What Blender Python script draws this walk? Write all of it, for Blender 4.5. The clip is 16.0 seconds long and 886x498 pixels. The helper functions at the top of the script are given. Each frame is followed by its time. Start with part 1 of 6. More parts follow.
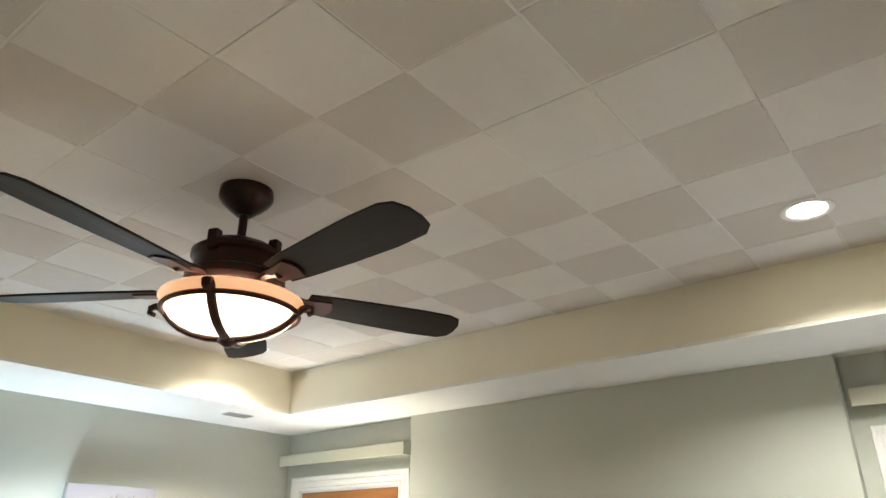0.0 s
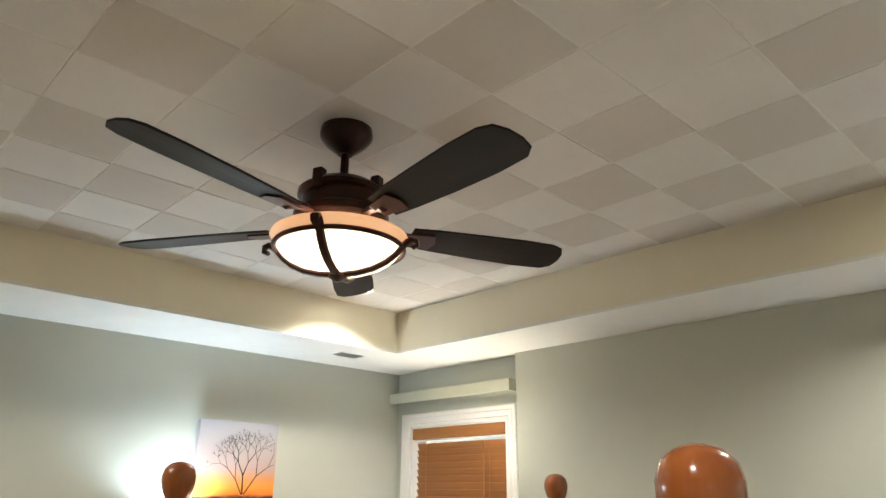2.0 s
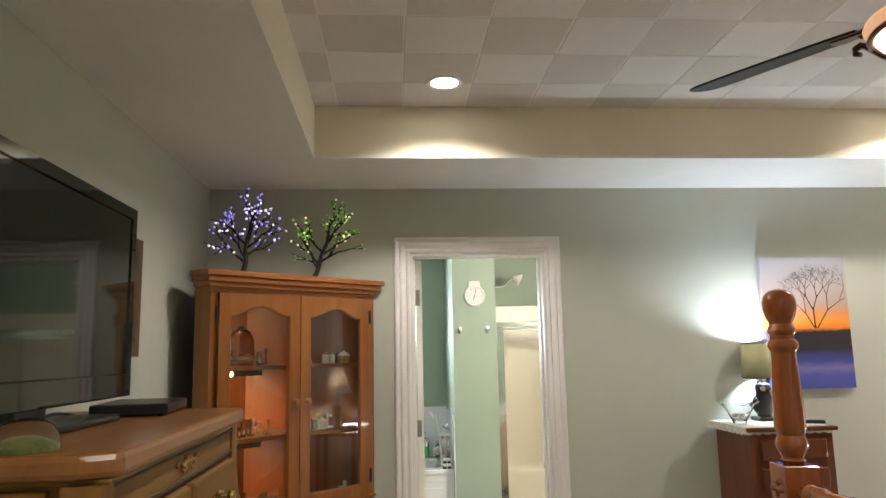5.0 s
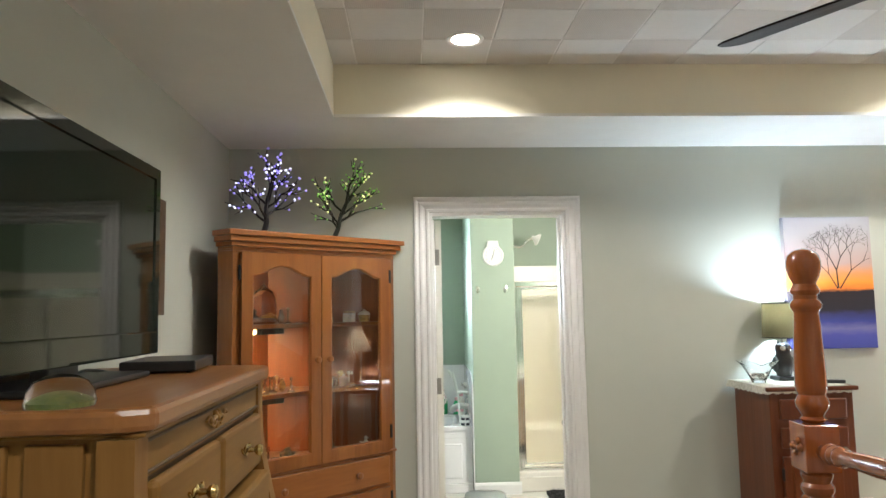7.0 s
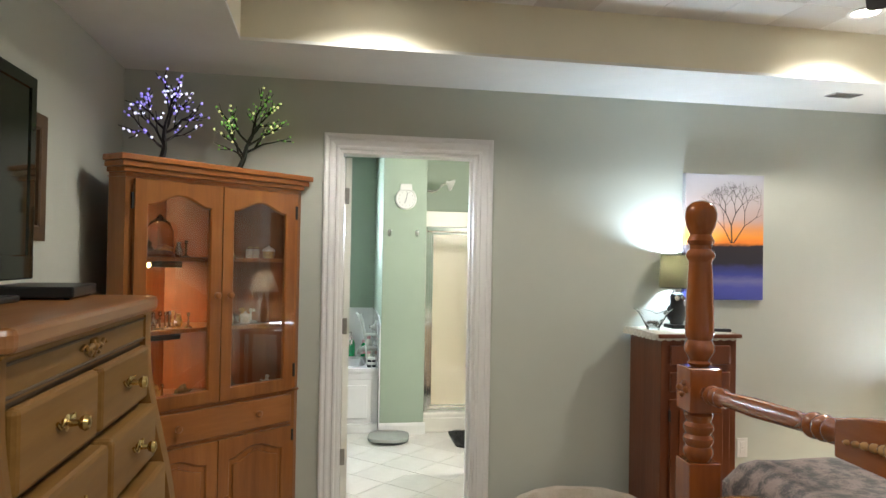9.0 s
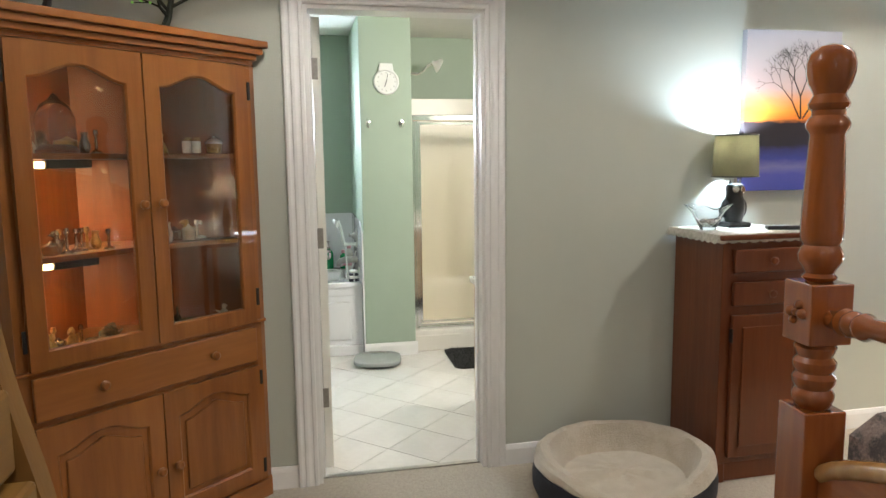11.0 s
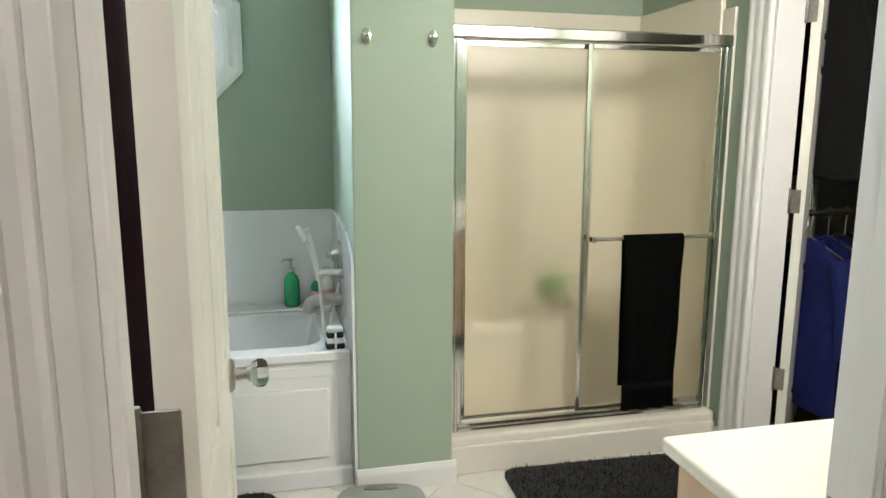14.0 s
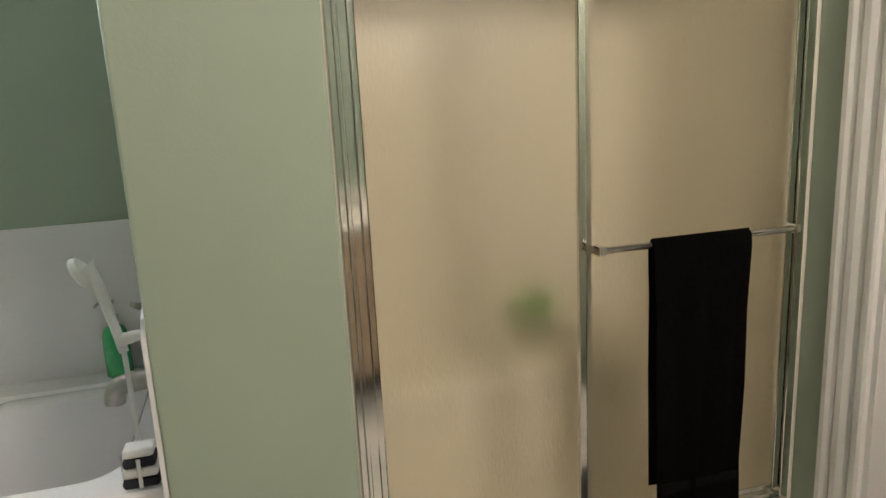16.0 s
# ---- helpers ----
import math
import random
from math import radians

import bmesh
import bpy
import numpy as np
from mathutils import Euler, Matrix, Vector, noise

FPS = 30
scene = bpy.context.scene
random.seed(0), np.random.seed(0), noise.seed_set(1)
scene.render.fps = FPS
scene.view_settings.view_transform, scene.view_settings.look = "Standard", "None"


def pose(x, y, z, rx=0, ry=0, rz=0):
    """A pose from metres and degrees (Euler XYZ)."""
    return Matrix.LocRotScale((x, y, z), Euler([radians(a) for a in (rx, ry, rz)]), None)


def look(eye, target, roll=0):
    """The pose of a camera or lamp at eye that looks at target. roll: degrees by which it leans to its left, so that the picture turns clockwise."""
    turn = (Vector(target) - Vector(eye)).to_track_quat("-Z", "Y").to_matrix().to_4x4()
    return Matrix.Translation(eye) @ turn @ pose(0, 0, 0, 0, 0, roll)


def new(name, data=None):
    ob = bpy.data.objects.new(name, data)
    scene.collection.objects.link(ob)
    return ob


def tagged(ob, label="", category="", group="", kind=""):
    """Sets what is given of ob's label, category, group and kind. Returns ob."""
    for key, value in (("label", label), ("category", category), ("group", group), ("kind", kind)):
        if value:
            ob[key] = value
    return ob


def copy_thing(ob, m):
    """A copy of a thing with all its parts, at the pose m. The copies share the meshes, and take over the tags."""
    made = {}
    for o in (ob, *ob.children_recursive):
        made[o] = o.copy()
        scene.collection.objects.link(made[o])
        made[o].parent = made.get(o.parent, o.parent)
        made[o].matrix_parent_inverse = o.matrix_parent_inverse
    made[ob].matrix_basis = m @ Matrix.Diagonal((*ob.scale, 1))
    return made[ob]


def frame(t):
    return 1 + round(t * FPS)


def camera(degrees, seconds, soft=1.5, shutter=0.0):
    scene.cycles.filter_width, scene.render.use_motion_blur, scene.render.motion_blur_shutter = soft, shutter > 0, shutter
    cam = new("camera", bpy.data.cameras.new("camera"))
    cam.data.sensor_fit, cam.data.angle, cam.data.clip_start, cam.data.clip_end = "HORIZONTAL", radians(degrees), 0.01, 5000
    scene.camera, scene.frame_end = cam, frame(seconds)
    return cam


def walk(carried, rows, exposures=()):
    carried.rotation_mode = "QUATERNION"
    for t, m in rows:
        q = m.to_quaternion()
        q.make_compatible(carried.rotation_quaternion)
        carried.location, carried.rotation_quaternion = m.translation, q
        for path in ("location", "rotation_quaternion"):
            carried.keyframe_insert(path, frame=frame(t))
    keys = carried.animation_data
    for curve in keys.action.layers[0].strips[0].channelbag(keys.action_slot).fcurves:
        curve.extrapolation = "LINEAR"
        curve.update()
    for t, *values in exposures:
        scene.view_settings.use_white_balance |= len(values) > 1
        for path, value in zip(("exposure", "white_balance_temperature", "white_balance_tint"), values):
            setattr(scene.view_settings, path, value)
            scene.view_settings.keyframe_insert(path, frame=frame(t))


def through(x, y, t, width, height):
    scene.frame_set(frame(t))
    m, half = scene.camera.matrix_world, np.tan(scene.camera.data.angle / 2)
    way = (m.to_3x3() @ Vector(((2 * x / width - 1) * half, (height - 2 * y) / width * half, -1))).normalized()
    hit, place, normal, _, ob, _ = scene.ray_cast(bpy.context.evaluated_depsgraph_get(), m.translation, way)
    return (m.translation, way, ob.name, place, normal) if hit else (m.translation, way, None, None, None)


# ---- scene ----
cam = camera(65.4, 16.0)
PATH = [
    (0, (3.925, 0.217, 1.649), (2.796, 1.657, 2.457), 0.1),
    (0.5, (3.922, 0.253, 1.627), (2.831, 1.72, 2.439), -0.9),
    (1, (3.933, 0.294, 1.616), (2.956, 1.85, 2.405), 0.0),
    (1.5, (3.952, 0.275, 1.612), (3.002, 1.857, 2.384), 0.1),
    (2, (3.895, 0.221, 1.602), (2.527, 1.519, 2.268), 0.6),
    (2.5, (3.847, 0.147, 1.603), (2.237, 1.128, 2.271), -2.5),
    (3, (3.787, 0.058, 1.585), (1.999, 0.771, 2.127), -2.9),
    (3.5, (3.82, 0.019, 1.619), (1.991, 0.566, 2.215), -7.2),
    (4, (3.823, -0.009, 1.562), (1.926, 0.406, 2.041), -1.3),
    (4.5, (3.822, -0.06, 1.528), (1.858, 0.174, 1.83), -1.4),
    (5, (3.822, -0.098, 1.49), (1.849, 0.049, 1.786), -1.2),
    (5.2, (3.825, -0.115, 1.487), (1.852, 0.022, 1.783), -1.1),
    (7.3, (3.819, -0.114, 1.49), (1.828, -0.016, 1.661), -0.9),
    (7.5, (3.825, -0.137, 1.481), (1.835, -0.031, 1.658), -0.4),
    (8, (3.798, -0.107, 1.49), (1.827, 0.189, 1.649), -1.0),
    (8.5, (3.78, -0.093, 1.475), (1.809, 0.229, 1.581), 0.6),
    (9, (3.769, -0.078, 1.456), (1.799, 0.262, 1.486), 1.0),
    (9.5, (3.658, -0.081, 1.438), (1.698, 0.299, 1.32), 0.4),
    (9.7, (3.604, -0.128, 1.432), (1.646, 0.257, 1.3), -1.3),
    (11.8, (2.205, 0.051, 1.377), (0.274, 0.48, 1.082), 0.0),
    (12, (1.991, 0.071, 1.37), (0.059, 0.506, 1.089), -0.8),
    (12.5, (1.58, 0.05, 1.376), (-0.363, 0.397, 1.059), -0.7),
    (13, (1.205, 0.069, 1.394), (-0.687, 0.579, 0.992), -2.2),
    (13.5, (0.822, 0.161, 1.369), (-1.075, 0.642, 0.955), -0.3),
    (14, (0.485, 0.149, 1.364), (-1.432, 0.605, 1.019), 0.2),
    (14.5, (0.223, 0.266, 1.356), (-1.671, 0.754, 0.937), -5.9),
    (15, (-0.074, 0.394, 1.354), (-2.032, 0.525, 0.967), -4.8),
    (15.5, (-0.368, 0.38, 1.316), (-2.29, 0.771, 0.923), -6.5),
    (16, (-0.638, 0.607, 1.285), (-2.52, 1.129, 0.859), -2.9),
]
EXPOSURES = [(0, .34, 6350, 8), (1.0, .52, 6350, 7), (1.5, .34, 6450, 6), (2.0, .18, 6600, 8), (3.0, -.12, 6700, 10), (3.5, -.12, 6750, 12), (4.5, -.1, 6800, 13), (5.2, -.02, 6650, 12), (7.3, .28, 6250, 9), (8.5, .1, 6250, 9), (9.5, -.04, 6400, 10), (11.8, -.06, 6350, 11), (12.5, -.07, 6350, 9), (13.5, -.22, 6350, 8), (14.0, -.22, 6350, 10), (14.5, -.24, 6350, 12), (15.0, -.36, 6350, 16), (15.5, -.64, 6750, 18), (16, -.82, 7150, 19)]
walk(cam, [(t, look(eye, target, roll)) for t, eye, target, roll in PATH], EXPOSURES)

# ---- world and light ----
world = bpy.data.worlds.new("world")
scene.world = world
world.use_nodes = True
wn = world.node_tree.nodes
sky = wn.new("ShaderNodeTexSky")
sky.sky_type, sky.sun_disc = "NISHITA", False
sky.sun_elevation, sky.sun_rotation = radians(48), radians(200)
wn["Background"].inputs["Strength"].default_value = 0.12
world.node_tree.links.new(sky.outputs[0], wn["Background"].inputs["Color"])


def lamp(name, kind, m, energy, colour, **sizes):
    data = bpy.data.lights.new(name, kind)
    data.energy, data.color = energy, colour
    for key, value in sizes.items():
        if key == "size": data.size = value
        if key == "size_y": data.shape, data.size_y = "RECTANGLE", value
        if key == "blend": data.spot_blend = value
        if key == "radius": data.shadow_soft_size = value
        if key == "cone": data.spot_size = radians(value)
        if key == "angle": data.angle = radians(value)
    ob = new(name, data)
    ob.matrix_world = m
    return ob


WARM, NEUTRAL, COOL = (1.0, 0.85, 0.66), (1.0, 0.955, 0.885), (0.66, 0.83, 1.0)
lamp("sun", "SUN", look((0, 0, 8), (-1.2, -4.0, 2.0)), 3.0, (1.0, 0.95, 0.88), angle=0.5)
FAN = (2.30, 1.315)
for lx, ly, watts in ((0.93, 0.14, 58), (0.89, 2.44, 58), (3.625, 2.50, 82), (3.65, 0.14, 70)):
    lamp("recessed_lamp", "SPOT", look((lx, ly, 2.588), (lx, ly, 0)), watts, NEUTRAL, radius=0.035, cone=148, blend=0.6)
lamp("fan_lamp", "POINT", pose(FAN[0], FAN[1], 2.26), 8, WARM, radius=0.09)
lamp("owl_lamp_bulb", "POINT", pose(0.11, 1.915, 1.462), 38, COOL, radius=0.03)
lamp("window_lamp_bulb", "POINT", pose(0.985, 3.15, 1.20), 62, (1.0, 0.88, 0.72), radius=0.04)
HUT = pose(0.355, -0.525, 0, 0, 0, 131)
for lz, watts in ((1.735, 8), (1.378, 22), (1.053, 13)):
    lamp("hutch_lamp", "SPOT", look(HUT @ Vector((-0.318, 0.165, lz)), HUT @ Vector((-0.285, 0.300, lz - 0.15))), watts, (1.0, 0.66, 0.30), radius=0.012, cone=146, blend=1.0)
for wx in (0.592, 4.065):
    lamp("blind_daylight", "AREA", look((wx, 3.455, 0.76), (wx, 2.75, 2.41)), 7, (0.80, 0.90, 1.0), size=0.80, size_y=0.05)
# unseen source over the vanity, added to light the bathroom
lamp("unseen_vanity_bar_lamp", "AREA", look((-0.205, 1.40, 2.02), (-2.0, 1.10, 1.10)), 68, (1.0, 0.95, 0.86), size=0.66, size_y=0.12)
lamp("bath_window_light", "AREA", look((-2.925, -0.335, 1.75), (0, -0.335, 1.5)), 100, (0.74, 0.87, 1.0), size=0.5)
# fill light with no fixture, added to brighten the closet clothes
lamp("closet_fill", "POINT", pose(-1.2, 3.0, 2.3), 1.0, WARM, radius=0.08)


# ---- helpers for materials ----
def material(name, colour, rough=0.5, metal=0.0, second=None, scale=8.0, detail=4.0, stretch=(1, 1, 1), bump=0.0, bump_scale=60.0,
             contrast=(0.35, 0.65), coat=0.0, transmission=0.0, ior=1.45, emission=None, power=0.0, rough_vary=0.0, sheen=0.0, random_tint=0.0):
    mat = bpy.data.materials.new(name)
    mat.use_nodes = True
    nt = mat.node_tree
    n, l = nt.nodes, nt.links
    b = n["Principled BSDF"]
    b.inputs["Roughness"].default_value, b.inputs["Metallic"].default_value = rough, metal
    b.inputs["Coat Weight"].default_value, b.inputs["Transmission Weight"].default_value = coat, transmission
    b.inputs["IOR"].default_value, b.inputs["Sheen Weight"].default_value = ior, sheen
    b.inputs["Base Color"].default_value = (*colour, 1)
    if emission:
        b.inputs["Emission Color"].default_value = (*emission, 1)
        b.inputs["Emission Strength"].default_value = power
    tc = n.new("ShaderNodeTexCoord")
    mp = n.new("ShaderNodeMapping")
    mp.inputs["Scale"].default_value = stretch
    l.new(tc.outputs["Object"], mp.inputs["Vector"])
    if second:
        nz = n.new("ShaderNodeTexNoise")
        nz.inputs["Scale"].default_value, nz.inputs["Detail"].default_value = scale, detail
        l.new(mp.outputs[0], nz.inputs["Vector"])
        fine = n.new("ShaderNodeTexNoise")
        fine.inputs["Scale"].default_value, fine.inputs["Detail"].default_value = scale * 7, 3
        l.new(mp.outputs[0], fine.inputs["Vector"])
        add = n.new("ShaderNodeMath"); add.operation = "MULTIPLY_ADD"
        add.inputs[1].default_value = 0.4
        l.new(fine.outputs[0], add.inputs[0]); l.new(nz.outputs[0], add.inputs[2])
        rng = n.new("ShaderNodeMapRange")
        rng.inputs[1].default_value, rng.inputs[2].default_value = contrast[0] + 0.2, contrast[1] + 0.2
        l.new(add.outputs[0], rng.inputs[0])
        mix = n.new("ShaderNodeMix"); mix.data_type = "RGBA"
        mix.inputs["A"].default_value, mix.inputs["B"].default_value = (*colour, 1), (*second, 1)
        l.new(rng.outputs[0], mix.inputs["Factor"])
        out = mix.outputs["Result"]
        if random_tint:
            info = n.new("ShaderNodeObjectInfo")
            r2 = n.new("ShaderNodeMapRange")
            r2.inputs[3].default_value, r2.inputs[4].default_value = 1 - random_tint, 1 + random_tint
            l.new(info.outputs["Random"], r2.inputs[0])
            hs = n.new("ShaderNodeHueSaturation")
            l.new(r2.outputs[0], hs.inputs["Value"]); l.new(out, hs.inputs["Color"])
            out = hs.outputs[0]
        l.new(out, b.inputs["Base Color"])
        if rough_vary:
            r3 = n.new("ShaderNodeMapRange")
            r3.inputs[3].default_value, r3.inputs[4].default_value = max(rough - rough_vary, 0.03), rough + rough_vary
            l.new(nz.outputs[0], r3.inputs[0]); l.new(r3.outputs[0], b.inputs["Roughness"])
    if bump:
        nb = n.new("ShaderNodeTexNoise")
        nb.inputs["Scale"].default_value, nb.inputs["Detail"].default_value = bump_scale, 5
        l.new(mp.outputs[0], nb.inputs["Vector"])
        bp = n.new("ShaderNodeBump")
        bp.inputs["Strength"].default_value, bp.inputs["Distance"].default_value = bump, 0.01
        l.new(nb.outputs[0], bp.inputs["Height"]); l.new(bp.outputs[0], b.inputs["Normal"])
    return mat


def wood(name, light, dark, axis="z", rough=0.32, coat=0.35, ring=9.0):
    """Sawn wood whose grain runs along one axis."""
    k = {"x": (0.10, 1, 1), "y": (1, 0.10, 1), "z": (1, 1, 0.10)}[axis]
    mat = material(name, light, rough, second=dark, scale=ring, detail=6, stretch=k, bump=0.12, bump_scale=55, contrast=(0.30, 0.72), coat=coat, rough_vary=0.08, random_tint=0.07)
    nt = mat.node_tree
    n, l = nt.nodes, nt.links
    wave = n.new("ShaderNodeTexWave")
    wave.wave_type, wave.bands_direction = "BANDS", {"x": "Y", "y": "X", "z": "X"}[axis]
    wave.inputs["Scale"].default_value, wave.inputs["Distortion"].default_value = 4.0, 11.0
    wave.inputs["Detail"].default_value, wave.inputs["Detail Scale"].default_value = 3.0, 1.2
    mp = next(q for q in n if q.type == "MAPPING")
    l.new(mp.outputs[0], wave.inputs["Vector"])
    b = n["Principled BSDF"]
    src = b.inputs["Base Color"].links[0].from_socket
    mul = n.new("ShaderNodeMix"); mul.data_type, mul.blend_type = "RGBA", "MULTIPLY"
    r = n.new("ShaderNodeMapRange")
    r.inputs[3].default_value, r.inputs[4].default_value = 0.0, 0.16
    l.new(wave.outputs["Fac"], r.inputs[0]); l.new(r.outputs[0], mul.inputs["Factor"])
    l.new(src, mul.inputs["A"]); mul.inputs["B"].default_value = (0.40, 0.28, 0.18, 1)
    l.new(mul.outputs["Result"], b.inputs["Base Color"])
    return mat


def ribbed(name, colour, second, axis):
    """A pressed ceiling tile with fine ribs along one axis."""
    mat = material(name, colour, 0.8, second=second, scale=3.0, contrast=(0.3, 0.7))
    n, l = mat.node_tree.nodes, mat.node_tree.links
    tc = next(q for q in n if q.type == "TEX_COORD")
    wv = n.new("ShaderNodeTexWave")
    wv.bands_direction = axis
    wv.inputs["Scale"].default_value, wv.inputs["Distortion"].default_value = 40.0, 0.3
    l.new(tc.outputs["Object"], wv.inputs["Vector"])
    bp = n.new("ShaderNodeBump")
    bp.inputs["Strength"].default_value, bp.inputs["Distance"].default_value = 0.14, 0.003
    l.new(wv.outputs["Fac"], bp.inputs["Height"]); l.new(bp.outputs[0], n["Principled BSDF"].inputs["Normal"])
    return mat


M = {}
M["wall"] = material("bedroom_wall_paint", (0.475, 0.487, 0.42), 0.75, second=(0.46, 0.472, 0.405), scale=1.4, bump=0.06, bump_scale=130)
M["bath_wall"] = material("bathroom_wall_paint", (0.336, 0.402, 0.312), 0.6, second=(0.323, 0.387, 0.30), scale=1.4, bump=0.06, bump_scale=130)
M["ceiling"] = material("ceiling_paint", (0.74, 0.73, 0.68), 0.85, second=(0.70, 0.69, 0.64), scale=1.2, bump=0.05, bump_scale=150)
M["tray"] = material("tray_cream_paint", (0.74, 0.69, 0.54), 0.8, second=(0.71, 0.66, 0.52), scale=1.5, bump=0.05, bump_scale=150)
# same tile twice: light and shade on its turned ribs put into the colour
M["tile_a"] = ribbed("ceiling_tile_ribs_lit", (0.65, 0.625, 0.58), (0.62, 0.595, 0.55), "X")
M["tile_b"] = ribbed("ceiling_tile_ribs_shaded", (0.56, 0.525, 0.475), (0.535, 0.50, 0.45), "Y")
M["tile_gap"] = material("ceiling_tile_edge", (0.71, 0.685, 0.64), 0.8, second=(0.67, 0.645, 0.60), scale=3)
M["white"] = material("white_gloss_paint", (0.78, 0.765, 0.74), 0.32, second=(0.74, 0.725, 0.70), scale=2.5, bump=0.03, bump_scale=30, rough_vary=0.06)
M["door_white"] = material("door_white_paint", (0.77, 0.745, 0.67), 0.35, second=(0.73, 0.705, 0.635), scale=2.0, bump=0.04, bump_scale=40)
M["oak"] = wood("honey_oak", (0.325, 0.118, 0.026), (0.225, 0.072, 0.014), "z")
M["oak_h"] = wood("honey_oak_cross", (0.325, 0.118, 0.026), (0.225, 0.072, 0.014), "x")
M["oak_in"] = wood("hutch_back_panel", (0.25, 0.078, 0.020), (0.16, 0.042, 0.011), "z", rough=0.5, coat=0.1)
M["pale"] = wood("pale_dresser_wood", (0.235, 0.124, 0.030), (0.180, 0.088, 0.020), "x", rough=0.5, coat=0.0)
M["pale_v"] = wood("pale_dresser_wood_upright", (0.245, 0.125, 0.034), (0.190, 0.090, 0.023), "z", rough=0.5, coat=0.0)
for key in ("pale", "pale_v"):
    M[key].node_tree.nodes["Principled BSDF"].inputs["Specular IOR Level"].default_value = 0.22
M["dresser_top"] = wood("dresser_top_wood", (0.25, 0.105, 0.028), (0.185, 0.070, 0.018), "x", rough=0.34, coat=0.15)
M["groove"] = material("dark_groove", (0.10, 0.055, 0.022), 0.6, second=(0.07, 0.04, 0.018), scale=10)
M["post"] = wood("polished_pine", (0.29, 0.082, 0.018), (0.20, 0.050, 0.010), "z", rough=0.20, coat=0.55)
M["post_x"] = wood("polished_pine_rail", (0.29, 0.088, 0.020), (0.205, 0.055, 0.012), "x", rough=0.20, coat=0.55)
M["cut"] = wood("pale_pine_block", (0.40, 0.215, 0.075), (0.33, 0.165, 0.052), "z", rough=0.2, coat=0.7)
M["cherry"] = wood("reddish_chest_wood", (0.165, 0.045, 0.012), (0.115, 0.028, 0.008), "z", rough=0.35)
M["brass"] = material("brass", (0.62, 0.46, 0.19), 0.2, 1.0, second=(0.45, 0.31, 0.11), scale=30)
M["chrome"] = material("polished_chrome", (0.80, 0.79, 0.76), 0.10, 1.0, second=(0.70, 0.69, 0.66), scale=12, rough_vary=0.04)
M["nickel"] = material("brushed_nickel", (0.50, 0.47, 0.43), 0.30, 1.0, second=(0.42, 0.39, 0.36), scale=40)
M["hinge"] = material("dull_steel_hinge", (0.34, 0.32, 0.29), 0.38, 1.0, second=(0.27, 0.25, 0.23), scale=40)
M["black"] = material("black_plastic", (0.012, 0.012, 0.012), 0.35, second=(0.018, 0.017, 0.016), scale=20)
M["iron"] = material("dark_bronze", (0.022, 0.013, 0.010), 0.32, 0.6, second=(0.05, 0.018, 0.012), scale=14, rough_vary=0.1)
M["bronze"] = material("reddish_bronze", (0.060, 0.018, 0.012), 0.35, 0.5, second=(0.035, 0.012, 0.009), scale=14)
M["blade"] = wood("dark_walnut_blade", (0.020, 0.013, 0.010), (0.011, 0.008, 0.006), "x", rough=0.50, coat=0.0)
M["screen"] = material("dark_screen_glass", (0.006, 0.010, 0.005), 0.045, second=(0.008, 0.010, 0.006), scale=3)
M["screen"].node_tree.nodes["Principled BSDF"].inputs["Specular IOR Level"].default_value = 0.32
M["glass"] = material("clear_glass", (1, 1, 1), 0.0, transmission=1.0, ior=1.52)
M["frost"] = material("frosted_shower_glass", (0.95, 0.93, 0.86), 0.36, transmission=1.0, ior=1.25, bump=0.12, bump_scale=200, stretch=(1, 1, 0.3))
M["acrylic"] = material("white_tub_acrylic", (0.80, 0.78, 0.78), 0.12, second=(0.78, 0.76, 0.76), scale=2, coat=0.4)
M["shower"] = material("almond_fibreglass", (0.76, 0.715, 0.60), 0.3, second=(0.73, 0.685, 0.57), scale=2)
M["almond"] = material("almond_threshold", (0.74, 0.70, 0.62), 0.25, second=(0.71, 0.67, 0.59), scale=3)
M["carpet"] = material("beige_carpet", (0.50, 0.44, 0.35), 0.95, second=(0.42, 0.365, 0.285), scale=60, bump=0.7, bump_scale=350, sheen=0.2)
M["tan_carpet"] = material("tan_closet_carpet", (0.36, 0.27, 0.155), 0.95, second=(0.30, 0.22, 0.12), scale=60, bump=0.7, bump_scale=350)
M["tile"] = material("white_floor_tile", (0.72, 0.69, 0.64), 0.16, second=(0.66, 0.63, 0.58), scale=4, bump=0.03, bump_scale=14, random_tint=0.03, rough_vary=0.05)
M["grout"] = material("grey_grout", (0.40, 0.37, 0.33), 0.9, second=(0.32, 0.295, 0.26), scale=20, bump=0.2, bump_scale=200)
M["black_fur"] = material("black_shag", (0.006, 0.006, 0.006), 0.6, second=(0.014, 0.0135, 0.013), scale=9, sheen=0.05)
M["towel"] = material("black_terry_towel", (0.003, 0.003, 0.003), 0.95, second=(0.006, 0.006, 0.006), scale=80, bump=0.5, bump_scale=400)
for key in ("towel", "blade"):
    M[key].node_tree.nodes["Principled BSDF"].inputs["Specular IOR Level"].default_value = 0.15
M["fleece"] = material("cream_fleece", (0.52, 0.455, 0.36), 0.95, second=(0.45, 0.385, 0.295), scale=14, bump=0.6, bump_scale=160, sheen=0.4)
M["navy"] = material("dark_nylon", (0.014, 0.015, 0.022), 0.7, second=(0.02, 0.021, 0.03), scale=60, bump=0.2, bump_scale=300)
M["blind"] = wood("brown_blind_slat", (0.36, 0.155, 0.045), (0.27, 0.105, 0.028), "x", rough=0.4, coat=0.2)
M["valance"] = material("pale_green_valance", (0.58, 0.58, 0.46), 0.6, second=(0.55, 0.55, 0.435), scale=3)
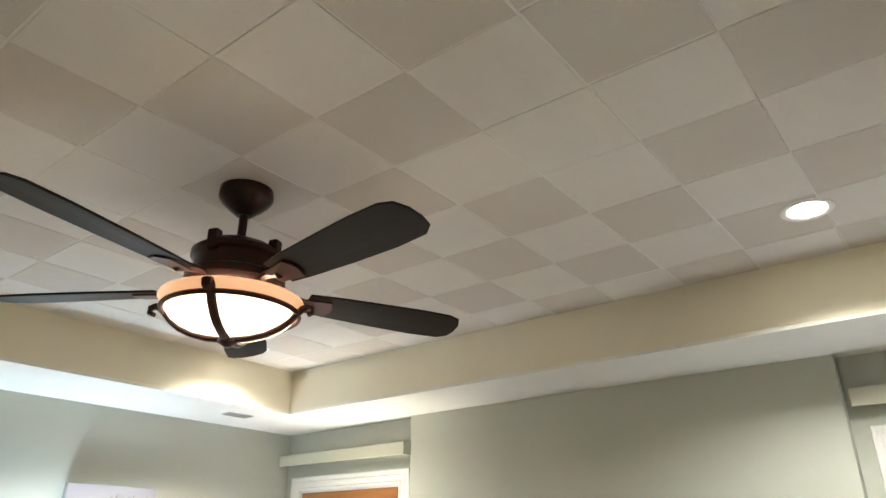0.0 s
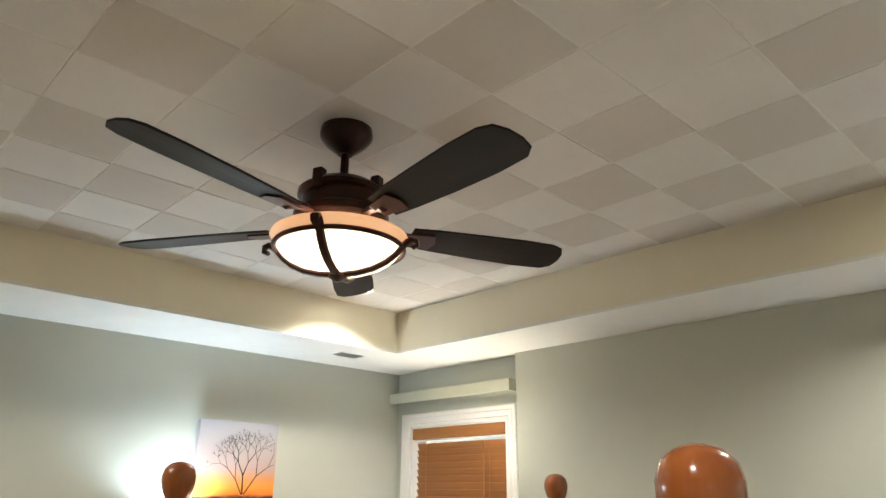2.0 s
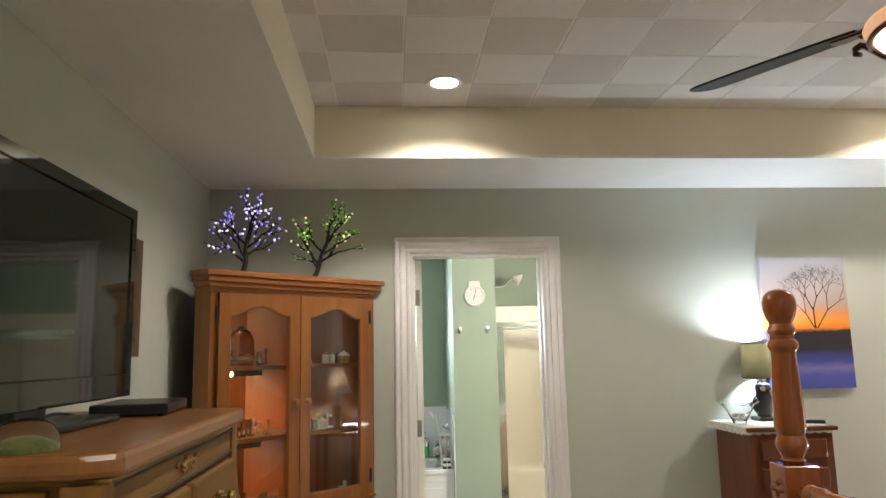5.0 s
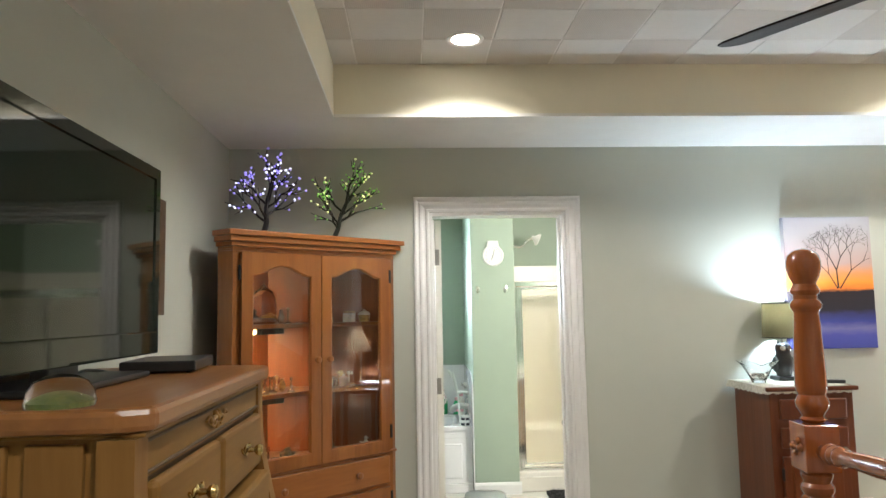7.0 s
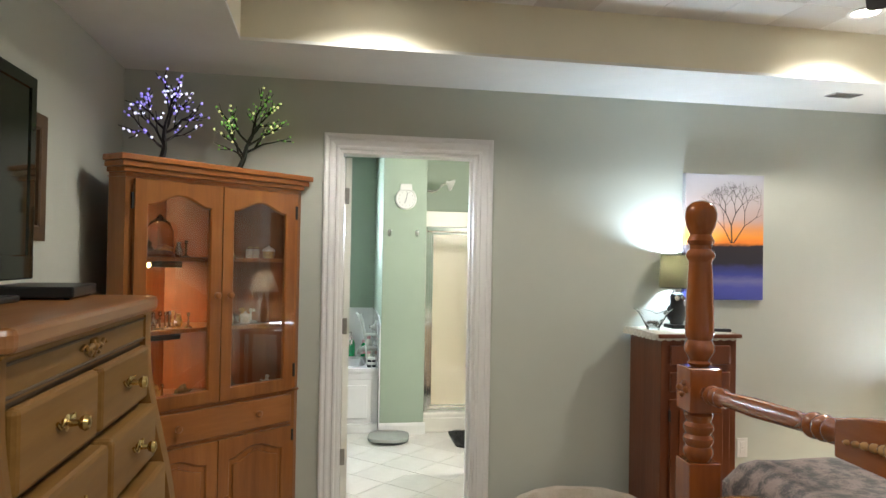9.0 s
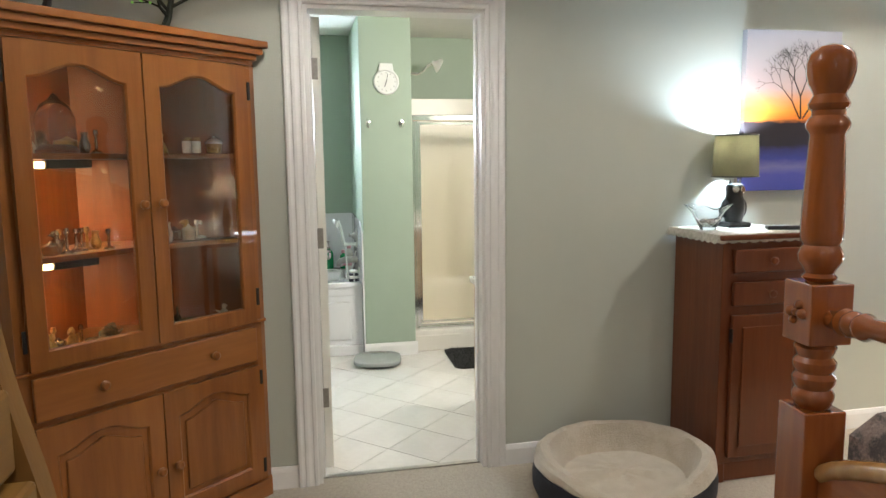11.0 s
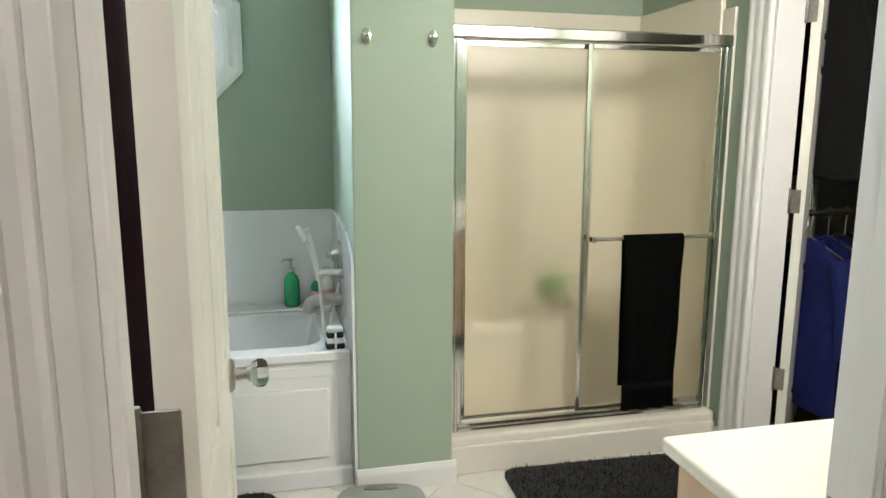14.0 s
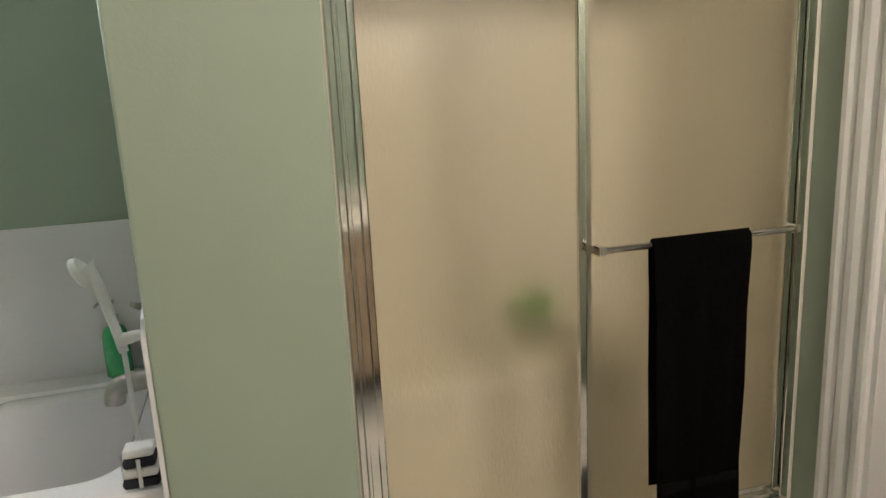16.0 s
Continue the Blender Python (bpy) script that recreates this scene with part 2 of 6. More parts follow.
M["vent"] = material("grey_vent_metal", (0.42, 0.42, 0.40), 0.5, second=(0.36, 0.36, 0.34), scale=8)
M["dark"] = material("dark_void", (0.02, 0.02, 0.02), 0.9, second=(0.03, 0.03, 0.03), scale=8)
M["bulb"] = material("lit_lamp_face", (1, 1, 1), 0.5, emission=(1.0, 0.93, 0.80), power=30)
M["dome"] = material("lit_alabaster_bowl", (0.95, 0.80, 0.60), 0.4, emission=(1.0, 0.86, 0.62), power=2.4, second=(0.9, 0.72, 0.50), scale=3)
M["dome_rim"] = material("amber_bowl_rim", (0.92, 0.62, 0.42), 0.3, emission=(1.0, 0.50, 0.26), power=0.60, second=(0.88, 0.60, 0.33), scale=5)
M["tube"] = material("lit_warm_tube", (1, 0.9, 0.7), 0.5, emission=(1.0, 0.66, 0.28), power=14)
M["led_blue"] = material("lit_violet_blossom", (0.5, 0.45, 0.9), 0.4, emission=(0.30, 0.24, 1.0), power=0.9)
M["led_white"] = material("lit_white_blossom", (0.9, 0.9, 1.0), 0.4, emission=(0.72, 0.72, 1.0), power=1.6)
M["led_green"] = material("lit_green_bud", (0.35, 0.7, 0.2), 0.4, emission=(0.26, 0.70, 0.10), power=0.30)
M["led_yellow"] = material("lit_yellow_bud", (0.9, 0.85, 0.4), 0.4, emission=(0.8, 0.9, 0.35), power=1.2)
M["twig"] = material("black_twig_bark", (0.012, 0.009, 0.008), 0.6, second=(0.02, 0.015, 0.012), scale=60)
M["twig_green"] = material("dark_green_twig_bark", (0.016, 0.022, 0.010), 0.6, second=(0.012, 0.012, 0.008), scale=60)
M["plate"] = material("white_switch_plate", (0.74, 0.73, 0.69), 0.35, second=(0.72, 0.71, 0.67), scale=6)
M["daylight"] = material("bright_daylight", (0.9, 0.95, 1.0), 0.9, emission=(0.88, 0.95, 1.0), power=6.0)
M["ceramic"] = material("white_ceramic", (0.78, 0.74, 0.68), 0.2, second=(0.68, 0.60, 0.50), scale=30)
M["ceramic_dark"] = material("dark_glazed_ceramic", (0.05, 0.06, 0.05), 0.2, second=(0.16, 0.11, 0.07), scale=40)
M["pewter"] = material("silver_pewter", (0.55, 0.52, 0.48), 0.25, 1.0, second=(0.36, 0.33, 0.30), scale=50)
M["gold"] = material("gilt_figurine", (0.60, 0.42, 0.18), 0.3, 0.8, second=(0.30, 0.18, 0.08), scale=50)
M["lace"] = material("ivory_lace_cloth", (0.66, 0.64, 0.56), 0.9, second=(0.50, 0.48, 0.40), scale=70, bump=0.6, bump_scale=260)
M["scale_grey"] = material("silver_grey_scale", (0.42, 0.43, 0.42), 0.25, 0.3, second=(0.38, 0.39, 0.38), scale=8)
M["green_soap"] = material("green_liquid_soap", (0.03, 0.36, 0.13), 0.12, second=(0.02, 0.28, 0.10), scale=10, coat=0.5)
M["pink"] = material("pink_bottle_label", (0.72, 0.30, 0.34), 0.4, second=(0.68, 0.45, 0.45), scale=14)
M["green_mesh"] = material("green_mesh_sponge", (0.12, 0.38, 0.05), 0.7, second=(0.08, 0.28, 0.04), scale=60)
M["inset"] = material("green_gold_inset", (0.42, 0.44, 0.14), 0.35, second=(0.22, 0.30, 0.08), scale=40)
M["cream_top"] = material("cream_counter_top", (0.78, 0.74, 0.64), 0.2, second=(0.75, 0.71, 0.61), scale=4, coat=0.3)
M["vanity"] = wood("pickled_oak_vanity", (0.62, 0.45, 0.30), (0.54, 0.38, 0.25), "z", rough=0.45, coat=0.1)


# ---- helpers for meshes ----
def finish(name, bm, mat, smooth=False):
    bmesh.ops.recalc_face_normals(bm, faces=bm.faces)
    me = bpy.data.meshes.new(name)
    bm.to_mesh(me)
    bm.free()
    for q in (mat if isinstance(mat, (list, tuple)) else (mat,)):
        me.materials.append(q)
    if smooth:
        me.polygons.foreach_set("use_smooth", [True] * len(me.polygons))
        me.set_sharp_from_angle(angle=radians(38))
    return me


def part(name, bm, mat, parent=None, label="", smooth=False, m=None, kind=""):
    ob = new(name, finish(name, bm, mat, smooth))
    if parent:
        ob.parent = parent
    if m:
        ob.matrix_basis = m
    if label or kind:
        tagged(ob, label, kind=kind)
    return ob


def thing(name, m, label, category, group=""):
    ob = new(name)
    ob.empty_display_size = 0.1
    ob.matrix_basis = m
    return tagged(ob, label, category, group)


def structure(name, bm, mat, label="", smooth=False):
    return tagged(part(name, bm, mat, smooth=smooth), label, kind="structure")


def box(x0, x1, y0, y1, z0, z1, bevel=0.0, bm=None, seg=2):
    b = bmesh.new()
    bmesh.ops.create_cube(b, size=1, matrix=Matrix.LocRotScale(((x0 + x1) / 2, (y0 + y1) / 2, (z0 + z1) / 2), None, (x1 - x0, y1 - y0, z1 - z0)))
    if bevel:
        bmesh.ops.bevel(b, geom=b.edges[:], offset=bevel, segments=seg, affect="EDGES", profile=0.5)
    return merged(bm, b)


def merged(bm, b):
    if bm is None:
        return b
    me = bpy.data.meshes.new("tmp")
    b.to_mesh(me)
    b.free()
    bm.from_mesh(me)
    bpy.data.meshes.remove(me)
    return bm


def lathe(profile, seg=24, m=None, bm=None, cap=True):
    """A turned shape from (radius, height) pairs."""
    b = bmesh.new()
    rings = []
    for r, z in profile:
        r = max(r, 0.0004)
        rings.append([b.verts.new((r * math.cos(2 * math.pi * i / seg), r * math.sin(2 * math.pi * i / seg), z)) for i in range(seg)])
    for a, c in zip(rings, rings[1:]):
        for i in range(seg):
            b.faces.new((a[i], a[(i + 1) % seg], c[(i + 1) % seg], c[i]))
    if cap:
        b.faces.new(rings[0][::-1]), b.faces.new(rings[-1])
    if m:
        bmesh.ops.transform(b, matrix=m, verts=b.verts)
    return merged(bm, b)


def tube(points, radii, seg=8, bm=None):
    """A round bar along points; radii is a number or one number a point."""
    b = bmesh.new()
    pts = [Vector(p) for p in points]
    rs = list(radii) if isinstance(radii, (list, tuple)) else [radii, radii]
    rs = np.interp(np.linspace(0, 1, len(pts)), np.linspace(0, 1, len(rs)), rs).tolist()
    rings, side = [], None
    for i, p in enumerate(pts):
        d = (pts[min(i + 1, len(pts) - 1)] - pts[max(i - 1, 0)]).normalized()
        side = d.orthogonal().normalized() if side is None else (side - d * side.dot(d)).normalized()
        up = d.cross(side)
        rings.append([b.verts.new(p + rs[i] * (math.cos(2 * math.pi * k / seg) * side + math.sin(2 * math.pi * k / seg) * up)) for k in range(seg)])
    for a, c in zip(rings, rings[1:]):
        for k in range(seg):
            b.faces.new((a[k], a[(k + 1) % seg], c[(k + 1) % seg], c[k]))
    b.faces.new(rings[0][::-1]), b.faces.new(rings[-1])
    return merged(bm, b)


def prism(poly, lo, hi, axis="z", bm=None, bevel=0.0):
    """A flat outline pushed from lo to hi along an axis; the outline is in the other two axes, in order."""
    b = bmesh.new()
    def at(p, h):
        return {"z": (p[0], p[1], h), "y": (p[0], h, p[1]), "x": (h, p[0], p[1])}[axis]
    a = [b.verts.new(at(p, lo)) for p in poly]
    c = [b.verts.new(at(p, hi)) for p in poly]
    for i in range(len(poly)):
        j = (i + 1) % len(poly)
        b.faces.new((a[i], a[j], c[j], c[i]))
    b.faces.new(a[::-1]), b.faces.new(c)
    bmesh.ops.recalc_face_normals(b, faces=b.faces)
    if bevel:
        bmesh.ops.bevel(b, geom=b.edges[:], offset=bevel, segments=2, affect="EDGES", profile=0.5)
    return merged(bm, b)


def sphere(c, r, squash=1.0, bm=None, u=14, v=9):
    b = bmesh.new()
    bmesh.ops.create_uvsphere(b, u_segments=u, v_segments=v, radius=r, matrix=Matrix.LocRotScale(c, None, (1, 1, squash)))
    return merged(bm, b)


def smoothpath(points, steps=6):
    """A rounded line through points."""
    p = [Vector(q) for q in points]
    out = []
    for i in range(len(p) - 1):
        a, b, c, d = p[max(i - 1, 0)], p[i], p[i + 1], p[min(i + 2, len(p) - 1)]
        for k in range(steps):
            t = k / steps
            out.append(0.5 * (2 * b + (c - a) * t + (2 * a - 5 * b + 4 * c - d) * t * t + (3 * b - a - 3 * c + d) * t ** 3))
    return out + [p[-1]]


def moulding(profile, path_in, bm=None):
    """A mitred band round an opening in the plane of (across, up): path_in is the inner line, profile has (out, depth)."""
    b = bmesh.new()
    rows = []
    for i, (s, z, ns, nz) in enumerate(path_in):
        rows.append([b.verts.new((s + o * ns, -d, z + o * nz)) for o, d in profile])
    for a, c in zip(rows, rows[1:]):
        for k in range(len(profile) - 1):
            b.faces.new((a[k], a[k + 1], c[k + 1], c[k]))
        b.faces.new((a[-1], a[0], c[0], c[-1]))
    b.faces.new(rows[0]), b.faces.new(rows[-1][::-1])
    return merged(bm, b)


CASING = [(0, 0), (0, 0.012), (0.006, 0.016), (0.018, 0.016), (0.024, 0.011), (0.034, 0.013), (0.046, 0.018), (0.058, 0.019), (0.064, 0.015), (0.072, 0.017), (0.080, 0.021), (0.090, 0.021), (0.095, 0.016), (0.095, 0)]


CASING = [(o * 0.925, d) for o, d in CASING]


def casing_bm(w, h, profile=CASING, z0=0.0, closed=False):
    """A moulded frame round an opening w wide and h high, in the local x-z plane, facing -y."""
    if closed:
        line = [(0, z0, -1, -1), (0, h, -1, 1), (w, h, 1, 1), (w, z0, 1, -1), (0, z0, -1, -1)]
    else:
        line = [(0, z0, -1, 0), (0, h, -1, 1), (w, h, 1, 1), (w, z0, 1, 0)]
    return moulding(profile, line)


def framed(x0, x1, z0, z1, border, depth, rise=0.0, n=14, y=0.0):
    """A door frame with one opening, its head raised to a cathedral arch by rise; front at y, going back by depth."""
    b = bmesh.new()
    ix0, ix1, iz0, iz1 = x0 + border, x1 - border, z0 + border, z1 - border - rise
    inner, outer = [], []
    inner += [(ix0, iz0), (ix1, iz0)]; outer += [(x0, z0), (x1, z0)]
    for k in range(n + 1):
        s = k / n
        inner.append((ix1 + (ix0 - ix1) * s, iz1 + rise * (0.5 - 0.5 * math.cos(2 * math.pi * s))))
        outer.append((x1 + (x0 - x1) * s, z1))
    def ring(pts, yy):
        return [b.verts.new((p[0], yy, p[1])) for p in pts]
    fo, fi, bo, bi = ring(outer, y), ring(inner, y), ring(outer, y + depth), ring(inner, y + depth)
    c = 0.006
    mid = ((ix0 + ix1) / 2, (iz0 + iz1) / 2)
    step = ring([(p[0] + (c if p[0] > mid[0] else -c), p[1] + (c if p[1] > mid[1] else -c)) for p in inner], y - 0.0)
    step2 = ring([(p[0], p[1]) for p in inner], y + 0.006)
    k = len(inner)
    for i in range(k):
        j = (i + 1) % k
        b.faces.new((fo[i], fo[j], step[j], step[i]))
        b.faces.new((step[i], step[j], step2[j], step2[i]))
        b.faces.new((step2[i], step2[j], bi[j], bi[i]))
        b.faces.new((bi[i], bi[j], bo[j], bo[i]))
        b.faces.new((bo[i], bo[j], fo[j], fo[i]))
    bmesh.ops.delete(b, geom=[v for v in fi], context="VERTS")
    return b, inner


def ramp_material(name, axis, length, stops, rough=0.7, wobble=0.03, wobble_scale=14.0):
    """Bands of colour along one axis of the object, broken up by noise."""
    mat = bpy.data.materials.new(name)
    mat.use_nodes = True
    n, l = mat.node_tree.nodes, mat.node_tree.links
    n["Principled BSDF"].inputs["Roughness"].default_value = rough
    tc, sp, nz = n.new("ShaderNodeTexCoord"), n.new("ShaderNodeSeparateXYZ"), n.new("ShaderNodeTexNoise")
    mp = n.new("ShaderNodeMapping"); mp.inputs["Scale"].default_value = (1, 1, 3)
    nz.inputs["Scale"].default_value, nz.inputs["Detail"].default_value = wobble_scale, 5
    l.new(tc.outputs["Object"], sp.inputs[0]); l.new(tc.outputs["Object"], mp.inputs[0]); l.new(mp.outputs[0], nz.inputs["Vector"])
    d = n.new("ShaderNodeMath"); d.operation = "DIVIDE"; d.inputs[1].default_value = length
    l.new(sp.outputs[axis], d.inputs[0])
    s = n.new("ShaderNodeMath"); s.operation = "MULTIPLY_ADD"; s.inputs[1].default_value = wobble * 2
    l.new(nz.outputs[0], s.inputs[0]); l.new(d.outputs[0], s.inputs[2])
    o = n.new("ShaderNodeMath"); o.operation = "SUBTRACT"; o.inputs[1].default_value = wobble
    l.new(s.outputs[0], o.inputs[0])
    r = n.new("ShaderNodeValToRGB")
    el = r.color_ramp.elements
    el[0].position, el[0].color = stops[0][0], (*stops[0][1], 1)
    el[1].position, el[1].color = stops[-1][0], (*stops[-1][1], 1)
    for p, c in stops[1:-1]:
        e = el.new(p); e.color = (*c, 1)
    l.new(o.outputs[0], r.inputs[0]); l.new(r.outputs[0], n["Principled BSDF"].inputs["Base Color"])
    return mat


M["canvas"] = ramp_material("sunset_canvas", "Z", 0.742, [(0.0, (0.05, 0.06, 0.30)), (0.10, (0.07, 0.08, 0.36)), (0.15, (0.16, 0.15, 0.34)), (0.20, (0.04, 0.05, 0.26)), (0.26, (0.03, 0.03, 0.13)), (0.29, (0.015, 0.012, 0.02)), (0.43, (0.02, 0.012, 0.014)), (0.45, (0.80, 0.20, 0.02)), (0.50, (0.85, 0.30, 0.03)), (0.56, (0.70, 0.27, 0.09)), (0.64, (0.46, 0.31, 0.27)), (0.85, (0.42, 0.38, 0.38)), (1.0, (0.40, 0.40, 0.45))], wobble=0.02)
M["floral"] = material("floral_comforter", (0.075, 0.066, 0.064), 0.85, second=(0.27, 0.205, 0.18), scale=19, detail=8, contrast=(0.40, 0.60), bump=0.3, bump_scale=60, sheen=0.2)
M["beach"] = ramp_material("beach_painting", "Z", 0.32, [(0.0, (0.58, 0.46, 0.32)), (0.30, (0.66, 0.55, 0.40)), (0.62, (0.72, 0.62, 0.47)), (0.68, (0.45, 0.30, 0.13)), (0.71, (0.05, 0.22, 0.09)), (0.83, (0.03, 0.17, 0.07)), (0.86, (0.40, 0.55, 0.48)), (1.0, (0.50, 0.62, 0.58))], wobble=0.05, wobble_scale=9)


def cloth_shade(name, colour, through, share):
    """Lampshade fabric that lets its bulb's light through."""
    mat = material(name, colour, 0.85, second=tuple(v * 0.88 for v in colour), scale=90)
    n, l = mat.node_tree.nodes, mat.node_tree.links
    tr, mx = n.new("ShaderNodeBsdfTranslucent"), n.new("ShaderNodeMixShader")
    tr.inputs[0].default_value = (*through, 1)
    mx.inputs[0].default_value = share
    out = next(q for q in n if q.type == "OUTPUT_MATERIAL")
    l.new(n["Principled BSDF"].outputs[0], mx.inputs[1]); l.new(tr.outputs[0], mx.inputs[2]); l.new(mx.outputs[0], out.inputs[0])
    return mat


M["shade_olive"] = cloth_shade("olive_fabric_shade", (0.125, 0.112, 0.072), (0.185, 0.160, 0.100), 0.42)
M["shade_white"] = cloth_shade("white_fabric_shade", (0.80, 0.76, 0.68), (0.92, 0.88, 0.78), 0.85)

# ---- the rooms ----
RX, RS, RN, MID = 4.65, -1.106, 3.49, 3.42          # bedroom: east wall, south wall, window wall, wall between the windows
SOFFIT, TRAY, TOP = 2.41, 2.665, 2.80
TX0, TX1, TY0, TY1 = 0.625, 4.04, -0.461, 2.94       # edge of the tray
BX, BL, BR, BH = -2.80, -1.14, 1.955, 2.41           # bathroom: back wall, tub end, closet wall, height
PX, P0, P1 = -1.935, 0.400, 0.764                    # partition beside the tub: front, sides
DW, DH = 0.76, 2.04

# door wall, one leaf for each room
for nm, x0, x1, key, ya, yb in (("wall_west", -0.06, 0.0, "wall", RS - 0.12, RN + 0.12), ("wall_bath_east", -0.12, -0.06, "bath_wall", BL - 0.12, BR)):
    b = box(x0, x1, ya, 0, 0, TOP)
    box(x0, x1, DW, yb, 0, TOP, bm=b)
    box(x0, x1, 0, DW, DH, TOP, bm=b)
    structure(nm, b, M[key])
structure("wall_south", box(0, RX + 0.12, RS - 0.12, RS, 0, TOP), M["wall"])
structure("wall_east", box(RX, RX + 0.12, RS, RN, 0, TOP), M["wall"])
WINDOWS = [(0.152, 1.032), (3.625, 4.505)]
WZ0, WZ1 = 0.70, 2.03
b = bmesh.new()
edges = [0.0] + [v for w in WINDOWS for v in w] + [RX]
for i in range(0, 6, 2):
    box(edges[i], edges[i + 1], RN, RN + 0.14, 0, TOP, bm=b)
for x0, x1 in WINDOWS:
    box(x0, x1, RN, RN + 0.14, 0, WZ0, bm=b)
    box(x0, x1, RN, RN + 0.14, WZ1, TOP, bm=b)
structure("wall_north", b, M["wall"])
structure("wall_north_chase", box(1.17, 3.47, MID, RN - 0.001, 0, SOFFIT + 0.1, bevel=0.004), M["wall"])

b = box(0, TX0, RS, RN, SOFFIT, SOFFIT + 0.015)
box(TX1, RX, RS, RN, SOFFIT, SOFFIT + 0.015, bm=b)
box(TX0, TX1, RS, TY0, SOFFIT, SOFFIT + 0.015, bm=b)
box(TX0, TX1, TY1, RN, SOFFIT, SOFFIT + 0.015, bm=b)
structure("ceiling_soffit", b, M["ceiling"])
b = box(TX0 - 0.05, TX0, TY0 - 0.05, TY1 + 0.05, SOFFIT + 0.0155, TOP)
box(TX1, TX1 + 0.05, TY0 - 0.05, TY1 + 0.05, SOFFIT + 0.0155, TOP, bm=b)
box(TX0, TX1, TY0 - 0.05, TY0, SOFFIT + 0.0155, TOP, bm=b)
box(TX0, TX1, TY1, TY1 + 0.05, SOFFIT + 0.0155, TOP, bm=b)
structure("tray_upstand", b, M["tray"])
structure("roof_slab", box(-0.1, RX + 0.1, RS - 0.1, RN + 0.1, TOP, TOP + 0.1), M["ceiling"])

# pressed tiles of the tray, a foot square, laid with their ribs turned by turns; how the ribs catch light is put into
# two tile colours
rnd = random.Random(4)
b = box(TX0, TX1, TY0, TY1, TRAY + 0.0032, TRAY + 0.03)
for f in b.faces: f.material_index = 2
PITCH, GX, GY = 0.305, 2.147, 0.872
for i in range(-6, 8):
    for j in range(-6, 8):
        gap = 0.0016
        x0, x1 = max(GX + i * PITCH + gap, TX0), min(GX + (i + 1) * PITCH - gap, TX1)
        y0, y1 = max(GY + j * PITCH + gap, TY0), min(GY + (j + 1) * PITCH - gap, TY1)
        if x1 - x0 < 0.02 or y1 - y0 < 0.02:
            continue
        dx, dy, dz = rnd.uniform(-0.0022, 0.0022), rnd.uniform(-0.0022, 0.0022), rnd.uniform(0, 0.0012)
        n0 = len(b.faces)
        q, z = 0.0022, TRAY + dz
        lo = [b.verts.new((x + dx + sx * q, y + dy + sy * q, z)) for x, y, sx, sy in ((x0, y0, 1, 1), (x1, y0, -1, 1), (x1, y1, -1, -1), (x0, y1, 1, -1))]
        hi = [b.verts.new((x + dx, y + dy, TRAY + 0.003)) for x, y in ((x0, y0), (x1, y0), (x1, y1), (x0, y1))]
        fs = [b.faces.new(lo)] + [b.faces.new((lo[k], lo[(k + 1) % 4], hi[(k + 1) % 4], hi[k])) for k in range(4)]
        odd = (i + j) % 2
        if rnd.random() < 0.12:
            odd = 1 - odd
        for k, f in enumerate(fs):
            f.material_index = odd if k == 0 else 2
structure("ceiling_tray", b, (M["tile_a"], M["tile_b"], M["tile_gap"]))

structure("floor_bedroom", box(-0.06, RX, RS, RN, -0.05, 0.0), M["carpet"], "beige cut-pile bedroom carpet")
structure("threshold_strip", box(-0.075, -0.045, 0, DW, 0.0, 0.006, bevel=0.002), M["nickel"], "thin metal carpet threshold strip")

# skirting of the bedroom
SKIRT = [(0, 0), (0.013, 0), (0.013, 0.075), (0.009, 0.088), (0.006, 0.096), (0, 0.098)]
def skirting(name, length, m, mat="white"):
    ob = structure(name, prism([(-d, z) for d, z in SKIRT], 0, length, axis="x"), M[mat])
    ob.matrix_basis = m
    return ob
skirting("baseboard_west_a", -0.085 - RS, pose(0, RS, 0, 0, 0, 90))
skirting("baseboard_west_b", MID - 0.845, pose(0, 0.845, 0, 0, 0, 90))
skirting("baseboard_south", RX, pose(RX, RS, 0, 0, 0, 180))
skirting("baseboard_north", 2.30, pose(1.17, MID, 0))

# door opening
jamb = thing("door_frame_1", pose(0, 0, 0), "white moulded wooden door frame to the bathroom", "door frame")
jamb["kind"] = "structure"
part("casing", casing_bm(DW, DH), M["white"], jamb, m=pose(0.0005, 0, 0, 0, 0, 90))
part("casing", casing_bm(DW, DH), M["white"], jamb, m=pose(-0.1205, DW, 0, 0, 0, -90))
part("jamb_left", box(-0.122, 0.002, 0.0, 0.017, 0, DH - 0.017, 0.0015), M["white"], jamb)
part("jamb_right", box(-0.122, 0.002, DW - 0.017, DW, 0, DH - 0.017, 0.0015), M["white"], jamb)
part("jamb_head", box(-0.122, 0.002, 0.0, DW, DH - 0.017, DH - 0.0005, 0.0015), M["white"], jamb)
part("door_stop", box(-0.085, -0.050, 0.017, 0.029, 0, DH - 0.029, 0.002), M["white"], jamb)
part("door_stop", box(-0.085, -0.050, DW - 0.029, DW - 0.017, 0, DH - 0.029, 0.002), M["white"], jamb)
part("strike_plate", box(-0.118, -0.090, DW - 0.0195, DW - 0.016, 0.895, 0.955, 0.001), M["nickel"], jamb, "steel strike plate")


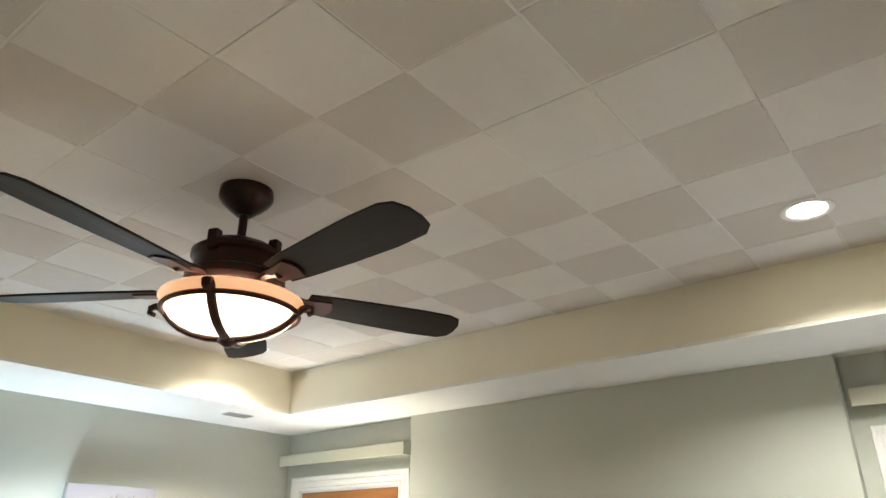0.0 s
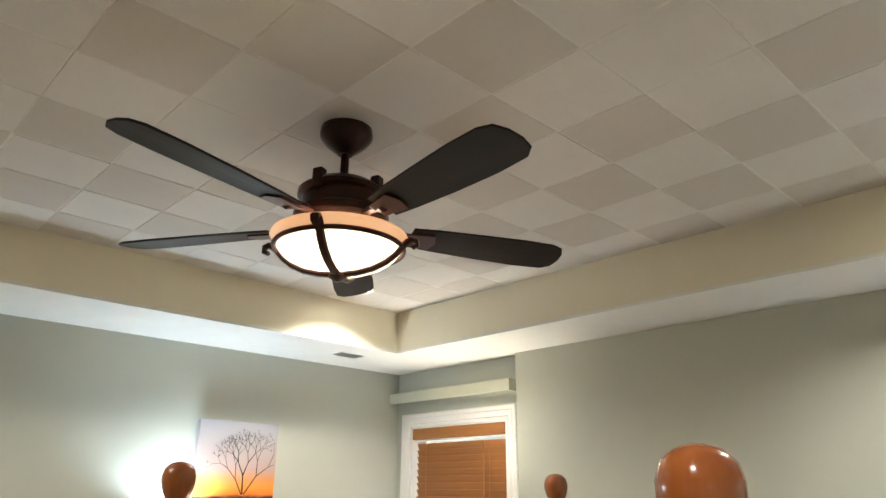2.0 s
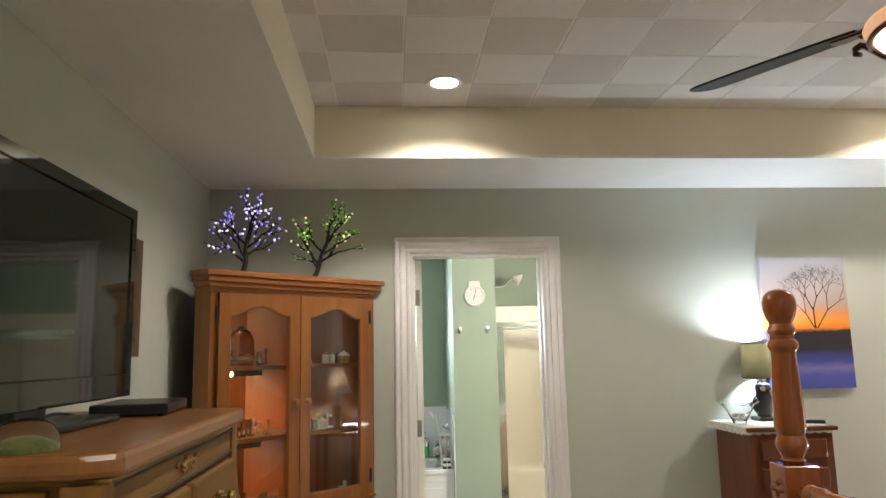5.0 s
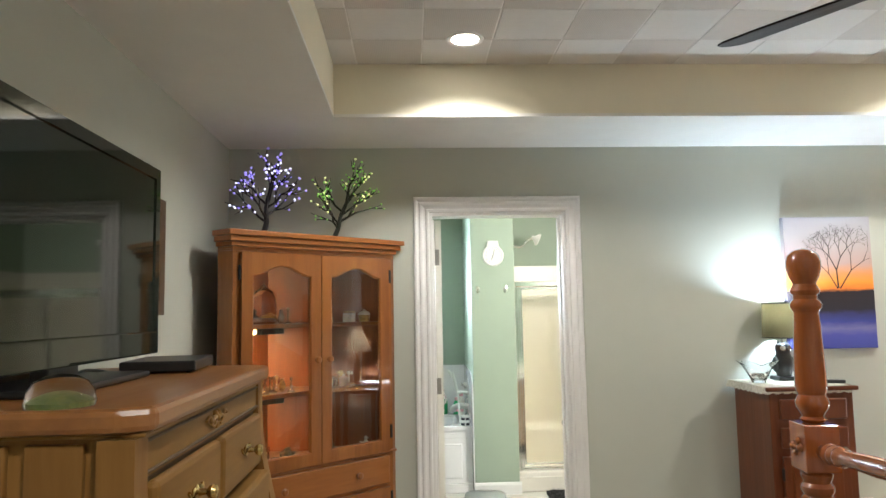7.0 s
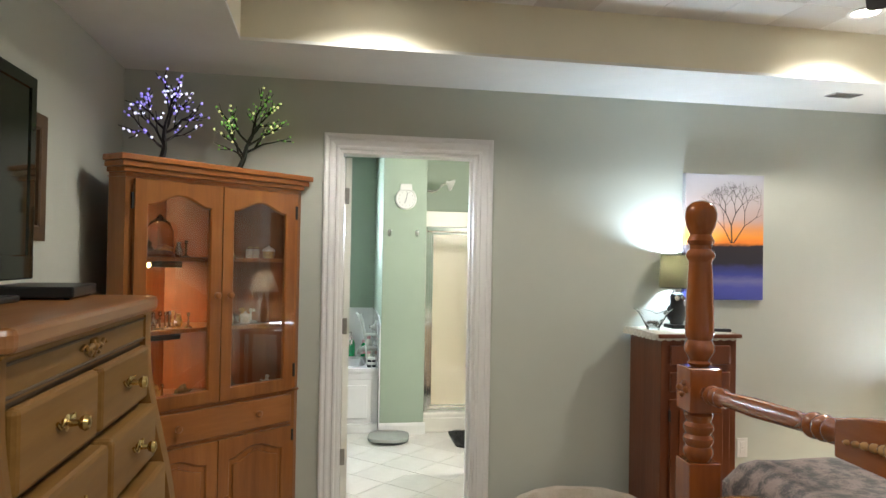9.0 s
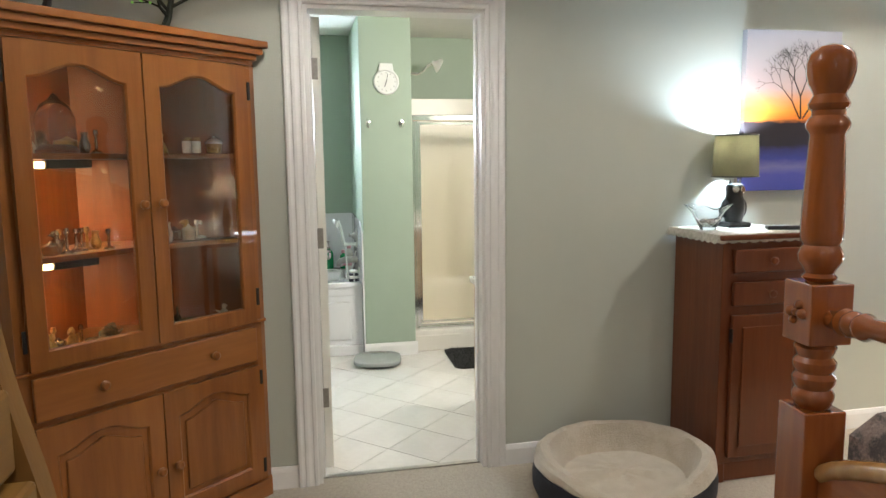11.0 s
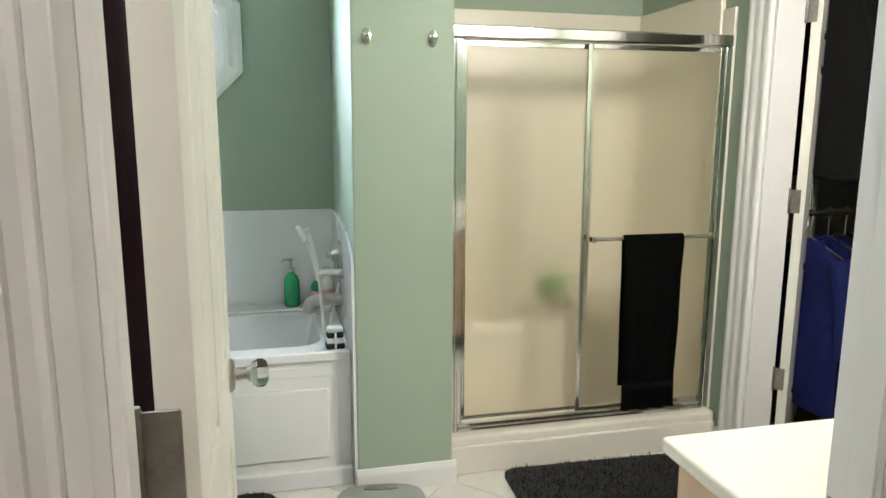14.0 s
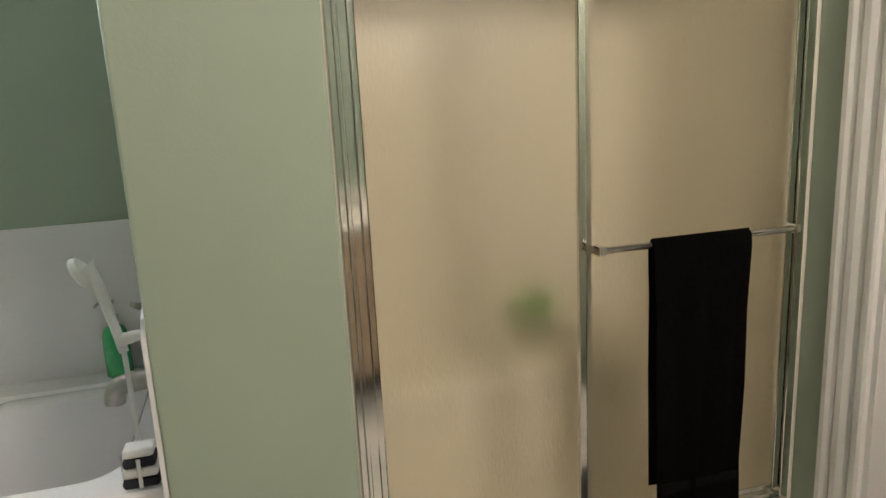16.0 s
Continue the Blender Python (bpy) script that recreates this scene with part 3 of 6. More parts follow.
def panelled(w, h, t, rows, bm=None):
    """A door leaf with raised panels on both faces: x 0..w, y 0..t, z 0..h."""
    b = box(0, w, 0.006, t - 0.006, 0, h)
    xs = [0, 0.11, w / 2 - 0.045, w / 2 + 0.045, w - 0.11, w]
    zs = rows
    for face in (0, 1):
        y0, y1 = (0, 0.0062) if face == 0 else (t - 0.0062, t)
        for a, c in ((xs[0], xs[1]), (xs[2], xs[3]), (xs[4], xs[5])):
            box(a, c, y0, y1, 0, h, bm=b)
        levels = [0] + [v for r in zs for v in r] + [h]
        for k in range(0, len(levels), 2):
            for a, c in ((xs[1], xs[2]), (xs[3], xs[4])):
                box(a, c, y0, y1, levels[k], levels[k + 1], bm=b)
        for z0, z1 in zs:
            for a, c in ((xs[1], xs[2]), (xs[3], xs[4])):
                box(a + 0.028, c - 0.028, y0 + 0.0005, y1, z0 + 0.028, z1 - 0.028, 0.004, bm=b, seg=1)
    return b


LEAF_ROWS = [(0.22, 0.80), (0.95, 1.60), (1.70, 1.90)]


def knob(parent, m, glass=True):
    k = part("knob", lathe([(0.031, 0), (0.031, 0.004), (0.026, 0.009), (0.012, 0.011), (0.010, 0.030), (0.013, 0.034), (0.013, 0.040)], 20), M["nickel"], parent, "nickel rosette and neck", True, m)
    part("glass_grip", lathe([(0.012, 0.036), (0.022, 0.041), (0.028, 0.050), (0.028, 0.060), (0.022, 0.068), (0.010, 0.071)], 8), M["glass"] if glass else M["nickel"], k, "faceted clear glass grip")
    return k


def hinge(parent, m, fold=0):
    h = part("hinge", box(-0.038, -0.002, -0.001, 0.0022, -0.045, 0.045, 0.0008, seg=1), M["hinge"], parent, "dull steel butt hinge", m=m)
    part("leaf_plate", box(0.002, 0.038, -0.001, 0.0022, -0.045, 0.045, 0.0008, seg=1), M["hinge"], h, m=pose(0, 0, 0, 0, 0, fold))
    part("pin", lathe([(0.0045, -0.048), (0.0055, -0.046), (0.0055, 0.046), (0.0045, 0.050)], 10), M["hinge"], h, smooth=True)
    return h


# bathroom door, swung right back into the bathroom
DOOR_OPEN = 92.0
door = thing("door_1", pose(-0.134, 0.035, 0.012, 0, 0, 90 + DOOR_OPEN), "open white panelled bathroom door with glass knob", "door")
door["kind"] = "structure"
part("leaf", panelled(0.715, 2.005, 0.035, LEAF_ROWS), M["door_white"], door, m=pose(0, -0.035, 0))
knob(door, pose(0.655, 0.0, 0.90, -90, 0, 0))
knob(door, pose(0.655, -0.035, 0.90, 90, 0, 0))
for hz in (1.802, 1.073, 0.345):
    hinge(jamb, pose(-0.130, 0.0195, hz, 0, 0, 180), -90)

# windows of the bedroom, with wooden blinds
def window(x0, x1, n):
    w = thing("window_%d" % n, pose(x0, RN, 0), "white framed window with closed brown wooden blind", "window")
    w["kind"] = "structure"
    wd = x1 - x0
    part("window_frame", casing_bm(wd, WZ1, z0=WZ0, closed=True), M["white"], w, m=pose(0, -0.0005, 0))
    part("reveal", box(0, 0.012, 0, 0.14, WZ0, WZ1), M["white"], w)
    part("reveal", box(wd - 0.012, wd, 0, 0.14, WZ0, WZ1), M["white"], w)
    part("head", box(0.012, wd - 0.012, 0, 0.14, WZ1 - 0.012, WZ1), M["white"], w)
    part("window_sill", box(-0.02, wd + 0.02, -0.05, 0.14, WZ0 - 0.02, WZ0, 0.004), M["white"], w)
    sash = box(0.012, 0.06, 0.09, 0.125, WZ0, WZ1 - 0.012)
    box(wd - 0.06, wd - 0.012, 0.09, 0.125, WZ0, WZ1 - 0.012, bm=sash)
    box(0.06, wd - 0.06, 0.09, 0.125, 1.34, 1.385, bm=sash)
    box(0.06, wd - 0.06, 0.09, 0.125, WZ0, WZ0 + 0.05, bm=sash)
    part("sash", sash, M["white"], w)
    g = part("pane", box(0.06, wd - 0.06, 0.104, 0.108, WZ0 + 0.05, WZ1 - 0.012), M["glass"], w)
    g.visible_shadow = False
    bl = thing("window_blind", pose(x0, RN, 0), "brown wooden slatted blind, slats closed", "blind", "window blinds")
    part("head_rail", box(0.014, wd - 0.014, -0.004, 0.045, WZ1 - 0.085, WZ1 - 0.014, 0.004), M["blind"], bl, "brown wooden head rail")
    part("valance_strip", box(0.016, wd - 0.016, 0.004, 0.05, WZ1 - 0.096, WZ1 - 0.087, 0.003), M["white"], bl, "thin pale strip under the rail")
    me = finish("slat", box(-wd / 2 + 0.03, wd / 2 - 0.014, -0.0015, 0.0015, -0.026, 0.026, 0.001, seg=1), M["blind"])
    z, k = WZ1 - 0.135, 0
    while z > WZ0 + 0.03:
        s = new("slat", me)
        s.parent = bl
        s.matrix_basis = pose(wd / 2, 0.040, z, 24, 0, 0)
        z -= 0.0425
    part("bottom_rail", box(0.03, wd - 0.014, 0.025, 0.055, WZ0 + 0.002, WZ0 + 0.02, 0.003), M["blind"], bl)
    for cx in (0.14, wd - 0.16):
        part("cord", tube([(cx, 0.012, WZ1 - 0.1), (cx, 0.012, WZ0 + 0.02)], 0.0016, 6), M["blind"], bl)
    part("wand", tube([(wd - 0.20, 0.004, WZ1 - 0.11), (wd - 0.20, 0.002, WZ1 - 0.55)], 0.004, 8), M["blind"], bl)
    return w
for n, (x0, x1) in enumerate(WINDOWS):
    window(x0, x1, n + 1)
for x0, x1 in ((0.004, 1.13), (3.50, 4.64)):
    v = thing("curtain_valance", pose(x0, RN, 0), "pale green painted box valance above a window", "valance", "valances")
    part("front_board", box(0, x1 - x0, -0.085, -0.072, 2.190, 2.262, 0.002), M["valance"], v)
    part("top_board", box(0.001, x1 - x0 - 0.001, -0.0715, -0.0005, 2.250, 2.262, 0.002), M["valance"], v)
    part("end_board", box(x1 - x0 - 0.012, x1 - x0, -0.0715, -0.0005, 2.190, 2.2495, 0.002), M["valance"], v)
structure("backdrop_garden", box(-3, 8, 9.0, 9.1, -1, 6), M["daylight"])

# ---- the bathroom shell ----
HC, HZ, HR = -0.335, 1.751, 0.258                    # octagonal window: centre and half width of its opening
b = box(BX - 0.14, BX, BL, HC - HR, 0, BH)
box(BX - 0.14, BX, HC + HR, BR, 0, BH, bm=b)
box(BX - 0.14, BX, HC - HR, HC + HR, 0, HZ - HR, bm=b)
box(BX - 0.14, BX, HC - HR, HC + HR, HZ + HR, BH, bm=b)
c = HR * (1 - math.tan(math.pi / 8))
for sy in (-1, 1):
    for sz in (-1, 1):
        cy, cz = HC + sy * HR, HZ + sz * HR
        prism([(cy, cz), (cy - sy * c, cz), (cy, cz - sz * c)], BX - 0.14, BX, axis="x", bm=b)
structure("wall_bath_west", b, M["bath_wall"])
structure("wall_bath_south", box(BX, -0.12, BL - 0.12, BL, 0, BH), M["bath_wall"])
structure("wall_partition", box(BX, PX, P0, P1, 0, BH, bevel=0.006), M["bath_wall"])
CX0, CX1 = -1.820, -1.06                              # closet doorway
b = box(BX, CX0, BR, BR + 0.12, 0, BH)
box(CX1, -0.12, BR, BR + 0.12, 0, BH, bm=b)
box(CX0, CX1, BR, BR + 0.12, DH, BH, bm=b)
structure("wall_bath_north", b, M["bath_wall"])
structure("ceiling_bath", box(BX, -0.12, BL, 4.2, BH, BH + 0.1), M["ceiling"])
skirting("baseboard_partition", P1 - P0 + 0.02, pose(PX, P0 - 0.005, 0, 0, 0, 90))
skirting("baseboard_bath_north", 0.055, pose(-1.986, BR, 0, 0, 0, 0))
# closet shell
structure("wall_closet_west", box(BX - 0.1, BX + 0.3, BR + 0.12, 4.2, 0, BH), M["wall"])
structure("wall_closet_east", box(-0.25, -0.12, BR + 0.12, 4.2, 0, BH), M["wall"])
structure("wall_closet_north", box(BX, -0.12, 4.2, 4.3, 0, BH), M["wall"])
structure("floor_closet", box(BX, -0.12, BR + 0.02, 4.2, -0.05, 0.004), M["tan_carpet"], "tan closet carpet")
cj = thing("door_frame_2", pose(CX0, BR, 0), "white moulded wooden closet door frame", "door frame")
cj["kind"] = "structure"
WIDE = [(o * 1.38, d * 1.15) for o, d in CASING]
part("casing", casing_bm(CX1 - CX0, DH, WIDE), M["white"], cj, m=pose(0, -0.0005, 0))
part("jamb_far", box(0, 0.017, -0.002, 0.122, 0, DH - 0.017, 0.0015), M["white"], cj)
part("jamb_near", box(CX1 - CX0 - 0.017, CX1 - CX0, -0.002, 0.122, 0, DH - 0.017, 0.0015), M["white"], cj)
part("jamb_head", box(0, CX1 - CX0, -0.002, 0.122, DH - 0.017, DH - 0.0005, 0.0015), M["white"], cj)
cd = thing("door_2", pose(CX0 + 0.056, BR + 0.158, 0.012, 0, 0, 134.5), "open white closet door with dull steel hinges", "door")
cd["kind"] = "structure"
part("leaf", panelled(0.66, 2.005, 0.035, LEAF_ROWS), M["door_white"], cd)
knob(cd, pose(0.60, 0.0, 0.98, 90, 0, 0), False)
for hz in (1.80, 1.09, 0.37):
    hinge(cj, pose(0.020, 0.118, hz, 0, 0, 40))

# octagonal window
ow = thing("window_3", pose(BX, HC, HZ, 0, 0, 90), "white octagonal window with muntins, bright daylight outside", "window")
ow["kind"] = "structure"
def octagon(r, turn=22.5):
    return [(r / math.cos(math.pi / 8) * math.cos(radians(turn + 45 * k)), r / math.cos(math.pi / 8) * math.sin(radians(turn + 45 * k))) for k in range(8)]
def oct_ring(rings):
    """Concentric octagons at (half width, out)."""
    b = bmesh.new()
    rows = [[b.verts.new((x, -d, z)) for x, z in octagon(r)] for r, d in rings]
    rows.append(rows[0])
    for a, c in zip(rows, rows[1:]):
        for k in range(8):
            b.faces.new((a[k], a[(k + 1) % 8], c[(k + 1) % 8], c[k]))
    return b
part("window_frame", oct_ring([(0.255, 0.0005), (0.255, 0.014), (0.268, 0.020), (0.288, 0.017), (0.306, 0.026), (0.330, 0.029), (0.347, 0.022), (0.347, 0.0005)]), M["white"], ow)
part("reveal", oct_ring([(0.250, -0.13), (0.250, -0.001), (0.2605, -0.001), (0.2605, -0.13)]), M["white"], ow)
part("sash", oct_ring([(0.210, -0.09), (0.210, -0.06), (0.249, -0.06), (0.249, -0.09)]), M["white"], ow)
for s in (-0.072, 0.072):
    part("muntin", box(s - 0.005, s + 0.005, 0.068, 0.078, -0.212, 0.212), M["white"], ow)
    part("muntin", box(-0.212, 0.212, 0.0665, 0.0795, s - 0.005, s + 0.005), M["white"], ow)
g = part("pane", prism(octagon(0.211), 0.0725, 0.0755, axis="y"), M["glass"], ow)
g.visible_shadow = False
structure("backdrop_side_yard", box(-6.1, -6.0, -5, 4, -1, 5), M["daylight"])

# ---- bedroom: ceiling fan, lights, vent ----
fan = thing("ceiling_fan", pose(FAN[0], FAN[1], TRAY), "dark bronze five-blade ceiling fan with lit alabaster bowl", "ceiling fan")
part("canopy", lathe([(0.080, 0.0), (0.082, -0.024), (0.076, -0.036), (0.056, -0.058), (0.034, -0.076), (0.022, -0.086)], 32), M["iron"], fan, smooth=True)
part("downrod", lathe([(0.013, -0.084), (0.013, -0.182)], 16), M["iron"], fan, smooth=True)
part("motor_housing", lathe([(0.020, -0.172), (0.060, -0.180), (0.098, -0.192), (0.122, -0.208), (0.134, -0.218), (0.134, -0.232), (0.122, -0.238), (0.122, -0.280), (0.142, -0.290), (0.142, -0.312), (0.110, -0.336)], 40), M["iron"], fan, smooth=True)
for k in range(4):
    a = radians(90 * k + 20)
    part("housing_tab", box(-0.014, 0.014, -0.016, 0.016, -0.244, -0.184, 0.004), M["iron"], fan, m=pose(0.120 * math.cos(a), 0.120 * math.sin(a), 0, 0, 0, 90 * k + 20))
def drop(prof):
    """Bowl and cage heights, measured down from the shade's upper lip."""
    return [(0.975 * r_, -0.350 + 0.70 * (z_ + 0.334)) for r_, z_ in prof]
bowl_rim = part("bowl_rim", lathe(drop([(0.120, -0.326), (0.188, -0.334), (0.205, -0.342), (0.208, -0.352), (0.200, -0.368), (0.190, -0.386), (0.184, -0.398)]), 48, cap=False), M["dome_rim"], fan, "amber glass bowl rim", True)
bowl_ob = part("bowl", lathe(drop([(0.1845, -0.3975), (0.170, -0.424), (0.143, -0.452), (0.104, -0.477), (0.058, -0.491), (0.010, -0.496)]), 48, cap=False), M["dome"], fan, "lit alabaster glass bowl", True)
bowl_rim.visible_shadow = bowl_ob.visible_shadow = False
for k in range(4):
    a = 90 * k + 38
    arc = drop([(0.012, -0.507), (0.058, -0.502), (0.105, -0.487), (0.144, -0.461), (0.172, -0.430), (0.193, -0.397), (0.206, -0.378), (0.221, -0.366), (0.236, -0.374), (0.237, -0.394), (0.223, -0.402)])
    flat = tube([(r, 0, z) for r, z in arc], [0.009] * 6 + [0.010, 0.010, 0.009, 0.008, 0.007], 8)
    for v in flat.verts: v.co.y *= 1.5
    part("cage_strap", flat, M["bronze"], fan, "reddish bronze cage strap", True, pose(0, 0, 0, 0, 0, a))
RING = drop([(0.194, -0.397)])[0]
part("cage_ring", tube([(RING[0] * math.cos(radians(10 * k)), RING[0] * math.sin(radians(10 * k)), RING[1]) for k in range(37)], 0.0075, 8), M["bronze"], fan, smooth=True)
part("finial", lathe(drop([(0.016, -0.499), (0.028, -0.507), (0.028, -0.519), (0.016, -0.529), (0.008, -0.537)]), 20), M["bronze"], fan, smooth=True)
BLADE = [(0.215, -0.052), (0.30, -0.062), (0.45, -0.072), (0.58, -0.079), (0.680, -0.078), (0.718, -0.064), (0.736, -0.030), (0.740, 0.010), (0.732, 0.045), (0.702, 0.066), (0.60, 0.072), (0.45, 0.068), (0.30, 0.059), (0.215, 0.050)]
blade_me = finish("blade", prism(BLADE, -0.0035, 0.0035, bevel=0.002), M["blade"])
arm_me = finish("blade_arm", tube(smoothpath([(0.10, 0, -0.004), (0.15, 0, 0.010), (0.19, 0, 0.004), (0.225, 0, -0.008)]), 0.013, 8, bm=prism([(0.195, -0.030), (0.285, -0.040), (0.30, 0), (0.285, 0.040), (0.195, 0.030)], -0.010, -0.0045, bevel=0.0015)), M["bronze"])
for k in range(5):
    arm = new("blade_arm", arm_me)
    arm.parent, arm.matrix_basis = fan, pose(0, 0, -0.325, 0, 0, 68 + 72 * k) @ pose(0, 0, 0, -12, 0, 0)
    bl = new("blade", blade_me)
    bl.parent, bl.matrix_basis = arm, pose(0, 0, 0)

can = None
for lx, ly in ((0.93, 0.14), (0.89, 2.44), (3.625, 2.50), (3.65, 0.14)):
    if can is None:
        can = thing("recessed_light", pose(lx, ly, TRAY), "round white recessed ceiling light, switched on", "ceiling light", "recessed lights")
        part("trim_ring", lathe([(0.060, 0.004), (0.060, -0.002), (0.068, -0.006), (0.080, -0.004), (0.082, 0.006)], 36), M["white"], can, smooth=True)
        part("lit_lens", lathe([(0.0585, -0.0015), (0.050, -0.004), (0.001, -0.005)], 36), M["bulb"], can, "glowing lamp face", True)
    else:
        copy_thing(can, pose(lx, ly, TRAY))
vent = thing("ceiling_vent", pose(0.375, 2.755, SOFFIT), "small grey louvred ceiling air vent", "air vent")
part("frame", box(-0.045, 0.045, -0.085, 0.085, -0.006, -0.0002, 0.003), M["vent"], vent)
for k in range(7):
    part("louvre", box(-0.034 + k * 0.0113 - 0.002, -0.034 + k * 0.0113 + 0.004, -0.072, 0.072, -0.009, -0.0055), M["hinge"], vent)

# ---- wall picture, outlet ----
pic = thing("canvas_picture", pose(0.002, 1.999, 1.246, 0, 0, 0), "canvas print of bare tree at sunset over blue water", "picture")
PW, PH = 0.506, 0.742
part("canvas", box(0, 0.036, 0, PW, 0, PH, 0.002), M["canvas"], pic)
tw = bmesh.new()
rp = random.Random(9)
def twig2(p, ang, ln, r, depth):
    q = (p[0] + ln * math.cos(ang), p[1] + ln * math.sin(ang))
    tube([(0.0370, p[0], p[1]), (0.0370, q[0], q[1])], [r, r * 0.7], 4, bm=tw)
    if depth:
        for s in (-1, 1) if depth > 1 else (-1, 0.2, 1):
            twig2(q, ang + s * rp.uniform(0.25, 0.6), ln * rp.uniform(0.66, 0.86), r * 0.70, depth - 1)
twig2((0.30, 0.335), math.pi / 2 + 0.05, 0.105, 0.0062, 6)
twig2((0.31, 0.335), math.pi / 2 - 0.60, 0.125, 0.0046, 5)
twig2((0.295, 0.335), math.pi / 2 + 0.5, 0.095, 0.0040, 5)
for v in tw.verts: v.co.y, v.co.z = min(max(v.co.y, 0.015), PW - 0.015), min(v.co.z, PH - 0.03)
for v in tw.verts: v.co.x = 0.0362 + (v.co.x - 0.0370) * 0.1 + 0.0006
part("painted_tree", tw, M["twig"], pic, "bare black tree silhouette")
outlet = thing("wall_outlet", pose(0.0005, 2.402, 0.365, 0, 0, 90), "white wall outlet plate", "outlet")
part("plate", box(-0.035, 0.035, -0.006, 0, -0.058, 0.058, 0.003), M["plate"], outlet)
for s in (-0.022, 0.022):
    part("socket", box(-0.013, 0.013, -0.0075, -0.0055, s - 0.014, s + 0.014, 0.002), M["plate"], outlet)
part("screw", lathe([(0.003, 0), (0.003, 0.0075), (0.001, 0.008)], 8, m=pose(0, 0, 0, 90, 0, 0)), M["nickel"], outlet)

# ---- four-poster bed ----
bed = thing("four_poster_bed", pose(1.30, 1.362, 0, 0, 0, -5), "polished pine four-poster bed with turned posts", "bed")
POSTS = [(0.0, 0.0), (2.118, 0.0), (0.08, 1.93), (2.10, 1.93)]
upper = [(0.030, 1.058), (0.043, 1.068), (0.046, 1.074), (0.036, 1.084), (0.044, 1.098), (0.056, 1.118), (0.058, 1.135), (0.050, 1.156), (0.046, 1.163), (0.053, 1.176), (0.055, 1.200), (0.052, 1.30), (0.047, 1.40), (0.0435, 1.462), (0.046, 1.470), (0.054, 1.482), (0.056, 1.494), (0.050, 1.508), (0.042, 1.516), (0.042, 1.530), (0.050, 1.538), (0.052, 1.548), (0.046, 1.560), (0.040, 1.572), (0.044, 1.582), (0.053, 1.600), (0.0605, 1.630), (0.061, 1.655), (0.054, 1.680), (0.036, 1.698), (0.012, 1.706)]
lower = [(0.040, 0.698), (0.050, 0.712), (0.056, 0.728), (0.056, 0.742), (0.047, 0.756), (0.057, 0.772), (0.0575, 0.788), (0.047, 0.802), (0.057, 0.818), (0.057, 0.834), (0.046, 0.848), (0.052, 0.862), (0.056, 0.876), (0.045, 0.892)]
upper = [(r, z if z < 1.2 else z - 0.008 * (z - 1.2)) for r, z in upper]
post_up, post_low = finish("turned_upper", lathe(upper, 36), M["post"], True), finish("ring_turning", lathe(lower, 36), M["post"], True)
block_up = finish("upper_block", box(-0.062, 0.062, -0.062, 0.062, 0.89, 1.06, 0.004), M["post"])
block_low = finish("lower_block", box(-0.062, 0.062, -0.062, 0.062, 0.0, 0.700, 0.004), M["post"])
for k, (px, py) in enumerate(POSTS):
    p = new("post", block_low)
    p.parent, p.matrix_basis = bed, pose(px, py, 0) @ Matrix.Diagonal((1, 1, 0.982 if k == 1 else 1, 1))
    for nm, me in (("ring_turning", post_low), ("upper_block", block_up), ("turned_upper", post_up)):
        q = new(nm, me)
        q.parent = p
# pale face and carved flower on the foot post
part("carved_flower", sphere((0, -0.064, 0.975), 0.012, bm=sphere((0.026, -0.063, 0.975), 0.016, bm=sphere((-0.026, -0.063, 0.975), 0.016, bm=sphere((0.012, -0.063, 0.998), 0.013, bm=sphere((-0.012, -0.063, 0.952), 0.013))))), M["post_x"], bed, "carved flower on the post block", True)
def rail(zc, y, parent):
    """Two turned bars that rise from the posts to a carved block."""
    k = [(0.026, 0.0), (0.026, 0.03), (0.036, 0.045), (0.038, 0.055), (0.030, 0.066), (0.036, 0.080), (0.036, 0.090), (0.029, 0.104), (0.036, 0.120), (0.037, 0.130), (0.030, 0.144), (0.0265, 0.16),
         (0.033, 0.34), (0.029, 0.60), (0.028, 0.64), (0.037, 0.655), (0.038, 0.668), (0.029, 0.682), (0.037, 0.698), (0.038, 0.711), (0.029, 0.726), (0.036, 0.742), (0.036, 0.752), (0.028, 0.768), (0.027, 0.80)]
    part("turned_rail", lathe(k, 28, m=pose(0.062, y, zc, 0, 86.5, 0)), M["post_x"], parent, smooth=True)
    part("turned_rail", lathe(k, 28, m=pose(2.056, y, zc, 0, -86.5, 0)), M["post_x"], parent, smooth=True)
    zb = zc + 0.05
    arch = [(0.855, zb - 0.060)] + [(0.855 + 0.44 * s / 16, zb + 0.042 + 0.035 * math.sin(math.pi * s / 16)) for s in range(17)] + [(1.295, zb - 0.060)]
    c = part("carved_centre", prism(arch, y - 0.034, y + 0.034, axis="y", bevel=0.006), M["post_x"], parent, "carved rail centre block")
    leaf = bmesh.new()
    for s in (-1, 1):
        for q in range(5):
            sphere((1.075 + s * (0.03 + 0.034 * q), y - 0.036, zb + 0.004 * (2 - q)), 0.018 - 0.002 * q, 0.8, bm=leaf, u=8, v=6)
    sphere((1.075, y - 0.037, zb + 0.012), 0.022, bm=leaf, u=10, v=7)
    part("carving", leaf, M["cut"], c, "pale carved leaves", True)
rail(0.965, 0.0, bed)
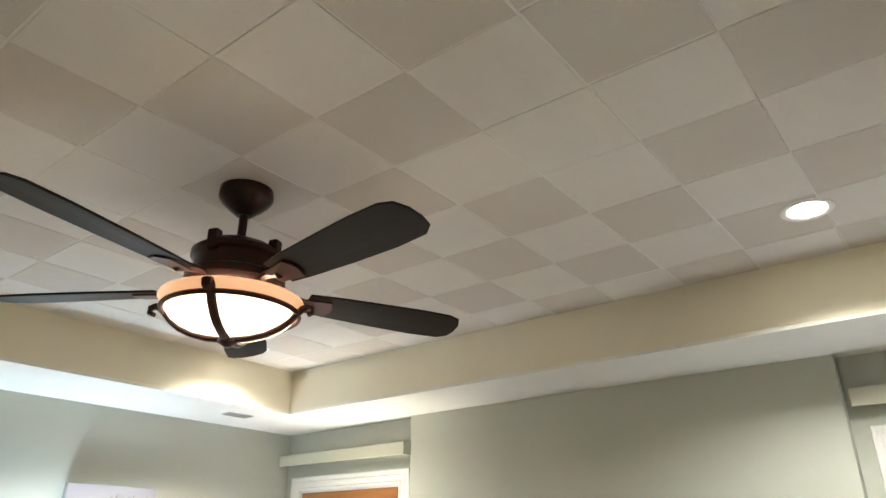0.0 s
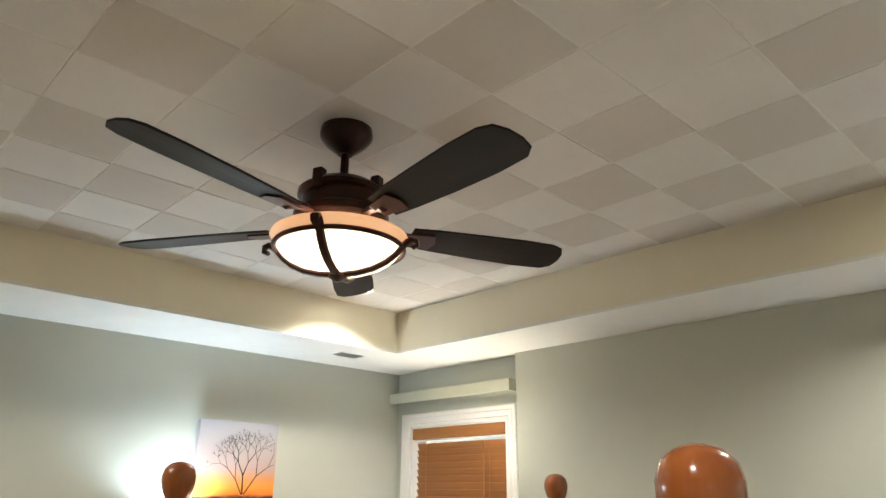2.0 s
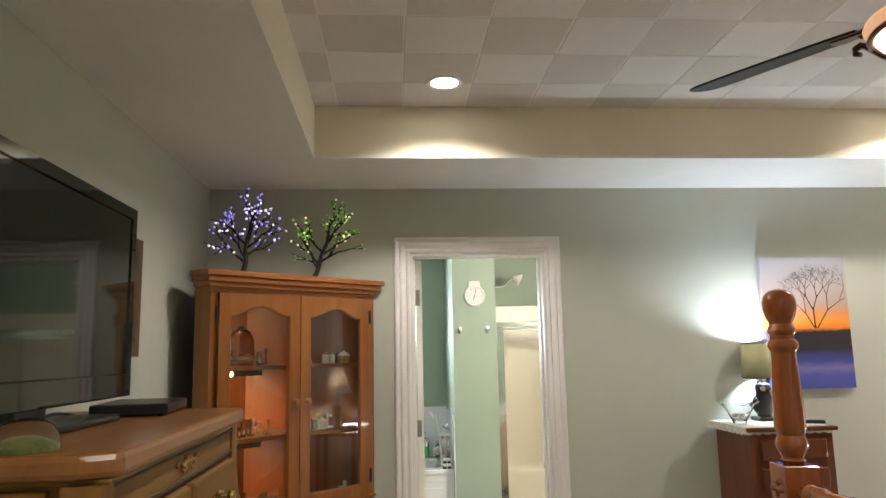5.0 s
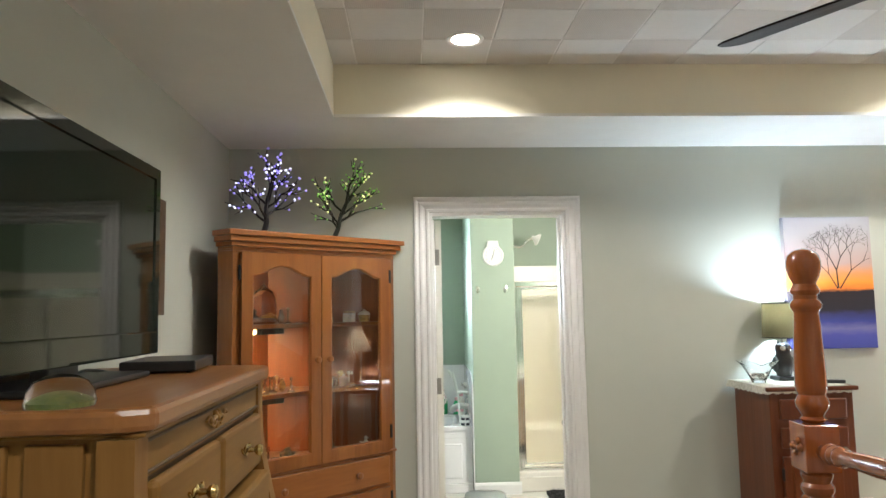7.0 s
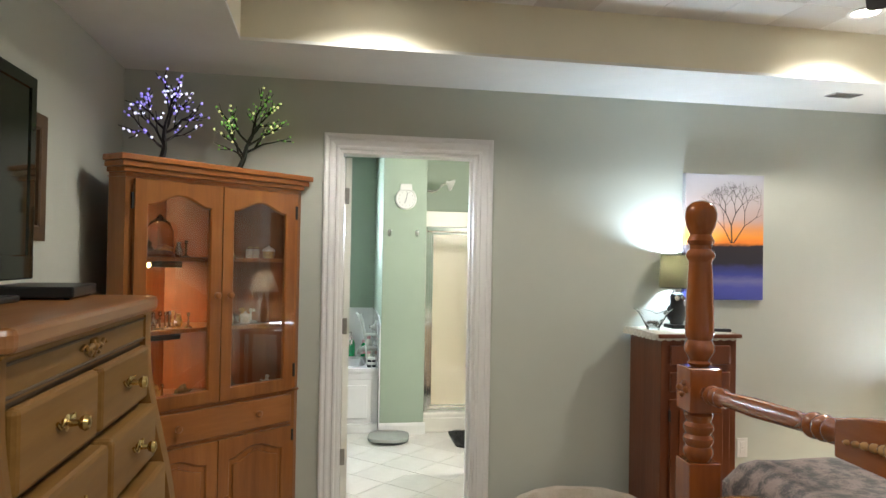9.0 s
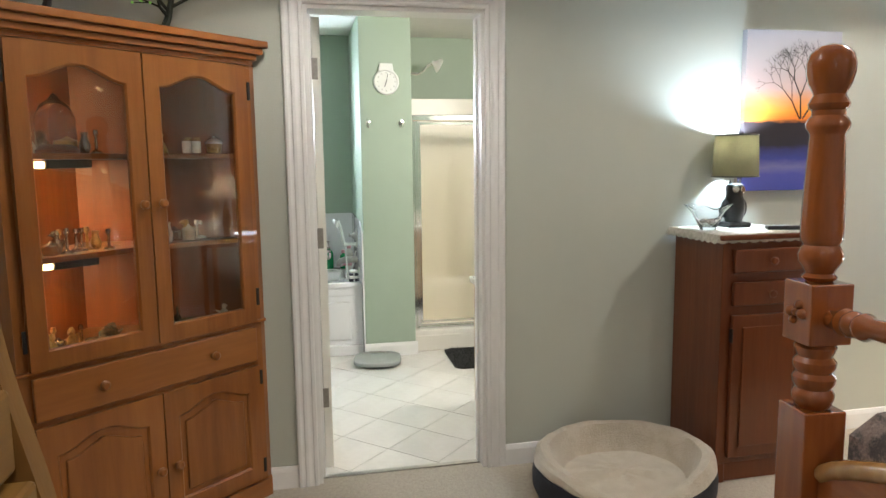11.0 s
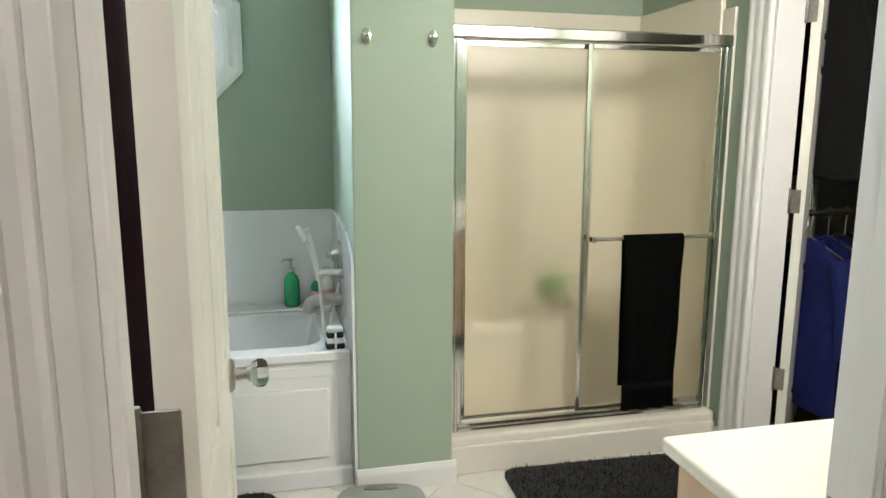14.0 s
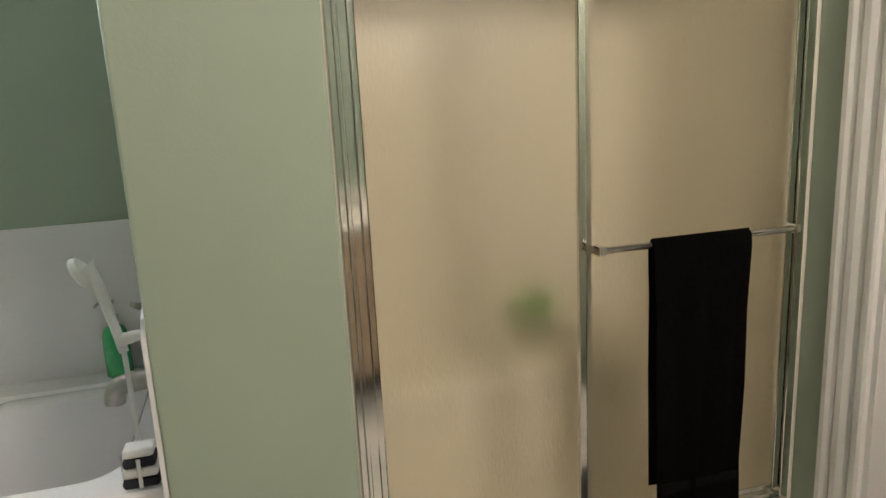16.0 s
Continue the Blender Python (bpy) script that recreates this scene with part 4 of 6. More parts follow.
def board(z0, z1, rise, y, t, parent, nm, x0=0.063, x1=2.055):
    def top_z(s): return z1 + rise * math.sin(math.pi * s / 32) ** 0.8
    xs = [x0 + (x1 - x0) * s / 32 for s in range(33)]
    part(nm, prism([(x0, z0)] + [(x, top_z(s)) for s, x in enumerate(xs)] + [(x1, z0)], y - t, y + t, axis="y"), M["post_x"], parent)
    part("cap_rail", tube([(x, y, top_z(s)) for s, x in enumerate(xs)], 0.028, 10), M["cut"], parent, "pale bent cap rail", True)
board(0.25, 0.525, 0.245, 0.0, 0.014, bed, "footboard")
board(0.30, 1.00, 0.34, 1.93, 0.016, bed, "headboard", 0.143, 2.037)
for sx in (0.06, 2.11):
    part("side_rail", box(sx - 0.018, sx + 0.018, 0.063, 1.867, 0.28, 0.44, 0.004), M["post"], bed)
rq = random.Random(2)
quilt = bmesh.new()
NX, NY = 44, 44
grid = {}
for i in range(NX + 1):
    for j in range(NY + 1):
        u, v = i / NX, j / NY
        edge = min(u, 1 - u, v, 1 - v)
        z = 0.745 - 0.10 * max(0, 1 - edge / 0.05) ** 2 + 0.018 * noise.noise((u * 7, v * 7, 0.3)) + 0.008 * noise.noise((u * 19, v * 19, 4))
        grid[i, j] = quilt.verts.new((0.085 + 1.98 * u, 0.055 + 1.82 * v, z))
for i in range(NX):
    for j in range(NY):
        quilt.faces.new((grid[i, j], grid[i + 1, j], grid[i + 1, j + 1], grid[i, j + 1]))
rim = bmesh.ops.extrude_edge_only(quilt, edges=[e for e in quilt.edges if e.is_boundary])
for v in [g_ for g_ in rim["geom"] if isinstance(g_, bmesh.types.BMVert)]:
    v.co.z = 0.44
qt = thing("bed_cover", pose(1.30, 1.362, 0, 0, 0, -5), "floral grey and rose patterned comforter on mattress", "comforter")
part("comforter", quilt, M["floral"], qt, smooth=True)
part("mattress", box(0.10, 2.05, 0.07, 1.86, 0.20, 0.60, 0.03), M["lace"], qt)

# ---- chest beside the bed, with lamp, bowl, remote ----
ch = thing("bedside_chest", pose(0.03, 1.672, 0), "tall reddish wooden chest with drawers and panel door", "chest")
CW, CD, CH = 0.43, 0.37, 1.085
part("body", box(0, CD, 0, CW, 0.09, CH - 0.022, 0.003), M["cherry"], ch)
part("top", box(-0.01, CD + 0.022, -0.022, CW + 0.022, CH - 0.0215, CH, 0.006), M["cherry"], ch)
part("plinth", box(0.01, CD - 0.02, 0.015, CW - 0.015, 0, 0.09), M["cherry"], ch)
for y0 in (0.0, CW - 0.05):
    part("foot", box(CD - 0.05, CD, y0, y0 + 0.05, 0, 0.0895, 0.008), M["cherry"], ch)
for z0, z1 in ((0.925, 1.025), (0.785, 0.885)):
    d = part("drawer", box(CD + 0.0005, CD + 0.020, 0.045, CW - 0.045, z0, z1, 0.006), M["cherry"], ch)
    for ky in (CW / 2,):
        part("knob", lathe([(0.008, 0), (0.008, 0.012), (0.016, 0.018), (0.017, 0.026), (0.010, 0.033)], 16, m=pose(CD + 0.019, ky, (z0 + z1) / 2, 0, 90, 0)), M["cherry"], d, smooth=True)
for y0, y1 in ((0.045, CW - 0.045),):
    d = part("door", box(CD + 0.0005, CD + 0.020, y0, y1, 0.12, 0.745, 0.004), M["cherry"], ch)
    part("raised_panel", box(CD + 0.0205, CD + 0.028, y0 + 0.045, y1 - 0.045, 0.17, 0.695, 0.0035), M["cherry"], d)
    part("hinge", box(CD + 0.005, CD + 0.024, y0 - 0.006 if y0 < 0.1 else y1 - 0.002, y0 + 0.002 if y0 < 0.1 else y1 + 0.006, 0.63, 0.69, 0.002), M["black"], d, "black hinge")
dl = thing("lace_doily", pose(0.03, 1.672, CH), "ivory lace doily on the chest top", "doily")
lc = bmesh.new()
out = []
NL = 320
for k in range(NL):
    s = k / NL * 4
    side, u = int(s), s - int(s)
    c_ = [(-0.012, -0.030), (CD + 0.005, -0.030), (CD + 0.005, CW - 0.02), (-0.012, CW - 0.02)]
    a_, b_ = c_[side], c_[(side + 1) % 4]
    out.append((a_[0] + (b_[0] - a_[0]) * u, a_[1] + (b_[1] - a_[1]) * u, k))
t0 = [lc.verts.new((x, y, 0.0025)) for x, y, k in out]
cc = (CD / 2, CW / 2)
t1 = [lc.verts.new((x + (0.006 if x > cc[0] else -0.004), y + (0.010 if y > cc[1] else -0.010), -0.026 - 0.007 * abs(math.sin(k * 0.35)) - 0.004 * (k % 2))) for x, y, k in out]
lc.faces.new(t0)
for k in range(NL):
    lc.faces.new((t0[k], t0[(k + 1) % NL], t1[(k + 1) % NL], t1[k]))
part("cloth", lc, M["lace"], dl)
ol = thing("owl_lamp", pose(0.11, 1.915, CH + 0.003), "black owl table lamp with olive drum shade, lit", "table lamp")
part("base", box(-0.055, 0.055, -0.055, 0.055, 0, 0.022, 0.006), M["black"], ol)
owl = lathe([(0.036, 0.020), (0.044, 0.050), (0.048, 0.085), (0.045, 0.120), (0.037, 0.142), (0.038, 0.158), (0.040, 0.175), (0.036, 0.192), (0.022, 0.202)], 24)
for s in (-1, 1):
    lathe([(0.010, 0.186), (0.007, 0.200), (0.001, 0.216)], 8, m=pose(0, s * 0.024, 0), bm=owl)
    sphere((0.0, s * 0.040, 0.085), 0.024, 1.9, bm=owl)
part("owl_body", owl, M["black"], ol, "glossy black owl figure", True)
for s in (-1, 1):
    part("eye", lathe([(0.016, 0), (0.016, 0.004), (0.011, 0.006)], 18, m=pose(0.034, s * 0.017, 0.172, 0, 80, s * 18)), M["pewter"], ol, "pale ringed eye")
part("stem", lathe([(0.007, 0.20), (0.007, 0.345)], 10), M["nickel"], ol)
part("shade", lathe([(0.100, 0.230), (0.098, 0.300), (0.092, 0.4178), (0.0905, 0.418), (0.0965, 0.300), (0.0985, 0.2305)], 48, cap=False), M["shade_olive"], ol, "olive fabric drum shade", True)
for z, r in ((0.230, 0.1005), (0.416, 0.0925)):
    part("shade_trim", tube([(r * math.cos(radians(10 * k)), r * math.sin(radians(10 * k)), z) for k in range(37)], 0.0035, 6), M["black"], ol)
bowl = thing("glass_bowl", pose(0.206, 1.722, CH + 0.003), "clear ruffled glass candy bowl", "bowl")
gb = bmesh.new()
WALL = ((0.034, 0.0), (0.036, 0.006), (0.042, 0.022), (0.056, 0.050), (0.074, 0.082), (0.096, 0.104), (0.093, 0.106), (0.071, 0.085), (0.052, 0.053), (0.038, 0.028), (0.028, 0.016))
for r, z in WALL:
    flare = max(0.0, (r - 0.045) / 0.05)
    for i in range(48):
        w = 1 + 0.13 * flare * math.sin(i * math.pi / 4)
        gb.verts.new((r * w * math.cos(i * math.pi / 24), r * w * math.sin(i * math.pi / 24), z + 0.010 * flare * math.sin(i * math.pi / 4)))
gb.verts.ensure_lookup_table()
NW = len(WALL)
for q in range(NW - 1):
    for i in range(48):
        gb.faces.new((gb.verts[q * 48 + i], gb.verts[q * 48 + (i + 1) % 48], gb.verts[(q + 1) * 48 + (i + 1) % 48], gb.verts[(q + 1) * 48 + i]))
gb.faces.new([gb.verts[i] for i in range(48)][::-1]), gb.faces.new([gb.verts[(NW - 1) * 48 + i] for i in range(48)])
part("bowl", gb, M["glass"], bowl, smooth=True)
for i in range(9):
    part("sweet", sphere((0.022 * math.cos(i * 2.4), 0.022 * math.sin(i * 2.4), 0.030 + 0.006 * (i % 3)), 0.013, 0.8, u=8, v=6), M["pewter"], bowl, "silver wrapped sweet", True)
rc = thing("remote_control", pose(0.30, 2.04, CH + 0.003, 0, 0, 70), "black and grey remote control", "remote control")
part("case", box(-0.08, 0.08, -0.022, 0.022, 0, 0.018, 0.007), M["black"], rc)
for i in range(4):
    for j in range(3):
        part("button", box(-0.05 + i * 0.022, -0.038 + i * 0.022, -0.015 + j * 0.012, -0.008 + j * 0.012, 0.0175, 0.020, 0.001, seg=1), M["vent"], rc)

# ---- lamp by the window, on a small table ----
tb = thing("bedside_table", pose(0.98, 3.15, 0), "small wooden bedside table under the window", "table")
part("tabletop", box(-0.22, 0.20, -0.20, 0.20, 0.69, 0.72, 0.006), M["post_x"], tb)
for sx in (-0.19, 0.17):
    for sy in (-0.17, 0.17):
        part("leg", lathe([(0.015, 0), (0.022, 0.2), (0.018, 0.4), (0.024, 0.69)], 14, m=pose(sx, sy, 0)), M["post"], tb, smooth=True)
wl = thing("window_lamp", pose(0.985, 3.15, 0.72), "brass table lamp with lit white bell shade", "table lamp")
part("base", lathe([(0.075, 0), (0.075, 0.012), (0.05, 0.03), (0.018, 0.06), (0.03, 0.12), (0.042, 0.19), (0.022, 0.28), (0.010, 0.32), (0.008, 0.40)], 28), M["brass"], wl, smooth=True)
part("shade", lathe([(0.150, 0.38), (0.118, 0.46), (0.085, 0.54), (0.062, 0.595), (0.060, 0.595), (0.083, 0.54), (0.116, 0.46), (0.148, 0.38)], 40, cap=False), M["shade_white"], wl, "lit white bell shade", True)
part("finial", lathe([(0.004, 0.40), (0.004, 0.60), (0.010, 0.612), (0.012, 0.625), (0.005, 0.638), (0.008, 0.648), (0.002, 0.66)], 14), M["brass"], wl, smooth=True)

# ---- dog bed ----
dg = thing("dog_bed", pose(0.40, 1.245, 0), "round cream fleece dog bed with dark nylon side", "pet bed")
def ring_surface(prof, sx, sy, seg=72, dip=0.0, wob=0.0, top=True):
    b = bmesh.new()
    rows = []
    for r, z in prof:
        row = []
        for k in range(seg):
            a = 2 * math.pi * k / seg
            front = max(0, math.cos(a - radians(-15))) ** 3
            zz = z - (dip * front * max(0, (z - 0.08) / 0.12)) + wob * noise.noise((3 * math.cos(a), 3 * math.sin(a), r * 9))
            row.append(b.verts.new((sx * r * math.cos(a), sy * r * math.sin(a), zz)))
        rows.append(row)
    for a_, c_ in zip(rows, rows[1:]):
        for k in range(seg):
            b.faces.new((a_[k], a_[(k + 1) % seg], c_[(k + 1) % seg], c_[k]))
    if top:
        b.faces.new(rows[-1])
    return b
part("nylon_side", ring_surface([(0.80, 0.0), (0.94, 0.012), (0.995, 0.06), (1.0, 0.11), (0.985, 0.15), (0.955, 0.152)], 0.335, 0.385, dip=0.07, top=False), M["navy"], dg, "dark nylon outer wall", True)
part("fleece_bolster", ring_surface([(0.96, 0.14), (0.985, 0.158), (0.97, 0.190), (0.91, 0.212), (0.82, 0.205), (0.74, 0.165), (0.70, 0.115), (0.66, 0.095), (0.45, 0.105), (0.2, 0.112), (0.02, 0.112)], 0.335, 0.385, dip=0.09, wob=0.012), M["fleece"], dg, "cream fleece lining", True)
part("label", box(0.330, 0.334, -0.045, -0.005, 0.045, 0.066, 0.0008, seg=1), M["plate"], dg, "small white sewn label", m=pose(0, 0, 0, 0, 0, -14))

# ---- corner hutch ----
hu = thing("corner_hutch", HUT, "honey oak corner hutch with lit glass-door display", "cabinet")
FOOT = [(-0.489, 0.032), (-0.523, 0.110), (-0.055, 0.500), (0.465, 0.045), (0.437, 0.032)]


def grown(d):
    """The hutch's outline, its three front sides moved out by d."""
    return [(-0.489 - 0.8 * d, 0.032 - d), (-0.523 - 0.6 * d, 0.110), (-0.055, 0.500), (0.465 + 0.3 * d, 0.045), (0.437 + 1.2 * d, 0.032 - d)]


inner = [(-0.472, 0.050), (-0.505, 0.112), (-0.055, 0.480), (0.447, 0.052), (0.422, 0.050)]
part("lower_carcass", prism(FOOT, 0.075, 0.755), M["oak"], hu)
part("plinth", prism(grown(0.012), 0.0, 0.0745), M["oak_h"], hu)
part("waist_moulding", prism(grown(0.014), 0.7555, 0.7665, bevel=0.003), M["oak_h"], hu)
part("left_return", prism([FOOT[0], FOOT[1], inner[1], inner[0]], 0.767, 1.795), M["oak"], hu)
part("right_return", prism([FOOT[4], FOOT[3], inner[3], inner[4]], 0.767, 1.795), M["oak"], hu)
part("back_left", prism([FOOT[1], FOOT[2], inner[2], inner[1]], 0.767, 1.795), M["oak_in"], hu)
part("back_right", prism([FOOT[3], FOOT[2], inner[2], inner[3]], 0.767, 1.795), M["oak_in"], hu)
for x0, x1 in ((-0.4885, -0.430), (0.390, 0.4365)):
    part("face_stile", box(x0, x1, 0.0325, 0.052, 0.7675, 1.7745), M["oak"], hu)
part("face_rail", box(-0.489, 0.437, 0.032, 0.050, 1.775, 1.795), M["oak_h"], hu)
part("centre_stile", box(-0.050, 0.000, 0.034, 0.050, 0.7675, 1.775), M["oak"], hu)
part("roof", prism(FOOT, 1.7955, 1.806), M["oak_h"], hu)
part("cornice", prism(grown(0.010), 1.7865, 1.7895), M["oak_h"], hu)
for z0, z1, d in ((1.8062, 1.828, 0.020), (1.8282, 1.854, 0.036), (1.8542, 1.881, 0.050)):
    part("cornice", prism(grown(d), z0, z1, bevel=0.004), M["oak_h"], hu)
for zs in (1.088, 1.425):
    part("shelf", prism([(-0.460, 0.075), (-0.494, 0.115), (-0.055, 0.474), (0.425, 0.066), (0.395, 0.066), (0.25, 0.105), (-0.028, 0.130), (-0.29, 0.110)], zs, zs + 0.020, bevel=0.003), M["oak_h"], hu)
for x0, x1, kx, hx in ((-0.455, -0.028, -0.058, -0.468), (-0.023, 0.404, 0.012, 0.409)):
    fr, loop = framed(x0, x1, 0.767, 1.780, 0.062, 0.020, rise=0.048, y=0.010)
    dr = part("glass_door", fr, M["oak"], hu)
    p = part("pane", prism(loop, 0.018, 0.022, axis="y"), M["glass"], dr)
    part("knob", lathe([(0.008, 0), (0.008, 0.010), (0.016, 0.017), (0.017, 0.025), (0.010, 0.031)], 16, m=pose(kx, 0.0105, 1.268, 90, 0, 0)), M["oak"], dr, smooth=True)
    for hz in (0.867, 1.684):
        part("hinge", box(hx - 0.006, hx + 0.006, 0.004, 0.012, hz - 0.035, hz + 0.035, 0.002), M["black"], dr, "small black hinge")
    ld, lp = framed(x0, x1, 0.095, 0.580, 0.062, 0.020, rise=0.045, y=0.0115)
    lo = part("lower_door", ld, M["oak"], hu)
    mid = [(x + (0.020 if x < (x0 + x1) / 2 else -0.020), z + (0.020 if z < 0.35 else -0.022)) for x, z in lp]
    part("field_panel", prism(lp, 0.0215, 0.0315, axis="y"), M["oak"], lo)
    part("raised_panel", prism(mid, 0.0125, 0.0214, axis="y", bevel=0.006), M["oak"], lo)
    part("knob", lathe([(0.008, 0), (0.008, 0.010), (0.016, 0.017), (0.017, 0.025), (0.010, 0.031)], 16, m=pose(kx, 0.012, 0.300, 90, 0, 0)), M["oak"], lo, smooth=True)
    for hz in (0.15, 0.53):
        part("hinge", box(hx - 0.006, hx + 0.006, 0.006, 0.014, hz - 0.03, hz + 0.03, 0.002), M["black"], lo, "small black hinge")
dr = part("drawer", box(-0.452, 0.400, 0.0115, 0.0318, 0.600, 0.742, 0.005), M["oak_h"], hu)
for kx in (-0.240, 0.190):
    part("knob", lathe([(0.008, 0), (0.008, 0.010), (0.016, 0.017), (0.017, 0.025), (0.010, 0.031)], 16, m=pose(kx, 0.012, 0.674, 90, 0, 0)), M["oak"], dr, smooth=True)
for zs in (1.7745, 1.425, 1.088):
    hl = part("display_light", box(-0.302, -0.150, 0.150, 0.185, zs - 0.030, zs - 0.0005, 0.005), M["black"], hu, "black display light under the shelf")
    part("lit_tube", tube([(-0.338, 0.168, zs - 0.018), (-0.320, 0.168, zs - 0.018), (-0.303, 0.168, zs - 0.018)], 0.011, 10), M["tube"], hl, "glowing warm tube")

# ---- ornaments behind the glass ----
SHAPES = {
    "vase": [(0.012, 0), (0.017, 0.008), (0.020, 0.026), (0.012, 0.044), (0.010, 0.052), (0.014, 0.060)],
    "bird_figurine": [(0.016, 0), (0.014, 0.006), (0.020, 0.022), (0.017, 0.036), (0.009, 0.045), (0.012, 0.054), (0.008, 0.064), (0.001, 0.068)],
    "dish": [(0.012, 0), (0.014, 0.004), (0.030, 0.012), (0.036, 0.016), (0.034, 0.018), (0.012, 0.009)],
    "bell": [(0.022, 0), (0.020, 0.010), (0.012, 0.028), (0.005, 0.036), (0.004, 0.050), (0.008, 0.055), (0.002, 0.062)],
    "trinket_box": [(0.024, 0), (0.026, 0.004), (0.026, 0.026), (0.028, 0.030), (0.026, 0.036), (0.008, 0.044), (0.004, 0.050)],
    "candlestick": [(0.020, 0), (0.018, 0.005), (0.005, 0.012), (0.006, 0.030), (0.004, 0.050), (0.010, 0.056), (0.008, 0.070)],
}
fig_me = {}
rf = random.Random(12)
ROWS_OF_ORNAMENTS = [  # shelf height, from, to, number, materials
    (1.1085, -0.37, -0.10, 11, ("pewter", "gold", "ceramic_dark", "pewter", "gold")),
    (0.7675, -0.36, -0.09, 15, ("pewter", "gold", "ceramic_dark", "gold")),
    (1.4455, -0.37, -0.10, 6, ("gold", "pewter", "ceramic")),
    (1.1085, 0.09, 0.36, 10, ("ceramic", "pewter", "ceramic_dark", "gold", "ceramic")),
    (0.7675, 0.09, 0.36, 8, ("ceramic_dark", "pewter", "ceramic", "ceramic_dark")),
    (1.4455, 0.08, 0.18, 3, ("ceramic", "ceramic", "gold")),
]
for z, u0, u1, count, mats in ROWS_OF_ORNAMENTS:
    for k in range(count):
        nm = rf.choice(list(SHAPES))
        mk = rf.choice(mats)
        key = (nm, mk)
        if key not in fig_me:
            bm_ = lathe(SHAPES[nm], 14)
            if nm == "bird_figurine":
                sphere((0.012, 0, 0.056), 0.009, bm=bm_, u=8, v=6)
                tube([(0.018, 0, 0.056), (0.030, 0, 0.052)], [0.004, 0.001], 6, bm=bm_)
                tube([(-0.012, 0, 0.026), (-0.036, 0, 0.040)], [0.010, 0.003], 6, bm=bm_)
            fig_me[key] = finish(nm, bm_, M[mk], True)
        u = u0 + (u1 - u0) * (k + 0.5) / count + rf.uniform(-0.008, 0.008)
        v = 0.145 + rf.uniform(0.0, 0.10)
        o = new(nm, fig_me[key])
        o.matrix_basis = HUT @ pose(u, v, z, 0, 0, rf.uniform(0, 360)) @ Matrix.Diagonal((0.95, 0.95, rf.uniform(0.9, 1.3), 1))
        tagged(o, {"pewter": "small silver pewter ", "gold": "small gilt ", "ceramic": "small cream ceramic ", "ceramic_dark": "small dark glazed "}[mk] + nm.replace("_", " ") + " on hutch shelf", "ornament", "hutch ornaments")
jar = thing("glass_cloche", HUT @ pose(-0.24, 0.20, 1.4455), "clear glass dome with red base on hutch shelf", "ornament")
part("glass_dome", lathe([(0.062, 0.010), (0.064, 0.06), (0.062, 0.12), (0.045, 0.16), (0.020, 0.178), (0.012, 0.19), (0.002, 0.20)], 28), M["glass"], jar, smooth=True)
part("base", lathe([(0.066, 0), (0.068, 0.004), (0.068, 0.012), (0.060, 0.016), (0.030, 0.030)], 28), M["cherry"], jar, "dark red base", True)
for u, w in ((0.215, "pair"), (0.315, "pot")):
    if w == "pair":
        for s in (-0.020, 0.020):
            t = thing("ceramic_mug", HUT @ pose(u + s, 0.115, 1.4455), "small cream ceramic mug with tied bow", "mug", "cream mugs")
            part("cup", lathe([(0.015, 0), (0.017, 0.004), (0.0175, 0.040), (0.016, 0.046), (0.014, 0.045), (0.014, 0.010)], 20), M["ceramic"], t, smooth=True)
            part("bow", tube(smoothpath([(-0.016, -0.008, 0.048), (-0.006, -0.012, 0.058), (0, -0.012, 0.048), (0.006, -0.012, 0.058), (0.016, -0.008, 0.048)]), 0.002, 6), M["gold"], t)
    else:
        t = thing("ceramic_pot", HUT @ pose(u, 0.115, 1.4455), "small lidded cream ceramic pot", "pot")
        part("pot", lathe([(0.024, 0), (0.028, 0.006), (0.030, 0.030), (0.030, 0.036)], 22), M["gold"], t, smooth=True)
        part("lid", lathe([(0.033, 0.036), (0.034, 0.042), (0.022, 0.054), (0.006, 0.060), (0.005, 0.066)], 22), M["ceramic"], t, "white domed lid", True)


